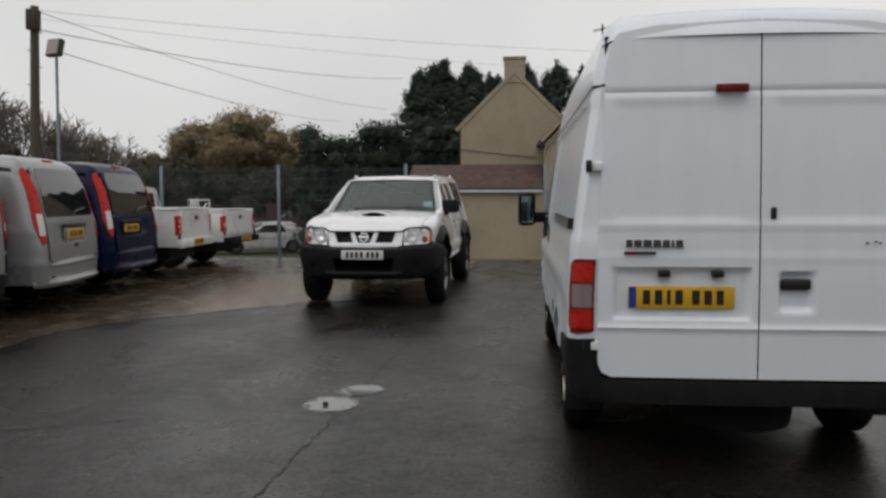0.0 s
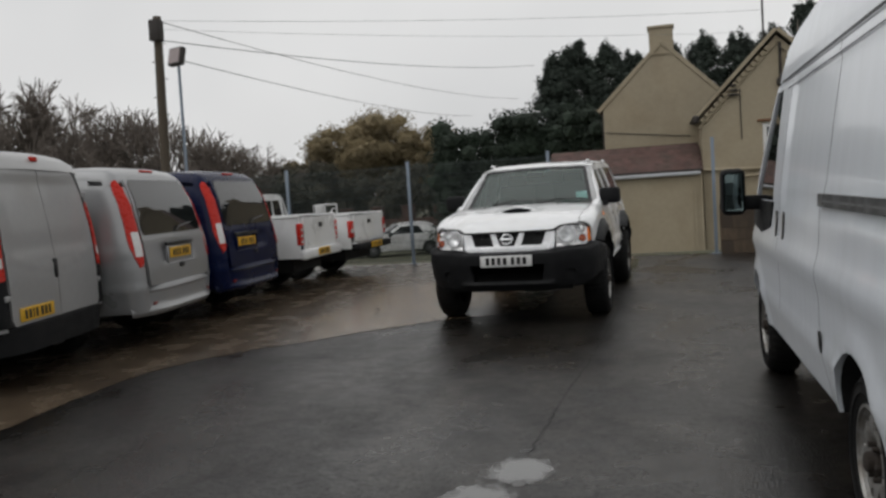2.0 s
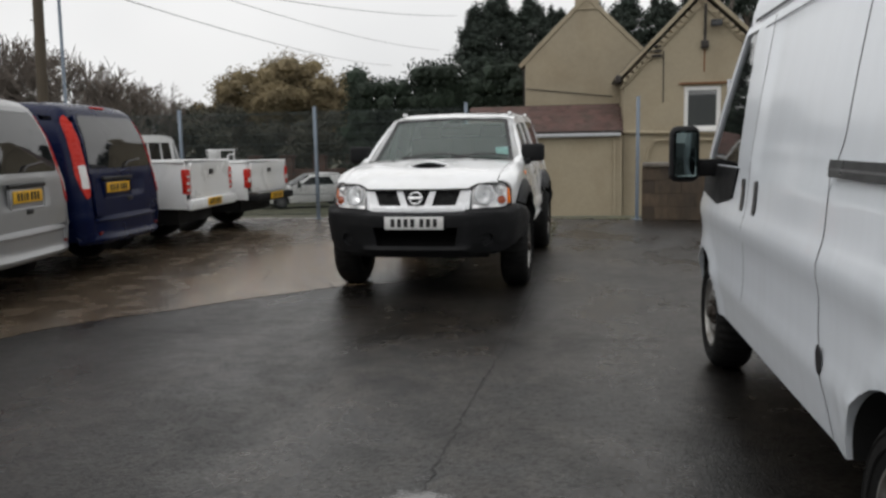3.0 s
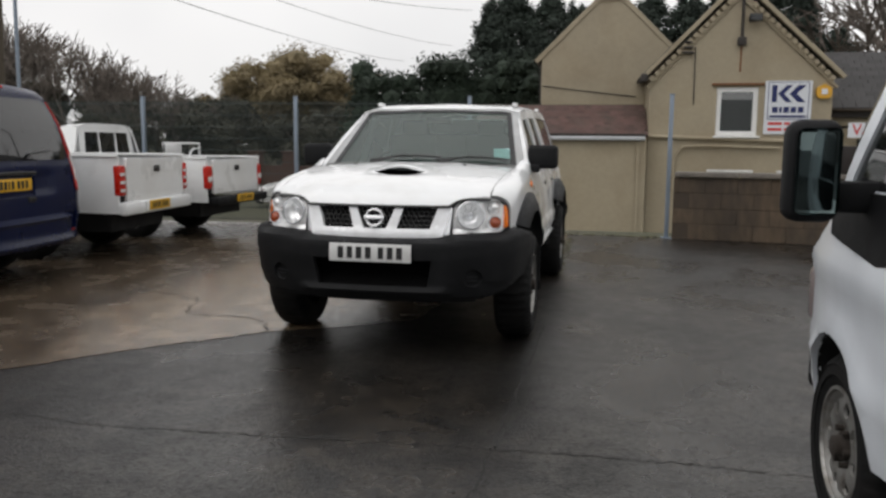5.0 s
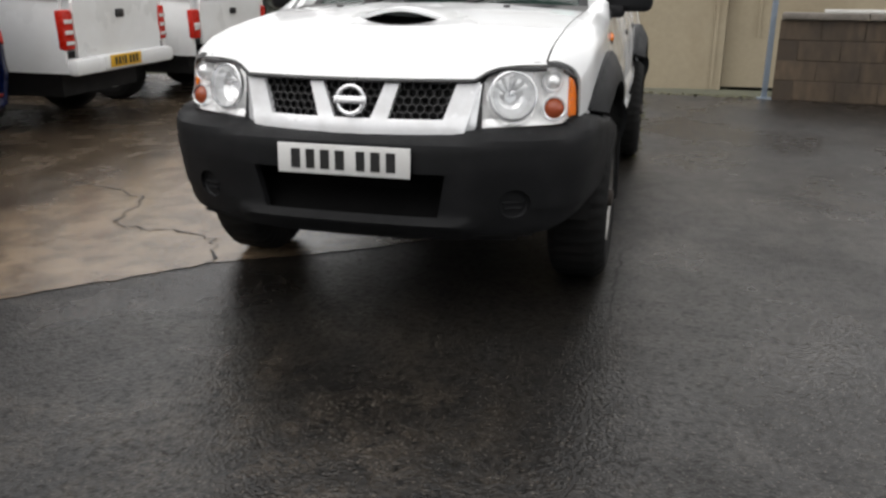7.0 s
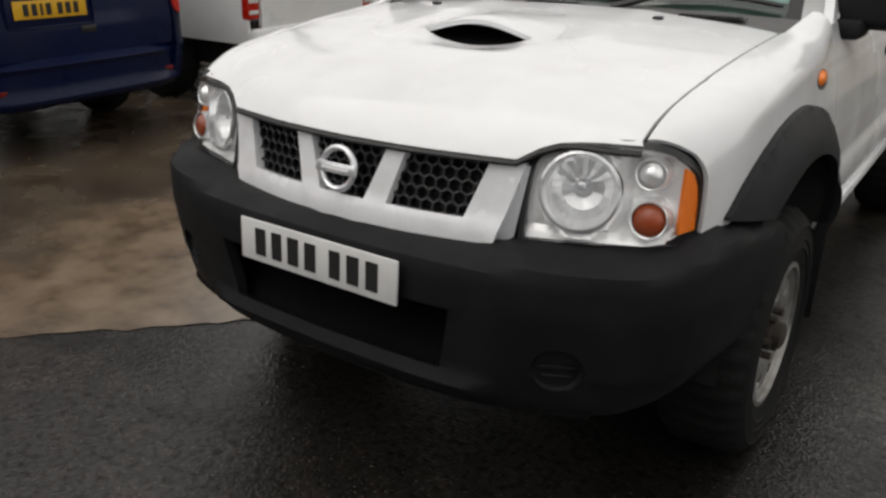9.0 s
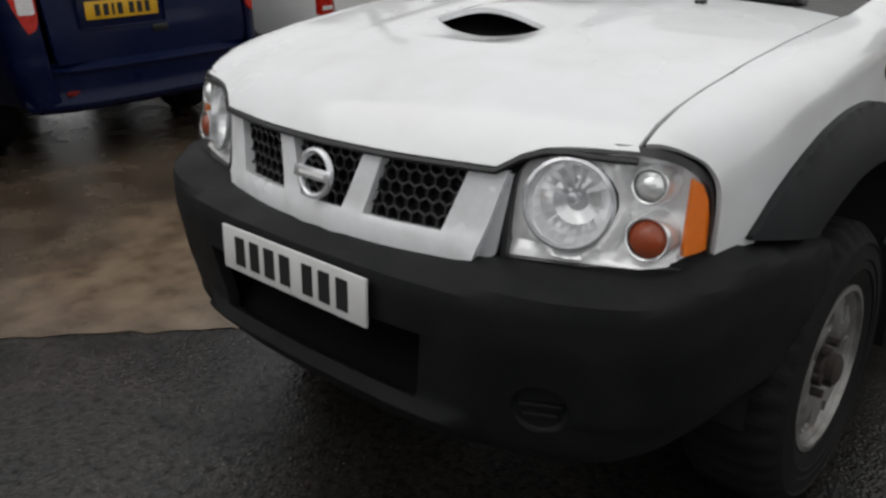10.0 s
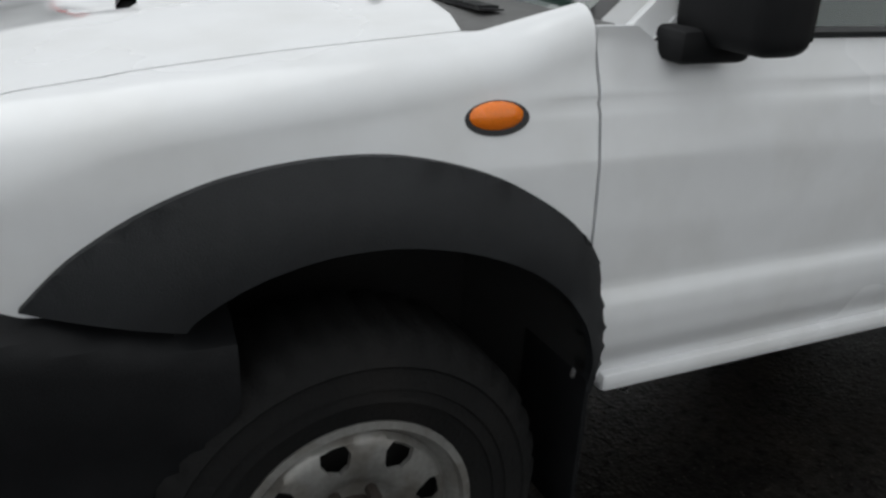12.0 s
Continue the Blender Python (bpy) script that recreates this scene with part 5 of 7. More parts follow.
mid_arch = spline([(1.368, 0.558), (1.354, 0.658), (1.323, 0.758), (1.255, 0.843), (1.168, 0.903), (1.071, 0.936), (0.974, 0.95), (0.872, 0.95), (0.767, 0.933), (0.663, 0.895), (0.558, 0.84)], 4)
lamp_edge = spline([(0.371, 0.786), (0.377, 0.86), (0.377, 0.93), (0.357, 0.98), (0.334, 1.01), (0.317, 1.04), (0.300, 1.085)], 5)
fender_line = lamp_edge + [(y, top_w(y)) for y in np.linspace(0.298, 1.344, 26)] + [(1.344, 0.56)] + mid_arch + [(0.51, 0.815), (0.42, 0.782)]
for flip in (False, True):
    bm = panel(fender_line, fender, 0.05, 0.012, (0, 0.8, 0.7), steps=(0.05, 0.012))
    part("front_wing", mirrored(bm) if flip else bm, WHITE, truck)

# bonnet
front = [(x, NOSE.y_of_x(x) + 0.02 + interp(x, [0, 0.455, 0.50, 0.55, 0.62, 0.70], [0, 0.0, 0.018, 0.031, 0.035, 0.036])) for x in np.linspace(0, 0.70, 18)]
side = [(xs(y) - 0.006, y) for y in np.linspace(front[-1][1] + 0.006, 1.15, 14)]
rear = [(0.60, 1.192), (0.4, 1.230), (0.2, 1.255), (0.0, 1.262)]
half = front + side + rear
bonnet_line = half + [(-x, y) for x, y in reversed(half[1:-1])]


def bonnet_fn(x, y):
    z = bonnet_z(x, y)
    ridge = 0.010 * math.exp(-((abs(x) - 0.30) / 0.05) ** 2) * min(1, max(0, (y - 0.35) / 0.3))
    hood = max(0, math.cos(math.pi * x / 0.42)) ** 1.2 * (1 if abs(x) < 0.21 else 0)
    fall = interp(y, [0.698, 0.702, 0.83, 1.05], [0, 1, 0.75, 0])
    dip = -0.026 * hood * interp(y, [0.54, 0.63, 0.695, 0.702], [0, 1, 1, 0])
    return x, y, z + ridge * 0.5 + 0.048 * hood * fall + dip


mouth = [(-0.185, 0.7015), (-0.11, 0.680), (0.0, 0.672), (0.11, 0.680), (0.185, 0.7015)]
bonnet = part("bonnet", panel(bonnet_line, bonnet_fn, 0.03, 0.014, (0, 0.8, 0.4), steps=(0.035, 0.0334), holes=[mouth]), WHITE, truck)
seal_pts = [(x, y - 0.002, bonnet_z(x, y) - 0.009 - 0.009 * interp(x, [0.56, 0.63], [0, 1])) for x, y in front]
part("bonnet_seal", tube([(-x, y, z) for x, y, z in reversed(seal_pts[1:])] + seal_pts, 0.0075, 6), TRIM_BLACK, bonnet)
part("scoop_mouth", panel(rounded_rect(-0.23, 0.62, 0.23, 0.92, 0.02), lambda x, y: (x, y, bonnet_z(x, y) - 0.045 + 0.10 * (x / 0.21) ** 2 * 0.2), 0.04, 0.06, (0, 0.7, 0.5), flange=(0, 0, 0.3)), DARK, bonnet)
for x in (-0.45, 0.38):
    ob = part("washer_jet", box(0.03, 0.025, 0.012, bevel=0.005), TRIM_BLACK, bonnet)
    ob.location = (x, 1.13, bonnet_z(x, 1.13) + 0.004)

# headlamps
lamp_pts = spline([(U(0.484), 0.786), (U(0.485), 0.950), (U(0.545), 0.988), (U(0.61), 1.003), (U(0.70), 1.006), (U(0.757), 0.996), (U(0.796), 0.964), (U(0.810), 0.920), (U(0.816), 0.812)], 5)
lamp_line = lamp_pts + [(U(0.79), 0.800), (U(0.63), 0.794)]
uc, zc = sum(p[0] for p in lamp_line) / len(lamp_line), 0.895


def grown(line, k, dz=None):
    return [(uc + (u - uc) * k, zc + (z - zc) * (dz or k)) for u, z in line]


def ring_between(outer, inner, fo, fi):
    """A band between two outlines with as many points."""
    bm = bmesh.new()
    A, B, C = [bm.verts.new(fo(*p)) for p in outer], [bm.verts.new(fi(*p)) for p in inner], [bm.verts.new(fi(*p)) for p in inner]
    for c, p in zip(C, inner):
        c.co = Vector(nose(*p, -0.026))
    n = len(outer)
    for i in range(n):
        j = (i + 1) % n
        bm.faces.new((A[i], A[j], B[j], B[i]))
        bm.faces.new((B[i], B[j], C[j], C[i]))
    bmesh.ops.recalc_face_normals(bm, faces=bm.faces[:])
    return bm


def lamp_surround():
    return ring_between(grown(lamp_line, 1.075, 1.13), lamp_line, lambda u, z: nose(u, z, -0.012), lambda u, z: nose(u, z, -0.004))


lamp = part("headlamp", lamp_surround(), TRIM_BLACK, truck, "clear headlamp with amber indicator in a black surround")


def smooth_step(v, lo, hi):
    t = max(0.0, min(1.0, (v - lo) / (hi - lo)))
    return t * t * (3 - 2 * t)


def bezel_fn(u, z):
    """Chrome inner face of the lamp, sunk round the two small lamps on the outer side."""
    sunk = smooth_step(u, U(0.655), U(0.70)) * (1 - smooth_step(u, U(0.775), U(0.80))) * smooth_step(z, 0.80, 0.835) * (1 - smooth_step(z, 0.965, 0.992))
    bead = 0.010 * math.exp(-((math.hypot(u - U(0.596), z - 0.900) - 0.098) / 0.008) ** 2)
    return nose(u, z, -0.022 - 0.046 * sunk + bead - 0.008 * math.exp(-((z - 0.815) / 0.012) ** 2))


part("bezel", panel(grown(lamp_line, 1.0), bezel_fn, 0.016, 0.0, (0.5, 0.8, 0.9), holes=[ellipse(U(0.596), 0.900, 0.084, 0.084, 20)]), LAMP_BODY, lamp)


def bowl(r, depth, n=24):
    """A reflector with flutes stepped in and out round its axis."""
    bm = lathe([(r, 0.0), (r * 0.98, depth * 0.20), (r * 0.93, depth * 0.34), (r * 0.80, depth * 0.62), (r * 0.56, depth * 0.88), (r * 0.26, depth), (0, depth)], n, "Y")
    for v in bm.verts:
        rad = math.hypot(v.co.x, v.co.z)
        k = int(round(math.atan2(v.co.z, v.co.x) / (2 * math.pi) * n))
        if r * 0.4 < rad < r * 0.96 and v.co.z > r * 0.25 and k % 2:
            v.co.y -= 0.006
    return bm


def place_on_nose(ob, x, z, off, turn=0):
    px, py, pz = nose(U(x), z, off)
    ob.matrix_basis = pose(px, py, pz, -10, 0, turn)


o = part("reflector_bowl", bowl(0.087, 0.070, 26), REFLECTOR, lamp, smooth=False)
place_on_nose(o, 0.588, 0.902, -0.014, 18)
rim_ring = lathe([(0.091, 0.004), (0.090, -0.008), (0.084, -0.010), (0.083, 0.006)], 40, "Y")
place_on_nose(part("reflector_ring", rim_ring, CHROME, lamp), 0.588, 0.902, -0.014, 18)
bulb = lathe([(0, -0.006), (0.010, -0.004), (0.013, 0.006), (0.013, 0.03)], 16, "Y")
place_on_nose(part("bulb_shield", bulb, CHROME, lamp), 0.588, 0.908, -0.034, 18)
for x, z, r, m, nm in ((0.730, 0.952, 0.030, REFLECTOR, "side_light"), (0.743, 0.856, 0.037, AMBER_DEEP, "indicator")):
    cyl = lathe([(r + 0.013, 0.07), (r + 0.009, 0.03), (r + 0.006, -0.002), (r + 0.003, -0.008), (r, -0.006)], 28, "Y")
    place_on_nose(part(nm + "_tube", cyl, REFLECTOR, lamp), x, z, -0.018, 12)
    dome = lathe([(0, -0.016), (r * 0.5, -0.013), (r * 0.85, -0.004), (r, 0.004)], 24, "Y")
    place_on_nose(part(nm, dome, m, lamp), x, z, -0.018, 12)
strip_line = [(U(0.793), 0.822), (U(0.8155), 0.824), (U(0.8135), 0.88), (U(0.808), 0.922), (U(0.800), 0.950), (U(0.788), 0.964)]
part("amber_strip", panel(strip_line, lambda u, z: nose(u, z, -0.006 - 0.006 * (u - U(0.784)) / (U(0.815) - U(0.784))), 0.03, 0.01, (0.5, 0.8, 0.9)), AMBER, lamp)
lens = part("lens_cover", panel(grown(lamp_line, 0.985), lambda u, z: nose(u, z, 0.0), 0.035, 0.0, (0.5, 0.8, 0.9)), CLEAR, lamp)
lens.visible_shadow = False
lamp2 = part("headlamp", lamp_surround(), TRIM_BLACK, truck, "clear headlamp with amber indicator in a black surround")
lamp2.scale.x = -1
for ch in list(lamp.children):
    c = ch.copy()
    scene.collection.objects.link(c)
    c.parent = lamp2

# grille
opening_r = [(0.178, 0.951), (0.386, 0.946), (0.342, 0.818), (0.138, 0.818)]
opening_c = [(-0.126, 0.953), (0.126, 0.953), (0.072, 0.818), (-0.072, 0.818)]
opening_l = [(-x, z) for x, z in reversed(opening_r)]
grille_line = [(0.0, 0.735), (0.38, 0.742), (0.415, 0.755), (0.443, 0.85), (0.468, 0.953), (0.3, 0.960), (0, 0.962)]
grille_full = [(U(x), z) for x, z in grille_line] + [(-U(x), z) for x, z in reversed(grille_line[1:-1])]


def ux(p):
    return (math.copysign(U(abs(p[0])), p[0]), p[1])


def grille_fn(u, z):
    lip = 0.012 * math.exp(-((z - 0.775) / 0.03) ** 2)
    return nose(u, z, 0.006 + lip)


grille = part("grille", panel(grille_full, grille_fn, 0.05, 0.028, (0, 0.8, 0.85), holes=[[ux(p) for p in o] for o in (opening_r, opening_c, opening_l)]), SILVER_TRIM, truck, "silver grille surround with black honeycomb mesh")
comb = bmesh.new()
cw = 0.032
for row in range(-1, 8):
    for col in range(-18, 19):
        cx, cz = col * cw + (cw / 2 if row % 2 else 0), 0.796 + row * cw * 0.86
        inside_any = False
        for poly in (opening_r, opening_c, opening_l):
            mx, mz = sum(p[0] for p in poly) / 4, sum(p[1] for p in poly) / 4
            if inside((mx + (cx - mx) * 0.93, mz + (cz - mz) * 0.93), list(poly)):
                inside_any = True
        if not inside_any:
            continue
        ro, ri = cw * 0.577, cw * 0.577 - 0.0032
        vo, vi, vb = [], [], []
        for k in range(6):
            a = radians(60 * k + 30)
            for r, off, store in ((ro, -0.012, vo), (ri, -0.013, vi), (ri, -0.034, vb)):
                x, z = cx + r * math.cos(a), cz + r * math.sin(a)
                store.append(comb.verts.new(nose(math.copysign(U(abs(x)), x), z, off)))
        for k in range(6):
            j = (k + 1) % 6
            comb.faces.new((vo[k], vo[j], vi[j], vi[k]))
            comb.faces.new((vi[k], vi[j], vb[j], vb[k]))
part("honeycomb", comb, TRIM_BLACK, grille, smooth=False)
part("backing", panel([(U(0.44), 0.77), (U(0.44), 0.96), (-U(0.44), 0.96), (-U(0.44), 0.77)], lambda u, z: nose(u, z, -0.036), 0.08, 0.0, (0, 0.8, 0.85)), DARK, grille)
ring = bmesh.new()
N = 36
rings = []
for i in range(N):
    a = 2 * math.pi * i / N
    rings.append([ring.verts.new(((0.052 + 0.009 * math.cos(b)) * math.cos(a), 0.008 * math.sin(b), (0.052 + 0.009 * math.cos(b)) * math.sin(a) * 0.98)) for b in (2 * math.pi * k / 8 for k in range(8))])
for i in range(N):
    for k in range(8):
        ring.faces.new((rings[i][k], rings[(i + 1) % N][k], rings[(i + 1) % N][(k + 1) % 8], rings[i][(k + 1) % 8]))
bmesh.ops.recalc_face_normals(ring, faces=ring.faces[:])
badge = part("badge", ring, CHROME, grille, "chrome ring emblem with a cross bar")
badge.matrix_basis = pose(0, 0.094, 0.884, -12, 0, 0)
part("bar", box(0.128, 0.012, 0.027, (0, -0.006, 0), bevel=0.003), CHROME, badge)
part("bar_mark", box(0.085, 0.003, 0.009, (0, -0.0125, 0)), LAMP_BODY, badge)
for s in (-1, 1):
    fill = panel([(s * U(0.412), 0.748), (s * U(0.462), 0.787), (s * U(0.476), 0.945), (s * U(0.462), 0.945)], lambda u, z: nose(u, z, -0.006), 0.05, 0.02, (0, 0.8, 0.85))
    part("grille_side", fill, CHROME, grille)

# front bumper


def bump_top(u):
    a = abs(u)
    return interp(a, [0, 0.43, 0.48, 0.54, 0.88, 1.02, 1.10, 1.22, 1.35], [0.757, 0.757, 0.769, 0.774, 0.786, 0.812, 0.816, 0.798, 0.775])


def bumper_fn(u, z):
    top = bump_top(u)
    d = top - z
    off = interp(d, [-0.014, -0.002, 0.006, 0.018, 0.04, 0.12, 0.20, 0.28, 0.36, 0.45], [-0.13, -0.06, -0.022, -0.006, 0.0, 0.002, -0.008, -0.018, -0.035, -0.075])
    off += 0.030 * math.exp(-((z - 0.435) / 0.028) ** 2) * (1 if abs(u) < 0.45 else 0)
    side_in = 0.02 * max(0, abs(u) - 0.62) if z < 0.5 else 0
    x, y = BUMP.at(u, off - side_in)
    return x, y, z


UB = BUMP.u_of_x
ue = float(BUMP.s[-1]) - 0.02
top_edge = [(u, bump_top(u) + 0.014) for u in np.linspace(-ue, ue, 40)]
bottom = [(ue, 0.66), (ue - 0.08, 0.56), (ue - 0.16, 0.50), (UB(0.86), 0.46), (UB(0.76), 0.41), (UB(0.55), 0.385), (0.2, 0.372), (-0.2, 0.372), (-UB(0.55), 0.385), (-UB(0.76), 0.41), (-UB(0.86), 0.46), (-ue + 0.16, 0.50), (-ue + 0.08, 0.56), (-ue, 0.66)]
intake = [(-0.38, 0.635), (0.38, 0.635), (0.35, 0.47), (-0.35, 0.47)]
fogs = [[(s * UB(0.63) + 0.062 * math.cos(radians(30 * k)), 0.525 + 0.056 * math.sin(radians(30 * k))) for k in range(12)] for s in (1, -1)]
bumper = part("front_bumper", panel(top_edge + bottom, bumper_fn, 0.035, 0.03, (0, 0.8, 0.6), steps=(0.05, 0.02), holes=[intake] + fogs), PLASTIC, truck, "wide grained black plastic front bumper")
# near-black backing colour stands in for the shade inside the intake
part("intake_back", panel([(-0.72, 0.70), (0.72, 0.70), (0.70, 0.395), (-0.70, 0.395)], lambda u, z: (lambda q: (q[0], q[1] + interp(z, [0.38, 0.46, 0.54, 0.7], [0.035, 0.06, 0.16, 0.16]), z))(BUMP.at(u)), 0.03, 0.0, (0, 0.8, 0.6)), mat("duct_shade_black", (0.003, 0.003, 0.003), 0.9, vary=0.2, spec=0.1), bumper)
for s in (1, -1):
    disc = lathe([(0.0, 0.02), (0.050, 0.02), (0.058, 0.012), (0.060, 0.03)], 24, "Y")
    add_bm(disc, box(0.085, 0.012, 0.010, (0, 0.016, 0.004), bevel=0.003))
    add_bm(disc, box(0.07, 0.012, 0.010, (0, 0.016, -0.018), bevel=0.003))
    o = part("fog_blank", disc, PLASTIC, bumper)
    x, y = BUMP.at(s * UB(0.63), -0.012)
    o.matrix_basis = pose(x, y, 0.525, 0, 0, s * 28)
part("valance", panel([(-0.62, 0.36), (0.62, 0.36), (0.66, 0.44), (-0.66, 0.44)], lambda u, z: (u, 0.10 + 0.25 * u * u, z), 0.1, 0.02, (0, 0.8, 0.6)), DARK, bumper)
number_plate(truck, (0, -0.002, 0.676), PLATE_W, tilt=-3)


# arch flares
def arch_dist(y, z):
    dmin = min((y - a) ** 2 + (z - b) ** 2 for a, b in ao)
    dinn = min((y - a) ** 2 + (z - b) ** 2 for a, b in ai)
    a, b = math.sqrt(dmin), math.sqrt(dinn)
    return a / (a + b + 1e-6)


def flare_fn(y, z):
    t = arch_dist(y, z)
    w = 0.854 + min(0, NOSE.x_of_y(min(y, 0.75)) - 0.854)
    return max(body_x(y, z), w - 0.012) + 0.015 + 0.037 * math.sin(min(1, t * 1.15) * math.pi / 2), y, z


flare_bm = panel(ao + ai, flare_fn, 0.04, 0.05, (0, 0.88, 0.7), flange=(-1, 0, 0))
inner = bmesh.new()
arc = [(1.352, 0.36), (1.350, 0.46)] + ai + [(0.60, 0.72), (0.548, 0.58), (0.530, 0.36)]
rows = [[inner.verts.new((flare_fn(y, z)[0] - 0.020 if y > 0.66 and z > 0.54 else 0.86, y, z)) for y, z in arc], [inner.verts.new((0.50, y, z)) for y, z in arc]]
for k in range(len(arc) - 1):
    inner.faces.new((rows[0][k], rows[0][k + 1], rows[1][k + 1], rows[1][k]))
inner.faces.new(rows[1])
flap = box(0.22, 0.012, 0.38, (0.82, 1.350, 0.44), bevel=0.004)
for s in (1, -1):
    part("arch_flare", flare_bm.copy() if s > 0 else mirrored(flare_bm), FLARE, truck, "faded black plastic wheel-arch flare")
    part("wheel_well", inner.copy() if s > 0 else mirrored(inner), DARK, truck)
    part("mud_flap", flap.copy() if s > 0 else mirrored(flap), PLASTIC, truck)
rear_arch = [(3.72 + (y - 0.96) * 1.02, z - 0.01) for y, z in ARCH_OUT]
rear_in = [(3.72 + (y - 0.96) * 1.02, z - 0.01) for y, z in ARCH_IN]
ro_, ri_ = spline(rear_arch, 3), spline(rear_in, 3)


def rear_flare_fn(y, z):
    a = math.sqrt(min((y - p) ** 2 + (z - q) ** 2 for p, q in ro_))
    b = math.sqrt(min((y - p) ** 2 + (z - q) ** 2 for p, q in ri_))
    t = a / (a + b + 1e-6)
    return body_x(y, z) + 0.030 + 0.055 * math.sin(min(1, t * 1.15) * math.pi / 2), y, z


rflare = panel(ro_ + ri_, rear_flare_fn, 0.06, 0.05, (0, 3.72, 0.7), flange=(-1, 0, 0))
rinner = inner.copy()
bmesh.ops.translate(rinner, vec=(0, 2.785, 0), verts=rinner.verts[:])
rflap = flap.copy()
bmesh.ops.translate(rflap, vec=(0.03, 2.84, 0), verts=rflap.verts[:])
for s in (1, -1):
    part("arch_flare", rflare.copy() if s > 0 else mirrored(rflare), FLARE, truck, "faded black plastic wheel-arch flare")
    part("wheel_well", rinner.copy() if s > 0 else mirrored(rinner), DARK, truck)
    part("mud_flap", rflap.copy() if s > 0 else mirrored(rflap), PLASTIC, truck)
for y, out in ((0.915, 0.803), (3.72, 0.835)):
    for s in (1, -1):
        wheel(truck, (s * out, y, 0.366), 0.366, 0.225, 0.207, "steel", s)

# doors and bed sides


def side_fn(y, z):
    return body_x(y, z), y, z


BOT = 0.54
door_f = [(1.350, 0.56), (1.353, BOT), (2.44, BOT), (2.45, 0.62), (2.45, 1.165), (1.47, 1.165), (1.43, 1.19), (1.350, 1.19)]
door_r = [(2.46, 0.62), (2.47, BOT), (3.12, BOT), (3.28, 0.75), (3.32, 0.95), (3.26, 1.165), (2.46, 1.165)]
bed = [(3.135, BOT), (3.28, 0.60)] + [p for p in reversed(spline([(4.07, 0.60), (4.03, 0.76), (3.92, 0.89), (3.77, 0.945), (3.63, 0.945), (3.49, 0.90), (3.37, 0.80), (3.30, 0.62)], 4))] + [(4.11, 0.585), (4.88, 0.60), (4.90, 1.165), (3.275, 1.165), (3.335, 0.95), (3.295, 0.74)]
handle_bm = box(0.025, 0.13, 0.03, (0.873, 0, 0), bevel=0.01)
for s in (1, -1):
    for nm, line, hy in (("front_door", door_f, 2.33), ("rear_door", door_r, 3.14), ("bed_side", bed, None)):
        bm = panel(line, side_fn, 0.07, 0.014, (0, 2, 0.8), steps=(0.12, 0.012), flange=(-1, 0, 0))
        d = part(nm, bm if s > 0 else mirrored(bm), WHITE, truck)
        if hy:
            hb = handle_bm.copy()
            bmesh.ops.translate(hb, vec=(0, hy, 1.02), verts=hb.verts[:])
            part("handle", hb if s > 0 else mirrored(hb), TRIM_BLACK, d)
    sill = box(0.05, 1.76, 0.04, (0.872, 2.29, 0.535), bevel=0.012)
    part("sill", sill if s > 0 else mirrored(sill), WHITE, truck)
    rep = bmesh.new()
    bmesh.ops.create_uvsphere(rep, u_segments=20, v_segments=10, radius=1)
    for v in rep.verts:
        v.co = Vector((0.859 + v.co.x * 0.020, 1.153 + v.co.y * 0.054, 1.057 + v.co.z * 0.0255))
    seat_ = panel(ellipse(1.154, 1.0560, 0.0565, 0.0275, 24), lambda y, z: (fender(y, z)[0] + 0.002, y, z), 0.02, 0.008, (0, 0.9, 0.8))
    part("repeater_gasket", seat_ if s > 0 else mirrored(seat_), TRIM_BLACK, truck)
    part("side_repeater", rep if s > 0 else mirrored(rep), AMBER, truck, "oval amber side indicator")

# greenhouse


def roof_z(y):
    return interp(y, [1.95, 2.1, 2.5, 3.0, 3.3, 3.4, 4.2, 4.95], [1.625, 1.655, 1.69, 1.70, 1.70, 1.715, 1.725, 1.70])


def green_x(y, z):
    t = (z - 1.16) / (roof_z(max(y, 2.0)) - 0.05 - 1.16)
    pinch = -0.04 * max(0, (y - 4.3) / 0.65) ** 2
    return interp(max(0, min(1, t)), [0, 0.5, 0.9, 1.0], [0.828, 0.760, 0.690, 0.664]) + pinch


def green_fn(y, z):
    return green_x(y, z), y, z


green_line = [(1.40, 1.17), (1.72, 1.40), (2.04, 1.60)] + [(y, roof_z(y) - 0.045) for y in (2.2, 2.6, 3.0, 3.4, 4.0, 4.6, 4.86)] + [(4.94, 1.17)]
win_f = [(1.66, 1.18), (2.07, 1.545), (2.40, 1.575), (2.42, 1.18)]
win_r = [(2.52, 1.18), (2.52, 1.58), (2.98, 1.59), (3.16, 1.18)]
win_c = [(3.36, 1.22), (3.30, 1.61), (4.60, 1.62), (4.72, 1.22)]
for s in (1, -1):
    bm = panel(green_line, green_fn, 0.12, 0.03, (0, 3, 1.3), holes=[win_f, win_r, win_c])
    part("cab_side", bm if s > 0 else mirrored(bm), WHITE, truck)
    for w in (win_f, win_r, win_c):
        m = (sum(p[0] for p in w) / 4, sum(p[1] for p in w) / 4)
        big = [(m[0] + (p[0] - m[0]) * 1.06, m[1] + (p[1] - m[1]) * 1.06) for p in w]
        bm = panel(big, lambda y, z: (green_x(y, z) - 0.012, y, z), 0.15, 0.0, (0, 3, 1.3))
        part("side_window", bm if s > 0 else mirrored(bm), DARK_GLASS if w is win_c else GLASS, truck)
    rail = tube([(0.830, 1.55, 1.178), (0.829, 3.2, 1.178)], 0.010, 6)
    part("window_seal", rail if s > 0 else mirrored(rail), TRIM_BLACK, truck)


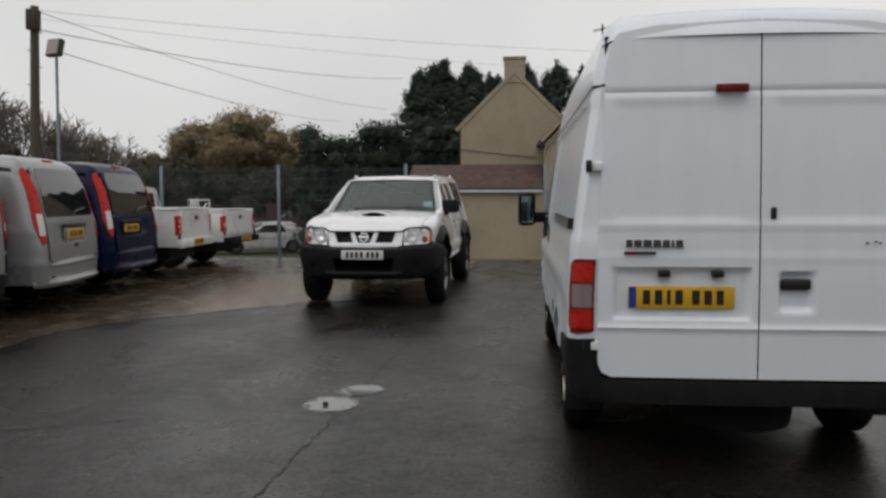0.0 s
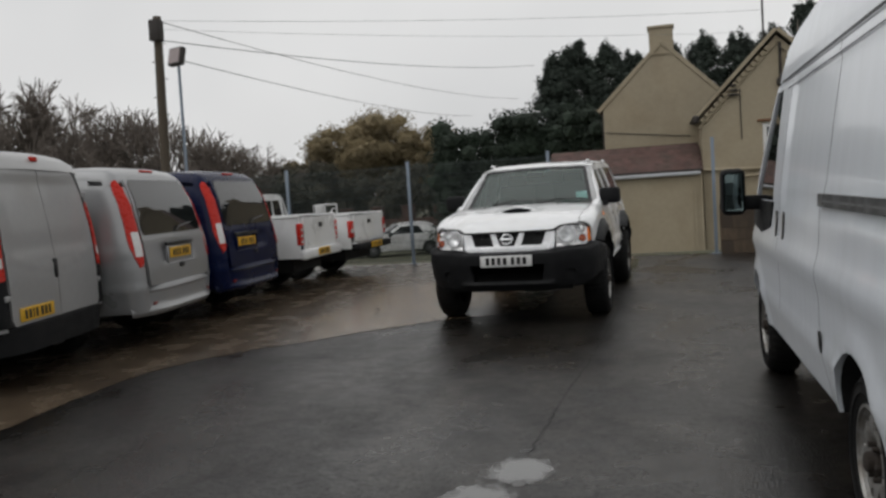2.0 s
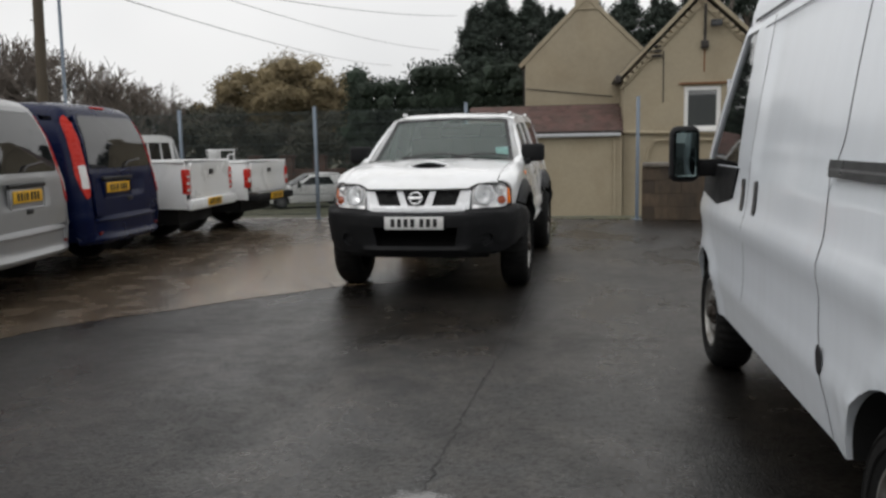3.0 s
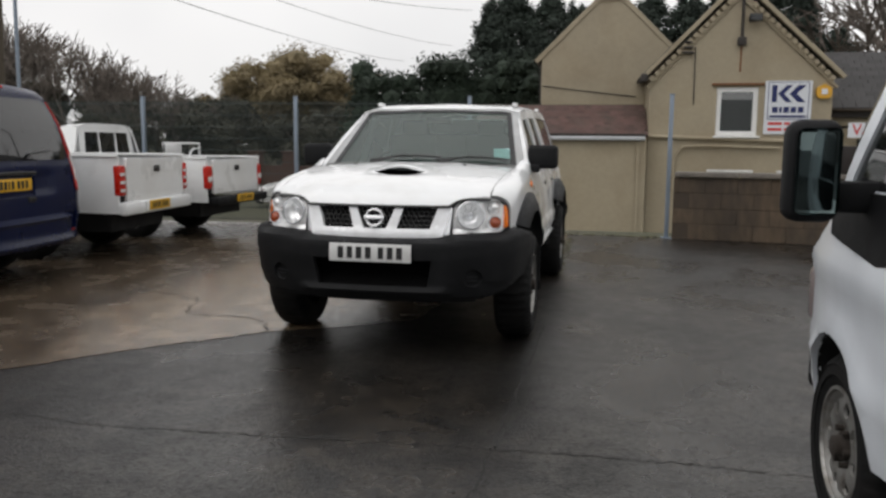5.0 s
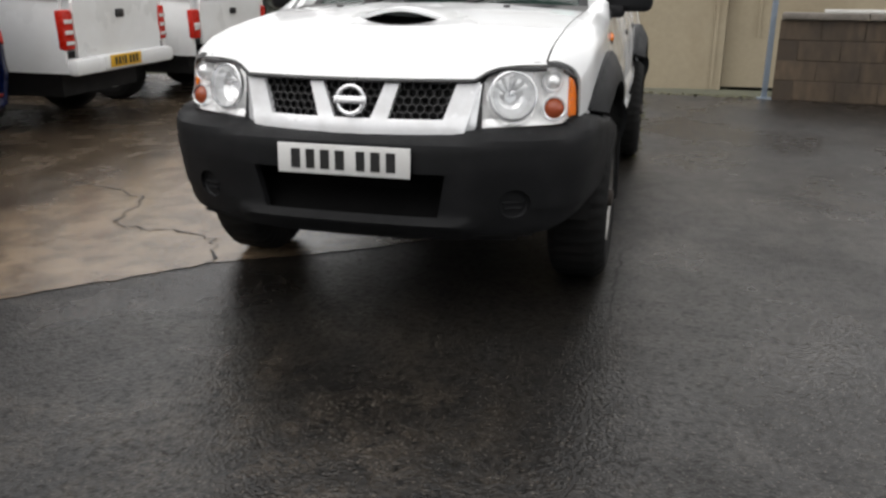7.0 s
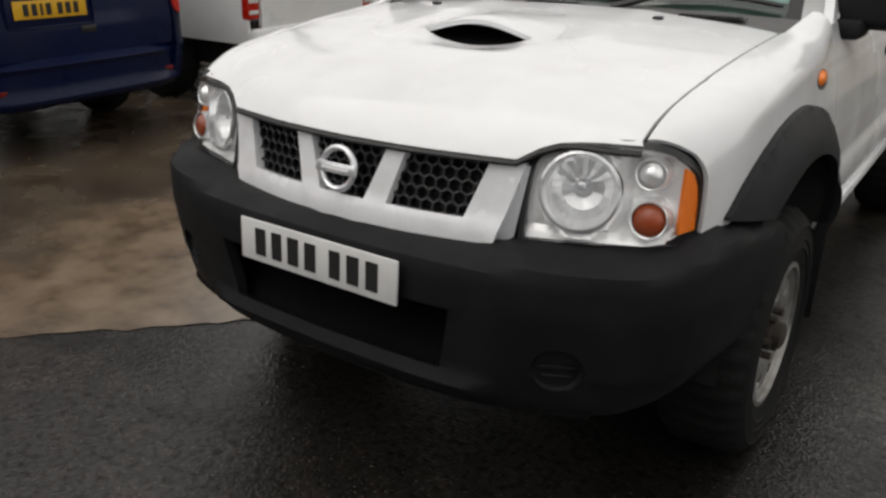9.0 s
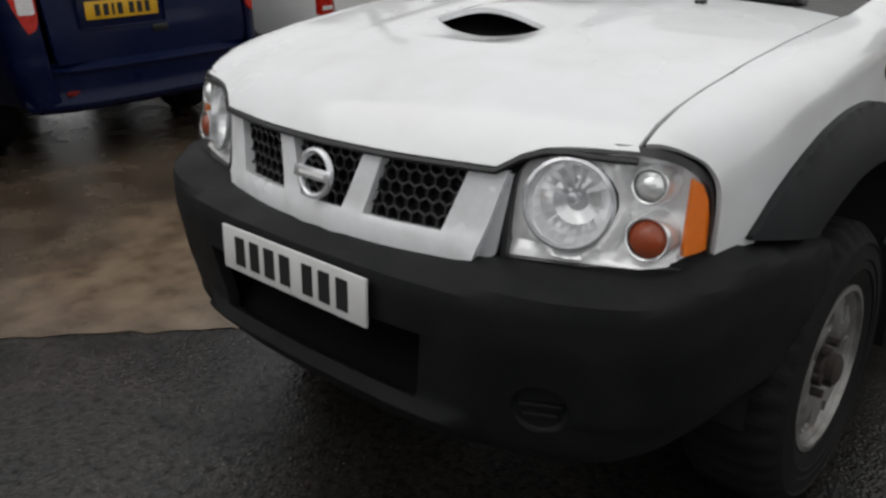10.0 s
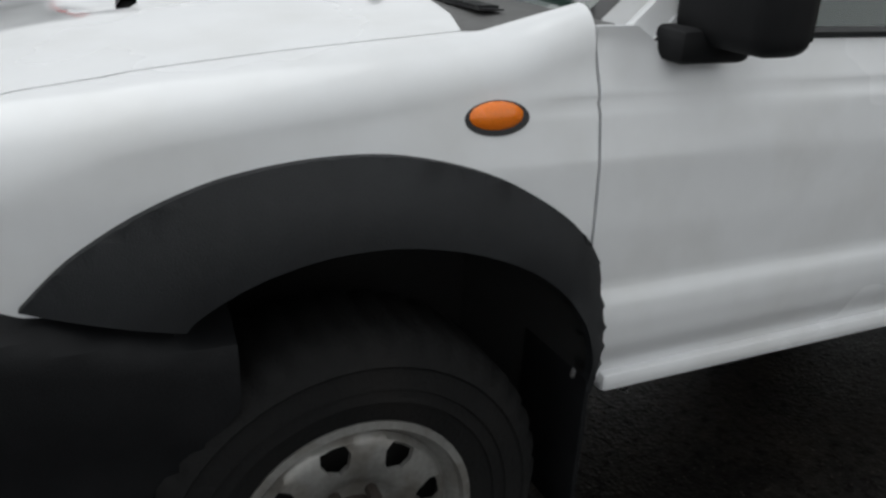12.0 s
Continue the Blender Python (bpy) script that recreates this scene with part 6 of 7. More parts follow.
def roof_fn(x, y):
    w = green_x(y, roof_z(y) - 0.045)
    t = min(1, abs(x) / 0.70)
    edge = interp(t, [0, 0.8, 0.93, 1.0], [0, 0.012, 0.028, 0.047])
    return math.copysign(w * t, x), y, roof_z(y) + 0.012 - edge


part("roof", panel([(-0.70, 2.02), (-0.35, 1.965), (0, 1.95), (0.35, 1.965), (0.70, 2.02), (0.70, 4.9), (-0.70, 4.9)], roof_fn, 0.1, 0.02, (0, 3, 1.2), steps=(0.07, 0.2)), WHITE, truck)
for s in (1, -1):
    for y in (2.35, 4.4):
        o = part("roof_bar_foot", box(0.04, 0.12, 0.03, bevel=0.01), WHITE, truck)
        o.location = (s * 0.60, y, roof_z(y) + 0.008)


def ws(u, v):
    """Windscreen surface: u across from -1 to 1, v up from 0 to 1."""
    hw = 0.735 - 0.130 * v
    x = u * hw
    y = 1.33 + 0.64 * v + 0.06 * u * u
    z = 1.175 + 0.455 * v - 0.02 * u * u
    return x, y, z


screen = part("windscreen", panel(rounded_rect(-0.985, 0.03, 0.985, 0.965, 0.05), lambda u, v: ws(u, v), 0.1, 0.006, (0, 2.5, 1.2)), GLASS, truck)
screen.visible_shadow = False
frame_holes = [[(-0.94, 0.06), (0.94, 0.06), (0.94, 0.935), (-0.94, 0.935)]]
part("screen_seal", panel(rounded_rect(-1.0, 0.0, 1.0, 0.99, 0.03), lambda u, v: (lambda q: (q[0], q[1] - 0.004, q[2] + 0.003))(ws(u, v)), 0.1, 0.0, (0, 2.5, 1.2), holes=frame_holes), TRIM_BLACK, screen)
for s in (1, -1):
    pil = bmesh.new()
    prev = None
    for k in range(9):
        v = k / 8
        a = Vector(ws(0.985, v))
        zz = a.z + 0.004
        b = Vector((green_x(max(1.42, a.y + 0.075), zz) + 0.004, a.y + 0.07, zz))
        a.y -= 0.006
        c = (a + b) / 2 + Vector((0.012, -0.012, 0.006))
        row = [pil.verts.new(p) for p in (a, c, b)]
        if prev:
            for i in range(2):
                pil.faces.new((prev[i], prev[i + 1], row[i + 1], row[i]))
        prev = row
    bmesh.ops.solidify(pil, geom=pil.faces[:], thickness=0.02)
    bmesh.ops.recalc_face_normals(pil, faces=pil.faces[:])
    part("a_pillar", pil if s > 0 else mirrored(pil), WHITE, truck)
# cowl panel below the windscreen
cowl_half = [(0, 1.266), (0.2, 1.259), (0.4, 1.234), (0.60, 1.196), (0.732, 1.160), (0.770, 1.37), (0.768, 1.43), (0.4, 1.37), (0, 1.36)]
cowl_line = cowl_half + [(-x, y) for x, y in reversed(cowl_half[1:-1])]
cowl = part("cowl", panel(cowl_line, lambda x, y: (x, y, bonnet_z(min(abs(x), 0.75), 1.2) - 0.010 + 0.10 * (y - 1.2)), 0.08, 0.02, (0, 1.4, 0.8)), mat("grey_cowl_plastic", (0.10, 0.10, 0.098), 0.6, vary=0.15, scale=8), truck)
for x0 in (0.40, -0.16):
    vents = box(0.21, 0.052, 0.003, (x0 + 0.095, 1.295 - 0.06 * (x0 / 0.7) ** 2, bonnet_z(x0 + 0.095, 1.2) + 0.0015))
    for k in range(14):
        add_bm(vents, box(0.006, 0.045, 0.008, (x0 + 0.014 * k, 1.295 - 0.06 * (x0 / 0.7) ** 2, bonnet_z(x0 + 0.095, 1.2) + 0.004)))
    part("vent_grille", vents, TRIM_BLACK, cowl)
for x0, x1, v0 in ((-0.42, 0.16, 0.07), (0.12, 0.68, 0.07)):
    pts = []
    for k in range(9):
        t = k / 8
        q = Vector(ws((x0 + (x1 - x0) * t) / 0.735, v0 + 0.07 * math.sin(t * 2.4)))
        pts.append(q + Vector((0, -0.022, 0.014)))
    blade = tube(pts, 0.009, 6)
    base = Vector((x0 + 0.02, 1.315, bonnet_z(abs(x0), 1.2) + 0.0))
    add_bm(blade, tube([base, base.lerp(pts[4], 0.5) + Vector((0, -0.01, 0.012)), pts[4] + Vector((0, -0.012, 0.008))], [0.014, 0.010, 0.006], 6))
    part("wiper", blade, TRIM_BLACK, truck)
stick = part("permit", box(0.14, 0.002, 0.125), PAPER, truck, "pale blue paper stuck inside the windscreen")
q = Vector(ws(0.86, 0.24))
stick.matrix_basis = pose(q.x, q.y + 0.012, q.z, -50, 0, 10)

# mirrors
mir = box(0.235, 0.125, 0.18, bevel=0.035, segments=3)
for v in mir.verts:
    v.co.y += 0.05 * (v.co.x / 0.11) ** 2 * (0.3 if v.co.y < 0 else 0)
bmesh.ops.translate(mir, vec=(0.912, 1.57, 1.25), verts=mir.verts[:])
arm = box(0.10, 0.16, 0.06, (0.845, 1.555, 1.162), bevel=0.018, segments=2)
gl = box(0.19, 0.006, 0.13, (0.912, 1.636, 1.25), bevel=0.002)
for s in (1, -1):
    m = part("door_mirror", mir.copy() if s > 0 else mirrored(mir), PLASTIC, truck, "black plastic door mirror")
    part("arm", arm.copy() if s > 0 else mirrored(arm), PLASTIC, m)
    part("mirror_glass", gl.copy() if s > 0 else mirrored(gl), MIRROR_GLASS, m)

# cabin, chassis and tail
part("dashboard", box(1.36, 0.42, 0.16, (0, 1.66, 1.10), bevel=0.05), CABIN, truck)
for x in (-0.36, 0.36):
    seat = box(0.48, 0.5, 0.14, (x, 2.3, 0.86), bevel=0.05)
    add_bm(seat, box(0.46, 0.14, 0.56, (x, 2.6, 1.15), bevel=0.05, turn=None))
    add_bm(seat, box(0.26, 0.10, 0.16, (x, 2.64, 1.48), bevel=0.04))
    part("seat", seat, CABIN, truck)
part("rear_seat", box(1.2, 0.16, 0.6, (0, 3.1, 1.15), bevel=0.05), CABIN, truck)
wheel_ring = lathe([(0.185, -0.012), (0.197, 0), (0.185, 0.012), (0.173, 0), (0.185, -0.012)], 24, "Y")
sw = part("steering_wheel", wheel_ring, TRIM_BLACK, truck)
sw.matrix_basis = pose(-0.36, 1.90, 1.12, -25, 0, 0)
part("rear_view_mirror", box(0.22, 0.03, 0.06, (0, 2.0, 1.54), bevel=0.01), TRIM_BLACK, truck)
part("cabin_floor", box(1.45, 3.3, 0.04, (0, 3.1, 0.68)), DARK, truck)
part("engine_bay", box(1.02, 1.0, 0.5, (0, 0.80, 0.68)), DARK, truck)
part("bulkhead", box(1.45, 0.05, 0.5, (0, 1.42, 0.88)), DARK, truck)
part("chassis", box(0.9, 4.4, 0.16, (0, 2.5, 0.48)), DARK, truck)
part("axle", tube([(-0.72, 0.915, 0.35), (0.72, 0.915, 0.35)], 0.05, 8), DARK, truck)
part("axle", tube([(-0.72, 3.72, 0.35), (0.72, 3.72, 0.35)], 0.06, 8), DARK, truck)
part("load_floor", box(1.5, 1.6, 0.05, (0, 4.05, 0.98)), DARK, truck)
tail = panel(rounded_rect(-0.80, 0.64, 0.80, 1.17, 0.04), lambda x, z: (x, 4.92 + 0.02 * z, z), 0.2, 0.02, (0, 3, 0.9))
part("tailgate", tail, WHITE, truck)
part("canopy_back", panel([(-0.79, 1.18), (0.79, 1.18), (0.63, 1.64), (-0.63, 1.64)], lambda x, z: (x, 4.955 - 0.18 * (z - 1.18), z), 0.2, 0.02, (0, 3, 1.3)), WHITE, truck)
part("rear_window", panel([(-0.68, 1.24), (0.68, 1.24), (0.58, 1.56), (-0.58, 1.56)], lambda x, z: (x, 4.962 - 0.18 * (z - 1.18), z), 0.2, 0.004, (0, 3, 1.3)), DARK_GLASS, truck)
part("rear_bumper", box(1.66, 0.16, 0.16, (0, 5.0, 0.54), bevel=0.03), PLASTIC, truck)
for s in (1, -1):
    part("tail_lamp", box(0.09, 0.05, 0.32, (s * 0.77, 4.93, 0.90), bevel=0.012), RED, truck)


# ---- vans ----
def arch_cut(yc, r, zc, z0, n=14):
    """Points over a wheel arch from front to rear, for an outline that runs along the bottom towards the rear."""
    out = []
    a0 = math.asin(max(-1, min(1, (z0 - zc) / r)))
    for k in range(n + 1):
        a = a0 + (math.pi - 2 * a0) * k / n
        out.append((yc + r * math.cos(a), zc + r * math.sin(a)))
    return out


class VanShape:
    """Side and rear surface of a van: rear at y = 0, front at +y, x across."""

    def __init__(self, L, zs, hws, roll, lean, nose_in=0.13):
        self.L, self.zs, self.hws, self.r, self.lean, self.nose_in = L, zs, hws, roll, lean, nose_in

    def hw(self, z):
        return interp(z, self.zs, self.hws)

    def shift(self, z):
        return interp(z, self.lean[0], self.lean[1])

    def side(self, y, z, off=0.0):
        """y is measured along the side; below roll it turns round the rear corner."""
        w, r = self.hw(z), self.r
        if y >= r:
            t = max(0, (y - (self.L - 1.0)) / 1.0)
            return w - self.nose_in * t * t + off, y + self.shift(z) * max(0, 1 - (y - r) / 0.7), z
        a = min(math.pi / 2, (r - y) / r)
        extra = max(0, (r - y) - r * math.pi / 2)
        return w - r + (r + off) * math.cos(a) - extra, r - (r + off) * math.sin(a) + self.shift(z), z

    def rear(self, x, z, off=0.0):
        return x, self.shift(z) - off - 0.012 * (1 - (x / self.hw(z)) ** 2), z


def strip_over(shape_, sil, r, crown, name, material, parent, label=""):
    """A skin across the top of a van along its outline, with rounded shoulders."""
    bm, prev = bmesh.new(), None
    pts = [Vector((0, y, z)) for y, z in sil]
    for i, p in enumerate(pts):
        d = (pts[min(i + 1, len(pts) - 1)] - pts[max(i - 1, 0)]).normalized()
        n = Vector((0, -d.z, d.y))
        q = p - n * r
        w = shape_.side(max(q.y, shape_.r), q.z)[0]
        half = []
        for k in range(5):
            a = math.pi / 2 * k / 4
            c = q + n * (r * math.sin(a))
            half.append(Vector((w - r + r * math.cos(a), c.y, c.z)))
        for j in range(1, 6):
            x = (w - r) * (1 - j / 5)
            c = p + n * (crown * (1 - (x / (w - r)) ** 2))
            half.append(Vector((x, c.y, c.z)))
        row = [bm.verts.new(v) for v in half] + [bm.verts.new((-v.x, v.y, v.z)) for v in reversed(half[:-1])]
        if prev:
            for k in range(len(row) - 1):
                bm.faces.new((prev[k], prev[k + 1], row[k + 1], row[k]))
        prev = row
    bmesh.ops.recalc_face_normals(bm, faces=bm.faces[:])
    up = sum(f.normal.z + abs(f.normal.y) * 0 for f in bm.faces)
    if up < 0:
        bmesh.ops.reverse_faces(bm, faces=bm.faces[:])
    return part(name, bm, material, parent, label)


def inset(sil, r):
    out = []
    pts = [Vector(p) for p in sil]
    for i, p in enumerate(pts):
        d = (pts[min(i + 1, len(pts) - 1)] - pts[max(i - 1, 0)]).normalized()
        q = p - Vector((-d.y, d.x)) * r
        out.append((q.x, q.y))
    return out


def van_base(v, S, spec):
    """Skin, underside, glazing, bumpers and wheels that all vans share."""
    sil_roof, sil_screen, sil_nose, r = spec["roof"], spec["screen"], spec["nose"], spec["shoulder"]
    paint, z0 = spec["paint"], spec["sill"]
    strip_over(S, sil_roof, r, 0.03, "roof", spec.get("roof_paint", paint), v)
    strip_over(S, sil_screen, r * 0.7, 0.06, "windscreen", DARK_GLASS, v)
    strip_over(S, sil_nose, r, 0.04, "bonnet", paint, v)
    top = inset(sil_roof, r) + inset(sil_screen, r * 0.7)[1:] + inset(sil_nose, r)[1:]
    lip = spec["arch"]
    front_end = [(top[-1][0], z0 + 0.02)]
    wrap = S.r - S.r * math.pi / 2 - spec.get("wrap", 0.0)
    line = [(wrap, z0 + spec["tail_up"]), (wrap, top[0][1])] + [(y, z + 0.04 * max(0, 1 - y / 1.2)) for y, z in top if y > S.r] + front_end
    line += [p for p in arch_cut(spec["axles"][1], lip, spec["hub"], z0)] + [p for p in arch_cut(spec["axles"][0], lip, spec["hub"], z0)] + [(S.r + 0.15, z0 + spec["tail_up"])]
    holes = [spec["door_glass"]]
    relief = spec.get("relief", lambda y, z: 0.0)
    for s in (1, -1):
        bm = panel(line, lambda y, z: S.side(y, z, relief(y, z)), 0.1, 0.03, (0, S.L / 2, 1), steps=(0.08, 0.045), holes=holes)
        o = part("side_panel", bm if s > 0 else mirrored(bm), spec.get("side_paint", paint), v)
        gm = panel(spec["door_glass"], lambda y, z: S.side(y, z, -0.012), 0.15, 0.0, (0, S.L / 2, 1))
        part("door_window", gm if s > 0 else mirrored(gm), DARK_GLASS, o)
        for line_pts in spec["gaps"]:
            g = bmesh.new()
            P = [Vector(S.side(y, z, relief(y, z) + 0.001)) for y, z in line_pts]
            Q = [Vector(S.side(y + 0.008, z, relief(y, z) + 0.001)) for y, z in line_pts]
            a = [g.verts.new(p) for p in P]
            b = [g.verts.new(q) for q in Q]
            for k in range(len(a) - 1):
                g.faces.new((a[k], a[k + 1], b[k + 1], b[k]))
            part("door_gap", g if s > 0 else mirrored(g), DARK, o)
        for y in spec["axles"]:
            ring = bmesh.new()
            arc = arch_cut(y, lip - 0.005, spec["hub"], z0, 18)
            A = [ring.verts.new((S.side(py, pz)[0] - 0.005, py, pz)) for py, pz in arc]
            B = [ring.verts.new((0.45, py, pz)) for py, pz in arc]
            for k in range(len(arc) - 1):
                ring.faces.new((A[k], A[k + 1], B[k + 1], B[k]))
            part("wheel_well", ring if s > 0 else mirrored(ring), DARK, v)
            w = wheel(v, (s * (S.hw(0.6) - 0.135), y, spec["hub"]), spec["hub"], 0.20, spec["rim"], spec["rim_style"], s)
    part("underside", box(S.hw(0.6) * 1.25, S.L - 0.5, 0.12, (0, S.L / 2, z0 + 0.08)), DARK, v)
    part("bulkhead", box(S.hw(1.0) * 1.7, 0.04, spec["height"] - z0 - 0.35, (0, S.L * 0.58, (spec["height"] + z0) / 2 - 0.05)), DARK, v)
    part("front_bumper", panel(rounded_rect(-S.hw(0.6) + 0.12, z0 - 0.08, S.hw(0.6) - 0.12, sil_nose[-1][1] + 0.03, 0.05), lambda x, z: (x, S.L - 0.02 - 0.22 * (x / 0.9) ** 2, z), 0.12, 0.05, (0, 0, 0.6)), PLASTIC, v)
    for s in (1, -1):
        part("headlamp", box(0.26, 0.12, 0.24, (s * (S.hw(0.9) - 0.24), S.L - 0.20, sil_nose[-1][1] + 0.14), bevel=0.03), CLEAR_LENS, v)
        mb = box(0.165, 0.13, 0.32 if spec["height"] > 2.1 else 0.24, bevel=0.045, segments=3)
        mo = part("door_mirror", mb, PLASTIC, v, "black door mirror on an arm")
        mo.location = (s * (S.hw(1.2) + 0.16 + spec.get("mirror_out", 0)), spec["mirror"][0], spec["mirror"][1])
        g = part("mirror_glass", box(0.13, 0.006, 0.265 if spec["height"] > 2.1 else 0.19, (0, -0.067, 0), bevel=0.02), MIRROR_GLASS, mo)
        ab = box(0.20 + spec.get("mirror_out", 0), 0.06, 0.10, (-s * 0.12, 0.0, -0.08), bevel=0.02)
        part("arm", ab, PLASTIC, mo)


def rear_lamp(v, S, s, pts, split, name="tail_lamp", label="", proud=0.012, base=None):
    """A lamp wrapped round a rear corner: outline in (along side, height); split gives heights of its coloured bands."""
    bm = panel(pts, lambda y, z: S.side(y, z, proud), 0.04, 0.02, (0, 2, 1))
    lamp_ = part(name, bm if s > 0 else mirrored(bm), base or RED_BRIGHT, v, label)
    for y0, y1, z0, z1, m in split:
        b = panel(rounded_rect(y0, z0, y1, z1, 0.012), lambda y, z: S.side(y, z, proud + 0.003), 0.04, 0.003, (0, 2, 1))
        part("lens", b if s > 0 else mirrored(b), m, lamp_)
    return lamp_


def emboss(boxes, depth):
    """Relief that is depth within rounded boxes and fades over a soft edge."""
    def f(x, z):
        total = 0.0
        for x0, x1, z0, z1, d, e in boxes:
            t = min(x - x0, x1 - x, z - z0, z1 - z) / e
            total += d * max(0.0, min(1.0, t))
        return total * depth
    return f


# --- white high-roof panel van in the foreground ---
TS = VanShape(4.85, [0.35, 0.42, 0.55, 0.75, 1.0, 1.3, 1.6, 1.95, 2.12, 2.3], [0.87, 0.897, 0.917, 0.927, 0.924, 0.907, 0.867, 0.812, 0.782, 0.732], 0.09, ([0.3, 1.0, 1.6, 2.3], [0.0, 0.0, 0.02, 0.06]), 0.20)


def transit_relief(y, z):
    ledge = -0.012 if 1.255 < z < 1.91 and y < 2.75 else 0.0
    belt = 0.020 * math.exp(-((z - 0.96) / 0.07) ** 2) + 0.012 * math.exp(-((z - 0.62) / 0.05) ** 2)
    arch = 0.0
    for a in (0.99, 3.93):
        d = math.hypot(y - a, z - 0.34)
        arch = max(arch, 0.018 * max(0, 1 - abs(d - 0.42) / 0.07))
    gutter = -0.014 * math.exp(-((z - 1.985) / 0.012) ** 2)
    return ledge + (belt if y > 0.2 else 0) + arch + (gutter if y > 0.05 else 0)


big_van = thing("panel_van", pose(3.055, -5.64, 0, 0, 0, 0.2) @ Matrix.Scale(0.965, 4), "white high-roof panel van streaked with grime, rear doors shut", "van")
van_base(big_van, TS, dict(roof=[(0.05, 2.21), (0.075, 2.285), (0.14, 2.335), (0.4, 2.36), (1.5, 2.37), (2.6, 2.355), (3.05, 2.31), (3.30, 2.23)], screen=[(3.30, 2.23), (3.62, 1.88), (3.92, 1.50), (4.12, 1.20)],
                           nose=[(4.12, 1.20), (4.4, 1.10), (4.65, 0.98), (4.80, 0.80), (4.85, 0.62)], shoulder=0.10, paint=VAN_WHITE, roof_paint=VAN_WHITE, sill=0.41, tail_up=0.26, arch=0.40, hub=0.335, axles=(0.99, 3.93), rim=0.205,
                           rim_style="steel", height=2.3, wrap=0.075, mirror=(3.70, 1.31), mirror_out=0.02,
                           door_glass=[(3.10, 1.25), (3.17, 1.93), (3.42, 1.93), (3.92, 1.25)],
                           gaps=[[(1.64 - 0.10 * max(0, (0.75 - z) / 0.3) - 0.05 * max(0, min(1, (z - 1.28) / 0.1)), z) for z in np.linspace(0.42, 1.97, 40)], [(2.82, z) for z in np.linspace(0.62, 1.95, 16)]], relief=transit_relief))
# rear doors with pressed panels
door_press = emboss([(0.06, 0.71, 1.30, 1.905, -0.5, 0.03), (0.04, 0.71, 0.81, 1.075, -3.0, 0.02)], 0.011)
door_press_r = emboss([(0.06, 0.71, 1.30, 1.905, -0.5, 0.03), (0.09, 0.26, 0.86, 1.055, -3.0, 0.018)], 0.011)


def door_rear_fn(sign_, press):
    def f(x, z):
        crease = 0.007 * math.exp(-((z - 1.285) / 0.012) ** 2) + 0.006 * math.exp(-((z - 1.125) / 0.01) ** 2) + 0.010 * math.exp(-((z - 0.775) / 0.012) ** 2) - 0.008 * math.exp(-((z - 1.945) / 0.008) ** 2)
        return TS.rear(sign_ * x, z, 0.004 + crease + press(x, z))
    return f


for s, press in ((-1, door_press), (1, door_press_r)):
    edge = [(0.004, 0.522), (0.715, 0.522), (0.762, 0.542), (0.782, 0.59), (0.784, 1.2), (0.770, 1.6), (0.752, 2.0), (0.728, 2.18), (0.69, 2.24), (0.5, 2.275), (0.004, 2.295)]
    d = part("rear_door", panel(edge, door_rear_fn(s, press), 0.04, 0.025, (0, 2, 1.2), steps=(0.018, 0.018)), VAN_WHITE, big_van)
    for z in (1.58, 0.68):
        h = box(0.045, 0.03, 0.05, bevel=0.008)
        hb = part("hinge", h, SILVER_TRIM, d)
        hb.location = (s * (0.800 if z < 1 else 0.786), -0.004 + TS.shift(z), z)
        k = part("hinge_cap", box(0.03, 0.03, 0.062, bevel=0.006), TRIM_BLACK, hb)
        k.location = (s * 0.045, 0.006, 0)
    part("door_seal", panel([(0.0, 0.56), (0.006, 0.56), (0.006, 2.23), (0.0, 2.23)], lambda x, z: TS.rear(s * x, z, -0.004), 0.2, 0.0), DARK, d)
    rear_lamp(big_van, TS, s, [(-0.085, 0.752), (0.03, 0.735), (0.046, 0.79), (0.040, 1.09), (0.015, 1.115), (-0.085, 1.115)],
              [(-0.075, 0.022, 0.872, 0.99, CLEAR_LENS), (-0.075, 0.03, 0.765, 0.862, RED_BRIGHT), (-0.075, 0.025, 1.00, 1.10, RED_BRIGHT)], label="tall red tail lamp with a clear band", base=RED)
    corner = panel([(-0.13, 0.41), (0.50, 0.42), (0.55, 0.56), (0.48, 0.665), (0.1, 0.70), (-0.088, 0.715), (-0.092, 0.565), (-0.115, 0.520), (-0.18, 0.505), (-0.18, 0.41)], lambda y, z: TS.side(y, z, 0.018), 0.05, 0.03, (0, 2, 1))
    part("corner_bumper", corner if s > 0 else mirrored(corner), PLASTIC, big_van)
# dark sheet behind the doors in place of the shade inside the body
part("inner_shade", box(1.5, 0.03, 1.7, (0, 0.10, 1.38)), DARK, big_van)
part("rear_bumper", panel(rounded_rect(-0.84, 0.395, 0.84, 0.512, 0.03), lambda x, z: (x, -0.050 + 0.05 * (x / 0.84) ** 4 + 0.3 * max(0, z - 0.49), z), 0.06, 0.10, (0, 2, 0.6)), PLASTIC, big_van)
part("floor_pan", box(1.30, 3.9, 0.10, (0, 2.2, 0.40), bevel=0.02), DARK, big_van)
part("rear_axle", tube([(-0.72, 0.99, 0.335), (0.72, 0.99, 0.335)], 0.055, 10), DARK, big_van)
spare = lathe([(0.10, -0.09), (0.31, -0.10), (0.325, 0.0), (0.31, 0.10), (0.10, 0.09)], 28, "Z")
bmesh.ops.translate(spare, vec=(0, 0.48, 0.30), verts=spare.verts[:])
part("spare_wheel", spare, RUBBER, big_van)
for s in (1, -1):
    part("mud_flap", box(0.22, 0.012, 0.30, (s * 0.79, 0.60, 0.34), bevel=0.004), DARK, big_van)
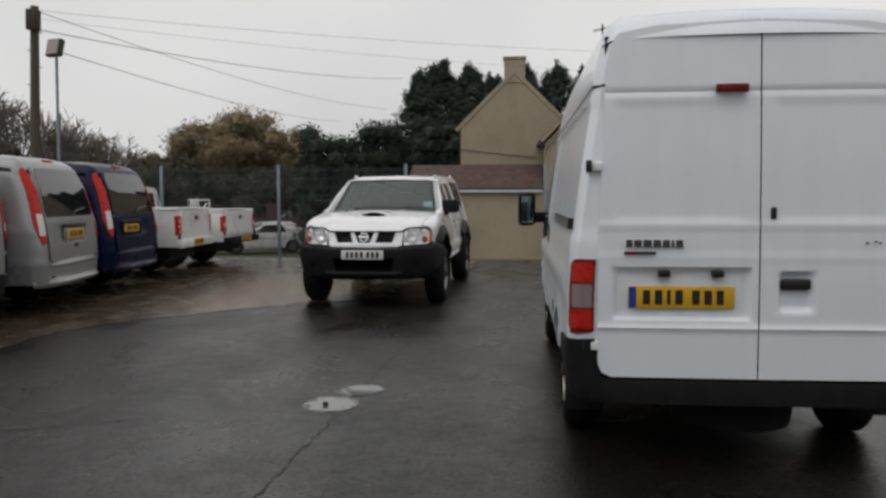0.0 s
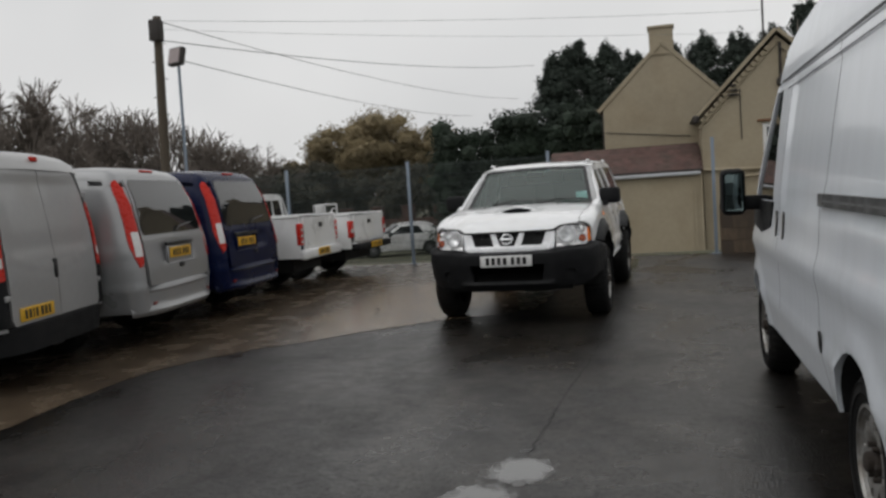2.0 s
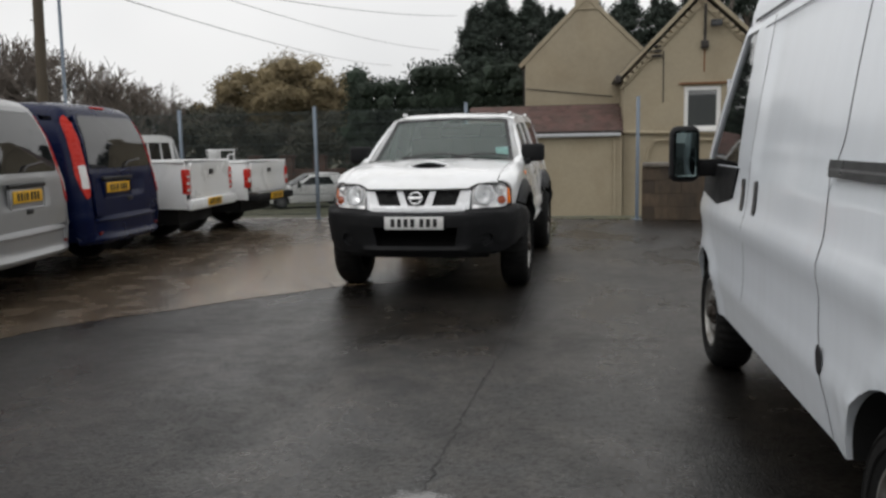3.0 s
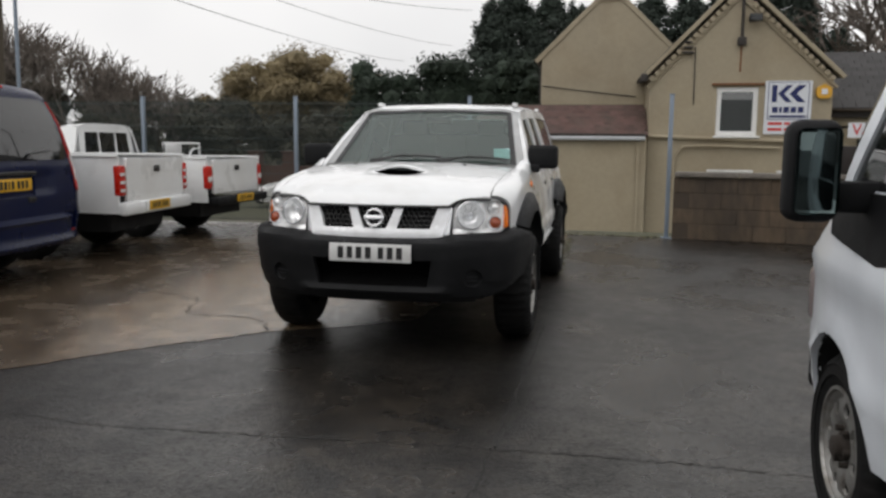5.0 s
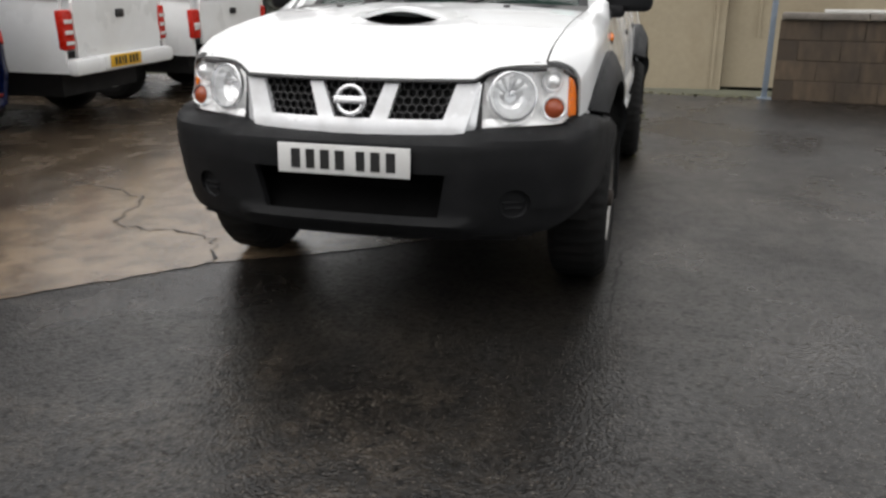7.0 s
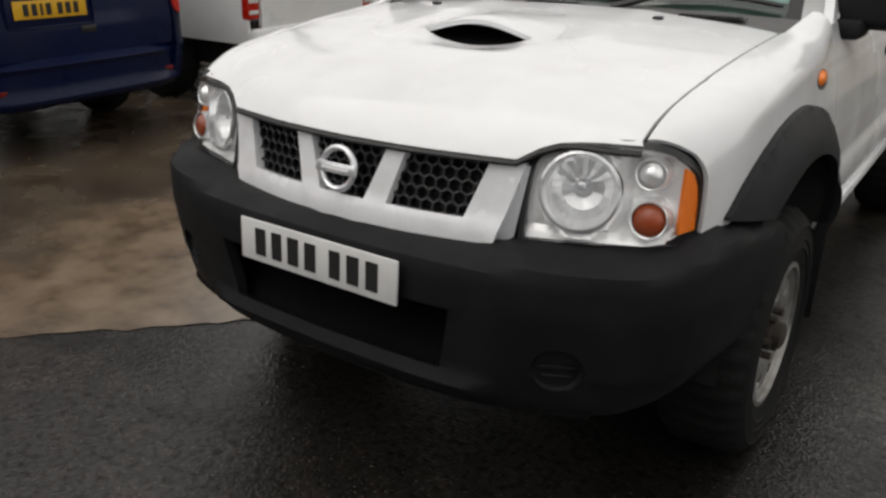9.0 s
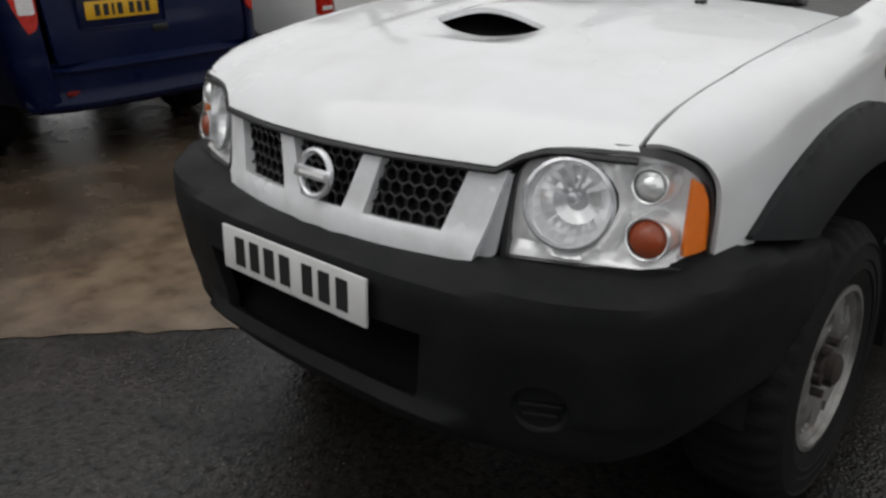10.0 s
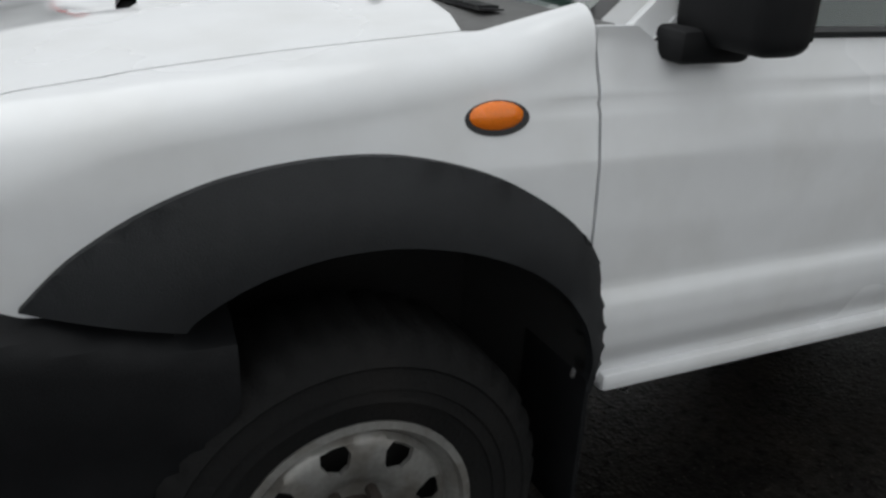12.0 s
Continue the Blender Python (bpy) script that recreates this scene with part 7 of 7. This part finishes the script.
number_plate(big_van, (-0.375, 0.0, 0.926), PLATE_Y, blue=True)
for x in (-0.46, -0.20):
    pl = part("plate_lamp", box(0.06, 0.04, 0.035, bevel=0.008), TRIM_BLACK, big_van)
    pl.location = (x, -0.005, 1.045)
bl = part("brake_lamp", box(0.155, 0.03, 0.04, bevel=0.006), RED, big_van, "dark red high brake lamp")
bl.location = (-0.145, 0.0, 1.955)
lk = part("door_lock", box(0.028, 0.02, 0.06, bevel=0.009), TRIM_BLACK, big_van)
lk.location = (0.062, -0.008, 1.345)
hd = part("door_handle", box(0.14, 0.035, 0.055, bevel=0.012), TRIM_BLACK, big_van)
hd.location = (0.175, 0.0, 0.995)
bar_parts("name_bar", [0.03, 0.036, 0.04, 0.036, 0.034, 0.012, 0.034], 0.036, 0.004, 0.009, CABIN, big_van, (-0.51, -0.022, 1.195), "dark grey raised bar")
o = part("name_bar", box(0.155, 0.003, 0.016), CABIN, big_van)
o.matrix_basis = pose(-0.58, -0.021, 1.148)
o = part("name_bar", box(0.06, 0.004, 0.016), RED, big_van)
o.matrix_basis = pose(-0.625, -0.0215, 1.148)
for k, x in enumerate((0.50, 0.54, 0.56, 0.60)):
    o = part("paint_chip", box(0.014, 0.002, 0.008), INK, big_van)
    o.matrix_basis = pose(x, -0.0165, 1.20 + 0.006 * (k % 2))
for s in (1, -1):
    rail = panel([(0.16, 1.262), (1.62, 1.262), (1.62, 1.318), (0.16, 1.318)], lambda y, z: TS.side(y, z, 0.016), 0.1, 0.03, (0, 2, 1))
    o = part("door_rail", rail if s > 0 else mirrored(rail), TRIM_BLACK, big_van, "black sliding-door rail")
    groove = panel([(0.16, 1.284), (1.62, 1.284), (1.62, 1.292), (0.16, 1.292)], lambda y, z: TS.side(y, z, 0.0175), 0.1, 0.0, (0, 2, 1))
    part("groove", groove if s > 0 else mirrored(groove), TRIM_STEEL, o)
    for z, w, y0, y1 in ((1.976, 0.017, -0.10, 3.28), (1.912, 0.007, 0.34, 3.0)):
        gut = panel([(y0, z), (y1, z), (y1, z + w), (y0, z + w)], lambda y, zz: TS.side(y, zz, 0.001 if z > 1.95 else transit_relief(y, zz) + 0.0015), 0.1, 0.0, (0, 2, 1))
        part("gutter_seam", gut if s > 0 else mirrored(gut), CABIN, big_van)
    for y in (2.66, 2.92):
        hbm = panel(rounded_rect(y - 0.03, 1.045, y + 0.03, 1.20, 0.02), lambda yy, z: TS.side(yy, z, transit_relief(yy, z) + 0.006), 0.05, 0.02, (0, 2, 1))
        part("door_handle", hbm if s > 0 else mirrored(hbm), TRIM_BLACK, big_van)
    trim = panel([(3.06, 1.245), (3.16, 1.09), (3.55, 1.03), (4.05, 1.08), (4.06, 1.17), (3.93, 1.245)], lambda y, z: TS.side(y, z, 0.010), 0.06, 0.02, (0, 2, 1))
    part("window_trim", trim if s > 0 else mirrored(trim), PLASTIC, big_van)
    cap = panel(ellipse(1.60, 0.665, 0.03, 0.05), lambda y, z: TS.side(y, z, 0.015), 0.05, 0.004, (0, 2, 1))
    part("jack_cap", cap if s > 0 else mirrored(cap), TRIM_BLACK, big_van)


# --- parked vans and pickups along the yard ---
def parked(x, y, turn):
    return pose(x, y, 0, 0, 0, turn)


def small_van(m, paint, label, group, window, plate_x=0.0):
    """Mid-size van with a lifting tailgate and tall corner lamps."""
    S = VanShape(4.75, [0.3, 0.42, 0.6, 0.85, 1.1, 1.4, 1.65, 1.9], [0.86, 0.90, 0.935, 0.945, 0.935, 0.89, 0.83, 0.74], 0.16, ([0.3, 0.8, 1.05, 1.5, 1.9], [0.0, 0.0, 0.03, 0.13, 0.30]))
    v = thing("panel_van", m, label, "van", group)
    relief = lambda y, z: 0.010 * math.exp(-((z - 0.98) / 0.02) ** 2) + 0.012 * math.exp(-((z - 0.62) / 0.04) ** 2)
    van_base(v, S, dict(roof=[(0.24, 1.70), (0.27, 1.78), (0.36, 1.84), (0.7, 1.875), (1.8, 1.89), (2.9, 1.86), (3.15, 1.82)], screen=[(3.15, 1.82), (3.5, 1.55), (3.8, 1.30), (4.0, 1.15)],
                        nose=[(4.0, 1.15), (4.3, 1.05), (4.55, 0.92), (4.70, 0.75), (4.75, 0.6)], shoulder=0.12, paint=paint, sill=0.36, tail_up=0.02, arch=0.37, hub=0.325, axles=(0.98, 4.0), rim=0.2, rim_style="multi", height=1.88,
                        mirror=(3.5, 1.18), door_glass=[(2.9, 1.12), (2.95, 1.62), (3.15, 1.63), (3.75, 1.12)], gaps=[[(1.75, z) for z in np.linspace(0.4, 1.6, 10)], [(2.82, z) for z in np.linspace(0.4, 1.6, 10)]], relief=relief))
    press = emboss([(-0.40, 0.40, 0.84, 1.06, -2.0, 0.035)], 0.010)
    gate_line = [(-0.72, 0.64), (0.72, 0.64), (0.74, 0.72), (0.75, 1.1), (0.71, 1.50), (0.66, 1.74), (0.5, 1.78), (-0.5, 1.78), (-0.66, 1.74), (-0.71, 1.50), (-0.75, 1.1), (-0.74, 0.72)]
    gate = part("tailgate", panel(gate_line, lambda x, z: S.rear(x, z, 0.012 + press(x, z) + 0.008 * math.exp(-((z - 1.10) / 0.02) ** 2)), 0.05, 0.03, (0, 2, 1), steps=(0.06, 0.035)), paint, v)
    wl = [(-0.68, 1.16), (0.68, 1.16), (0.715, 1.22), (0.64, 1.68), (0.58, 1.735), (-0.58, 1.735), (-0.64, 1.68), (-0.715, 1.22)]
    part("rear_window", panel(wl, lambda x, z: S.rear(x, z, 0.020), 0.1, 0.008, (0, 2, 1)), window, gate)
    part("rear_wiper", tube([S.rear(0.02, 1.17, 0.04), S.rear(0.1, 1.22, 0.045), S.rear(0.42, 1.25, 0.04)], 0.010, 6), TRIM_BLACK, gate)
    part("handle", box(0.12, 0.03, 0.05, (0.02, -0.02, 0.80), bevel=0.012), TRIM_BLACK, gate)
    bl = part("brake_lamp", box(0.26, 0.05, 0.025, bevel=0.006), RED_BRIGHT, v)
    bl.location = (0, 0.30, 1.835)
    bump = panel(rounded_rect(-0.90, 0.34, 0.90, 0.645, 0.05), lambda x, z: (x, 0.22 * (abs(x) / 0.90) ** 5 + interp(z, [0.34, 0.375, 0.40, 0.43, 0.47, 0.58, 0.605, 0.645], [-0.05, -0.095, -0.10, -0.075, -0.062, -0.062, -0.085, -0.015]), z), 0.07, 0.12, (0, 2, 0.6), steps=(0.06, 0.018))
    bo = part("rear_bumper", bump, paint, v)
    part("bumper_strip", panel(rounded_rect(-0.80, 0.60, 0.80, 0.625, 0.01), lambda x, z: (x, -0.088 + 1.6 * (z - 0.60) + 0.22 * (abs(x) / 0.90) ** 5, z), 0.1, 0.02, (0, 2, 0.6)), paint, bo)
    for s in (1, -1):
        pts = spline([(-0.02, 0.84), (-0.08, 0.90), (-0.085, 1.15), (-0.06, 1.45), (0.0, 1.70), (0.05, 1.72), (0.075, 1.64), (0.055, 1.3), (0.05, 1.05), (-0.02, 0.84)], 4)[:-1]
        rear_lamp(v, S, s, pts, [(-0.075, 0.012, 0.95, 1.20, PALE_LENS), (-0.060, 0.045, 1.22, 1.47, RED_BRIGHT), (-0.03, 0.05, 1.49, 1.66, RED_BRIGHT)], label="tall curved red tail lamp", base=RED_BRIGHT)
        part("reflector", box(0.10, 0.012, 0.03, (s * 0.66, -0.02, 0.46), bevel=0.004), RED, v)
    part("plate_backing", box(0.62, 0.012, 0.19, (plate_x, -0.014, 0.925), bevel=0.02), paint, gate)
    part("plate_lamp_strip", box(0.66, 0.035, 0.04, (plate_x, -0.022, 1.045), bevel=0.01), TRIM_BLACK, gate)
    number_plate(v, (plate_x, -0.028, 0.945), PLATE_Y)
    # dark sheet standing in for shade behind the tailgate
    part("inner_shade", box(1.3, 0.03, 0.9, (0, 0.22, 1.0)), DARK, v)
    part("roof_frame", box(1.48, 1.1, 0.20, (0, 0.86, 1.68), bevel=0.02), paint, v)
    return v


small_van(parked(-3.62, -0.07, 99.5), SILVER, "silver panel van with dark rear window and tall red lamps", "parked vans", DARK_GLASS)
small_van(parked(-3.77, 1.88, 94.5), BLUE, "dark blue panel van with tinted rear window and red lamps", "parked vans", DARK_GLASS, -0.24)


def twin_door_van(m, paint, label, group):
    S = VanShape(4.78, [0.3, 0.42, 0.6, 0.9, 1.2, 1.5, 1.75, 1.98], [0.86, 0.91, 0.945, 0.95, 0.93, 0.89, 0.83, 0.74], 0.14, ([0.3, 0.9, 1.3, 1.98], [0.0, 0.0, 0.03, 0.14]))
    v = thing("panel_van", m, label, "van", group)
    relief = lambda y, z: 0.012 * math.exp(-((z - 1.02) / 0.03) ** 2) - 0.006 * (1 if 1.1 < z < 1.6 and 0.5 < y < 1.6 else 0)
    van_base(v, S, dict(roof=[(0.10, 1.80), (0.13, 1.88), (0.22, 1.94), (0.6, 1.97), (1.8, 1.985), (2.7, 1.96), (3.0, 1.92)], screen=[(3.0, 1.92), (3.4, 1.62), (3.75, 1.34), (3.95, 1.18)],
                        nose=[(3.95, 1.18), (4.3, 1.06), (4.6, 0.9), (4.74, 0.74), (4.78, 0.6)], shoulder=0.12, paint=paint, sill=0.38, tail_up=0.14, arch=0.38, hub=0.325, axles=(0.95, 4.05), rim=0.2, rim_style="plain", height=1.98,
                        mirror=(3.45, 1.25), door_glass=[(2.75, 1.15), (2.8, 1.68), (3.0, 1.70), (3.6, 1.15)], gaps=[[(1.62, z) for z in np.linspace(0.42, 1.75, 10)], [(2.68, z) for z in np.linspace(0.42, 1.75, 10)]], relief=relief))
    press = emboss([(-0.2, 0.64, 1.10, 1.74, -1.0, 0.03)], 0.010)
    for s in (-1, 1):
        line = [(0.004, 0.55), (0.70, 0.55), (0.735, 0.60), (0.735, 1.2), (0.70, 1.6), (0.64, 1.78), (0.55, 1.83), (0.004, 1.86)]
        d = part("rear_door", panel(line, lambda x, z: S.rear(s * x, z, 0.008 + press(x, z) + 0.008 * math.exp(-((z - 0.98 - 0.12 * (x / 0.7) ** 2) / 0.012) ** 2)), 0.05, 0.03, (0, 2, 1), steps=(0.05, 0.035)), paint, v)
        if s > 0:
            part("handle", box(0.05, 0.03, 0.17, (-0.03, -0.02, 0.96), bevel=0.014), TRIM_BLACK, d)
        post = panel([(-0.135, 0.55), (0.10, 0.55), (0.12, 0.8), (0.10, 1.85), (0.0, 1.86), (-0.12, 1.82)], lambda y, z: S.side(y, z, 0.004), 0.06, 0.02, (0, 2, 1))
        part("corner_pillar", post if s > 0 else mirrored(post), PLASTIC, v, "black corner pillar beside the rear door")
        pts = [(-0.115, 0.93), (0.02, 0.90), (0.06, 1.0), (0.03, 1.50), (-0.06, 1.53), (-0.10, 1.45)]
        rear_lamp(v, S, s, pts, [(-0.09, 0.015, 1.02, 1.10, PALE_LENS), (-0.075, 0.02, 1.40, 1.47, RED_BRIGHT)], label="slim red tail lamp on a black pillar")
        for z in (1.60, 0.78):
            hb = part("hinge", box(0.07, 0.03, 0.05, (s * 0.77, 0.0 + S.shift(z), z), bevel=0.008), GREY_SILVER, d)
    bl = part("brake_lamp", box(0.10, 0.03, 0.045, bevel=0.01), RED_BRIGHT, v)
    bl.location = (0, 0.105, 1.905)
    part("rear_bumper", panel(rounded_rect(-0.92, 0.33, 0.92, 0.54, 0.04), lambda x, z: (x, -0.07 + 0.22 * (abs(x) / 0.92) ** 5, z), 0.08, 0.14, (0, 2, 0.6)), PLASTIC, v)
    number_plate(v, (-0.38, -0.02, 0.63), PLATE_Y)
    # shade behind the twin doors, made as a dark sheet
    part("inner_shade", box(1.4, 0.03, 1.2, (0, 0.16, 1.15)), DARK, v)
    return v


twin_door_van(parked(-3.58, -1.97, 103.7), GREY_SILVER, "pale grey twin-door panel van with black corner pillars", "parked vans")


def small_pickup(m, label, group, double_lamp, cab_y, rack, tail_black, bed_cut=0.0):
    """Parked pickup seen from its tailgate: rear at y = 0."""
    v = thing("pickup_truck", m, label, "pickup truck", group)
    W, H, Z0 = 0.88, 1.17, 0.56
    side_x = lambda y, z: W * (1 - 0.02 * max(0, (0.3 - y) / 0.3)) - 0.05 * ((z - 0.85) / 0.5) ** 2
    bed_line = [(0.02, Z0 - 0.02), (0.02, H), (2.0, H), (2.0, Z0)] + arch_cut(1.15, 0.40, 0.36, Z0)
    for s in (1, -1):
        bm = panel(bed_line, lambda y, z: (side_x(y, z) + 0.012 * max(0, 1 - abs(math.hypot(y - 1.15, z - 0.36) - 0.43) / 0.06), y, z), 0.08, 0.04, (0, 1, 0.9))
        part("bed_side", bm if s > 0 else mirrored(bm), PICKUP_WHITE, v)
        rail = box(0.06, 1.96, 0.035, (W - 0.04, 1.0, H + 0.01), bevel=0.012)
        part("bed_rail", rail if s > 0 else mirrored(rail), PICKUP_WHITE, v)
        lamp_z = (0.74, 1.08) if double_lamp else (0.74, 1.07)
        lp = box(0.15, 0.08, lamp_z[1] - lamp_z[0], (s * (W - 0.085), 0.03, sum(lamp_z) / 2), bevel=0.025)
        lo_ = part("tail_lamp", lp, RED_BRIGHT, v, "red and clear tail lamp")
        bands = ((0.80, 0.035), (0.89, 0.035), (0.98, 0.035)) if double_lamp else ((0.88, 0.08),)
        for z, hh in bands:
            part("lens", box(0.11, 0.01, hh, (s * (W - 0.08), -0.014, z), bevel=0.004), PALE_LENS, lo_)
        cab_line = [(2.06, Z0), (2.06, 1.16), (2.10, 1.60), (2.2, 1.66), (2.2 + cab_y * 0.75, 1.67), (2.5 + cab_y, 1.58), (2.95 + cab_y, 1.16), (4.15 + cab_y * 0.6, 1.08), (4.35 + cab_y * 0.6, 0.95), (4.4 + cab_y * 0.6, Z0)] + arch_cut(3.75 + cab_y * 0.55, 0.40, 0.36, Z0)
        cx = lambda y, z: interp(z, [0.5, 0.8, 1.15, 1.67], [W - 0.05, W - 0.01, W - 0.04, W - 0.22])
        wn = [(2.32, 1.18), (2.34, 1.58), (2.4 + cab_y * 0.8, 1.58), (2.75 + cab_y, 1.18)]
        bm = panel(cab_line, lambda y, z: (cx(y, z), y, z), 0.12, 0.04, (0, 3, 1), holes=[wn])
        co = part("cab_side", bm if s > 0 else mirrored(bm), PICKUP_WHITE, v)
        gb = panel(wn, lambda y, z: (cx(y, z) - 0.012, y, z), 0.2, 0.0, (0, 3, 1))
        part("side_window", gb if s > 0 else mirrored(gb), DARK_GLASS, co)
        for y in (1.15, 3.75 + cab_y * 0.55):
            wheel(v, (s * (W - 0.13), y, 0.352), 0.352, 0.225, 0.197, "steel", s)
            well = bmesh.new()
            arc = arch_cut(y, 0.40, 0.36, Z0 - 0.05)
            A = [well.verts.new((W - 0.03, a, b)) for a, b in arc]
            B = [well.verts.new((0.5, a, b)) for a, b in arc]
            for k in range(len(arc) - 1):
                well.faces.new((A[k], A[k + 1], B[k + 1], B[k]))
            part("wheel_well", well if s > 0 else mirrored(well), DARK, v)
        part("door_mirror", box(0.2, 0.1, 0.18, (s * (W + 0.08), 2.7 + cab_y, 1.2), bevel=0.03), PLASTIC, v)
    gate = part("tailgate", panel(rounded_rect(-W + 0.165, 0.665, W - 0.165, H - 0.01, 0.03), lambda x, z: (x, -0.012 + 0.006 * math.cos(z * 20), z), 0.1, 0.03, (0, 1, 0.9)), PICKUP_WHITE, v)
    part("handle", box(0.13, 0.025, 0.075, (0, -0.02, 1.03), bevel=0.012), TRIM_BLACK, gate)
    part("name_bar", box(0.16, 0.004, 0.03, (-0.52, -0.02, 0.72)), LAMP_BODY, gate)
    if tail_black:
        part("rear_bumper", box(1.62, 0.16, 0.13, (0, -0.06, 0.56), bevel=0.03), PLASTIC, v)
        number_plate(v, (0, -0.15, 0.58), PLATE_Y)
    else:
        part("rear_bumper", box(1.70, 0.12, 0.15, (0, -0.02, 0.595), bevel=0.04), PICKUP_WHITE, v)
        part("bumper_insert", box(0.7, 0.03, 0.12, (-0.08, -0.075, 0.60), bevel=0.01), PICKUP_WHITE, v)
        number_plate(v, (-0.10, -0.095, 0.61), PLATE_Y)
    back = [(-W + 0.20, 1.10), (W - 0.20, 1.10), (W - 0.24, 1.60), (0.45, 1.665), (-0.45, 1.665), (-W + 0.24, 1.60)]
    panes = [[(-0.56, 1.22), (-0.22, 1.22), (-0.22, 1.55), (-0.52, 1.55)], [(-0.19, 1.22), (0.19, 1.22), (0.19, 1.55), (-0.19, 1.55)], [(0.22, 1.22), (0.56, 1.22), (0.52, 1.55), (0.22, 1.55)]]
    bo = part("cab_back", panel(back, lambda x, z: (x, 2.05 + 0.10 * max(0, z - 1.16) + 0.05 * (x / W) ** 4, z), 0.12, 0.04, (0, 3, 1.2), holes=panes), PICKUP_WHITE, v)
    part("rear_window", panel(rounded_rect(-0.6, 1.19, 0.6, 1.58, 0.03), lambda x, z: (x, 2.065 + 0.10 * max(0, z - 1.16), z), 0.3, 0.0, (0, 3, 1.2)), DARK_GLASS, bo)
    roof_l = [(-0.64, 2.10), (0.64, 2.10), (0.62, 2.5 + cab_y), (-0.62, 2.5 + cab_y)]
    part("roof", panel(roof_l, lambda x, y: (x, y, 1.685 - 0.05 * (x / 0.66) ** 4 - 0.09 * max(0, (y - 2.2 - cab_y * 0.75) / 0.3) ** 1.5), 0.1, 0.03, (0, 3, 1)), PICKUP_WHITE, v)
    part("windscreen", panel([(-0.6, 0), (0.6, 0), (0.7, 1), (-0.7, 1)], lambda x, t: (x, 2.52 + cab_y + 0.43 * t, 1.575 - 0.41 * t), 0.3, 0.01, (0, 2, 1)), DARK_GLASS, v)
    part("bonnet", panel([(-0.72, 2.95 + cab_y), (0.72, 2.95 + cab_y), (0.7, 4.36 + cab_y * 0.6), (-0.7, 4.36 + cab_y * 0.6)], lambda x, y: (x, y, 1.17 - 0.05 * (x / 0.72) ** 2 - 0.08 * max(0, (y - 2.95 - cab_y) / 1.2) ** 2), 0.15, 0.03, (0, 3, 0.8)), PICKUP_WHITE, v)
    part("front_panel", box(1.6, 0.1, 0.5, (0, 4.33 + cab_y * 0.6, 0.78), bevel=0.04), PICKUP_WHITE, v)
    part("bed_floor", box(1.6, 1.95, 0.05, (0, 1.0, 0.70)), DARK, v)
    part("bed_head", box(1.55, 0.05, 0.5, (0, 1.98, 0.92)), PICKUP_WHITE, v)
    part("underside", box(1.24, 3.9, 0.24, (0, 2.2, 0.43)), DARK, v)
    if rack:
        rk = tube([(-0.52, 0.85, H - 0.2), (-0.52, 0.85, 1.39), (0.52, 0.85, 1.39), (0.52, 0.85, H - 0.2)], 0.018, 8)
        add_bm(rk, tube(spline([(0.52, 0.85, 1.30), (0.30, 0.85, 1.29), (0.12, 0.85, H - 0.1)], 5), 0.013, 6))
        part("load_rack", rk, PICKUP_WHITE, v, "white tubular load rack")
        part("rack_board", box(0.44, 0.02, 0.13, (-0.28, 0.83, 1.31), bevel=0.004), PICKUP_WHITE, v)
    if bed_cut:
        for ch in [c for c in v.children_recursive if not c.parent.name.startswith("wheel") and not c.name.startswith("wheel.") and c.name != "wheel"]:
            for q in ch.data.vertices:
                q.co.y -= bed_cut * max(0.0, min(1.0, (q.co.y - 1.56) / 0.4))
        for ch in v.children:
            if (ch.name == "wheel" or ch.name.startswith("wheel.")) and ch.location.y > 2:
                ch.location.y -= bed_cut
    return v


small_pickup(parked(-3.83, 4.20, 94), "white single-cab pickup truck with a plain tailgate", "parked pickups", True, 0.25, False, False, 0.3)
small_pickup(parked(-3.80, 6.36, 89) @ Matrix.Diagonal((1, 1, 0.955, 1)), "white pickup truck with a load rack and black rear bumper", "parked pickups", False, 0.0, True, True)


# car parked far beyond the fence
def small_car(m, paint, label):
    S = VanShape(4.0, [0.2, 0.4, 0.7, 0.9, 1.1, 1.42], [0.78, 0.82, 0.84, 0.83, 0.76, 0.6], 0.15, ([0.2, 0.7, 1.42], [0.0, 0.0, 0.35]), 0.15)
    v = thing("hatchback_car", m, label, "car")
    van_base(v, S, dict(roof=[(0.05, 0.95), (0.3, 1.25), (0.6, 1.38), (1.2, 1.43), (2.0, 1.38)], screen=[(2.0, 1.38), (2.4, 1.18), (2.8, 0.96)], nose=[(2.8, 0.96), (3.4, 0.88), (3.8, 0.74), (3.98, 0.52)], shoulder=0.07, paint=paint, sill=0.24, tail_up=0.1,
                        arch=0.33, hub=0.29, axles=(0.65, 3.2), rim=0.19, rim_style="plain", height=1.42, mirror=(2.45, 0.98), door_glass=[(0.9, 0.95), (1.1, 1.28), (1.9, 1.28), (2.4, 0.95)], gaps=[[(1.6, z) for z in (0.3, 0.6, 0.9)]]))
    part("tailgate", panel(rounded_rect(-0.66, 0.35, 0.66, 0.92, 0.05), lambda x, z: S.rear(x, z, 0.01), 0.15, 0.03, (0, 2, 0.6)), paint, v)
    return v


small_car(pose(-8.3, 27.2, height(0, 26.5) + 0.02, 0, 0, 122), PICKUP_WHITE, "pale silver hatchback car parked beyond the fence")
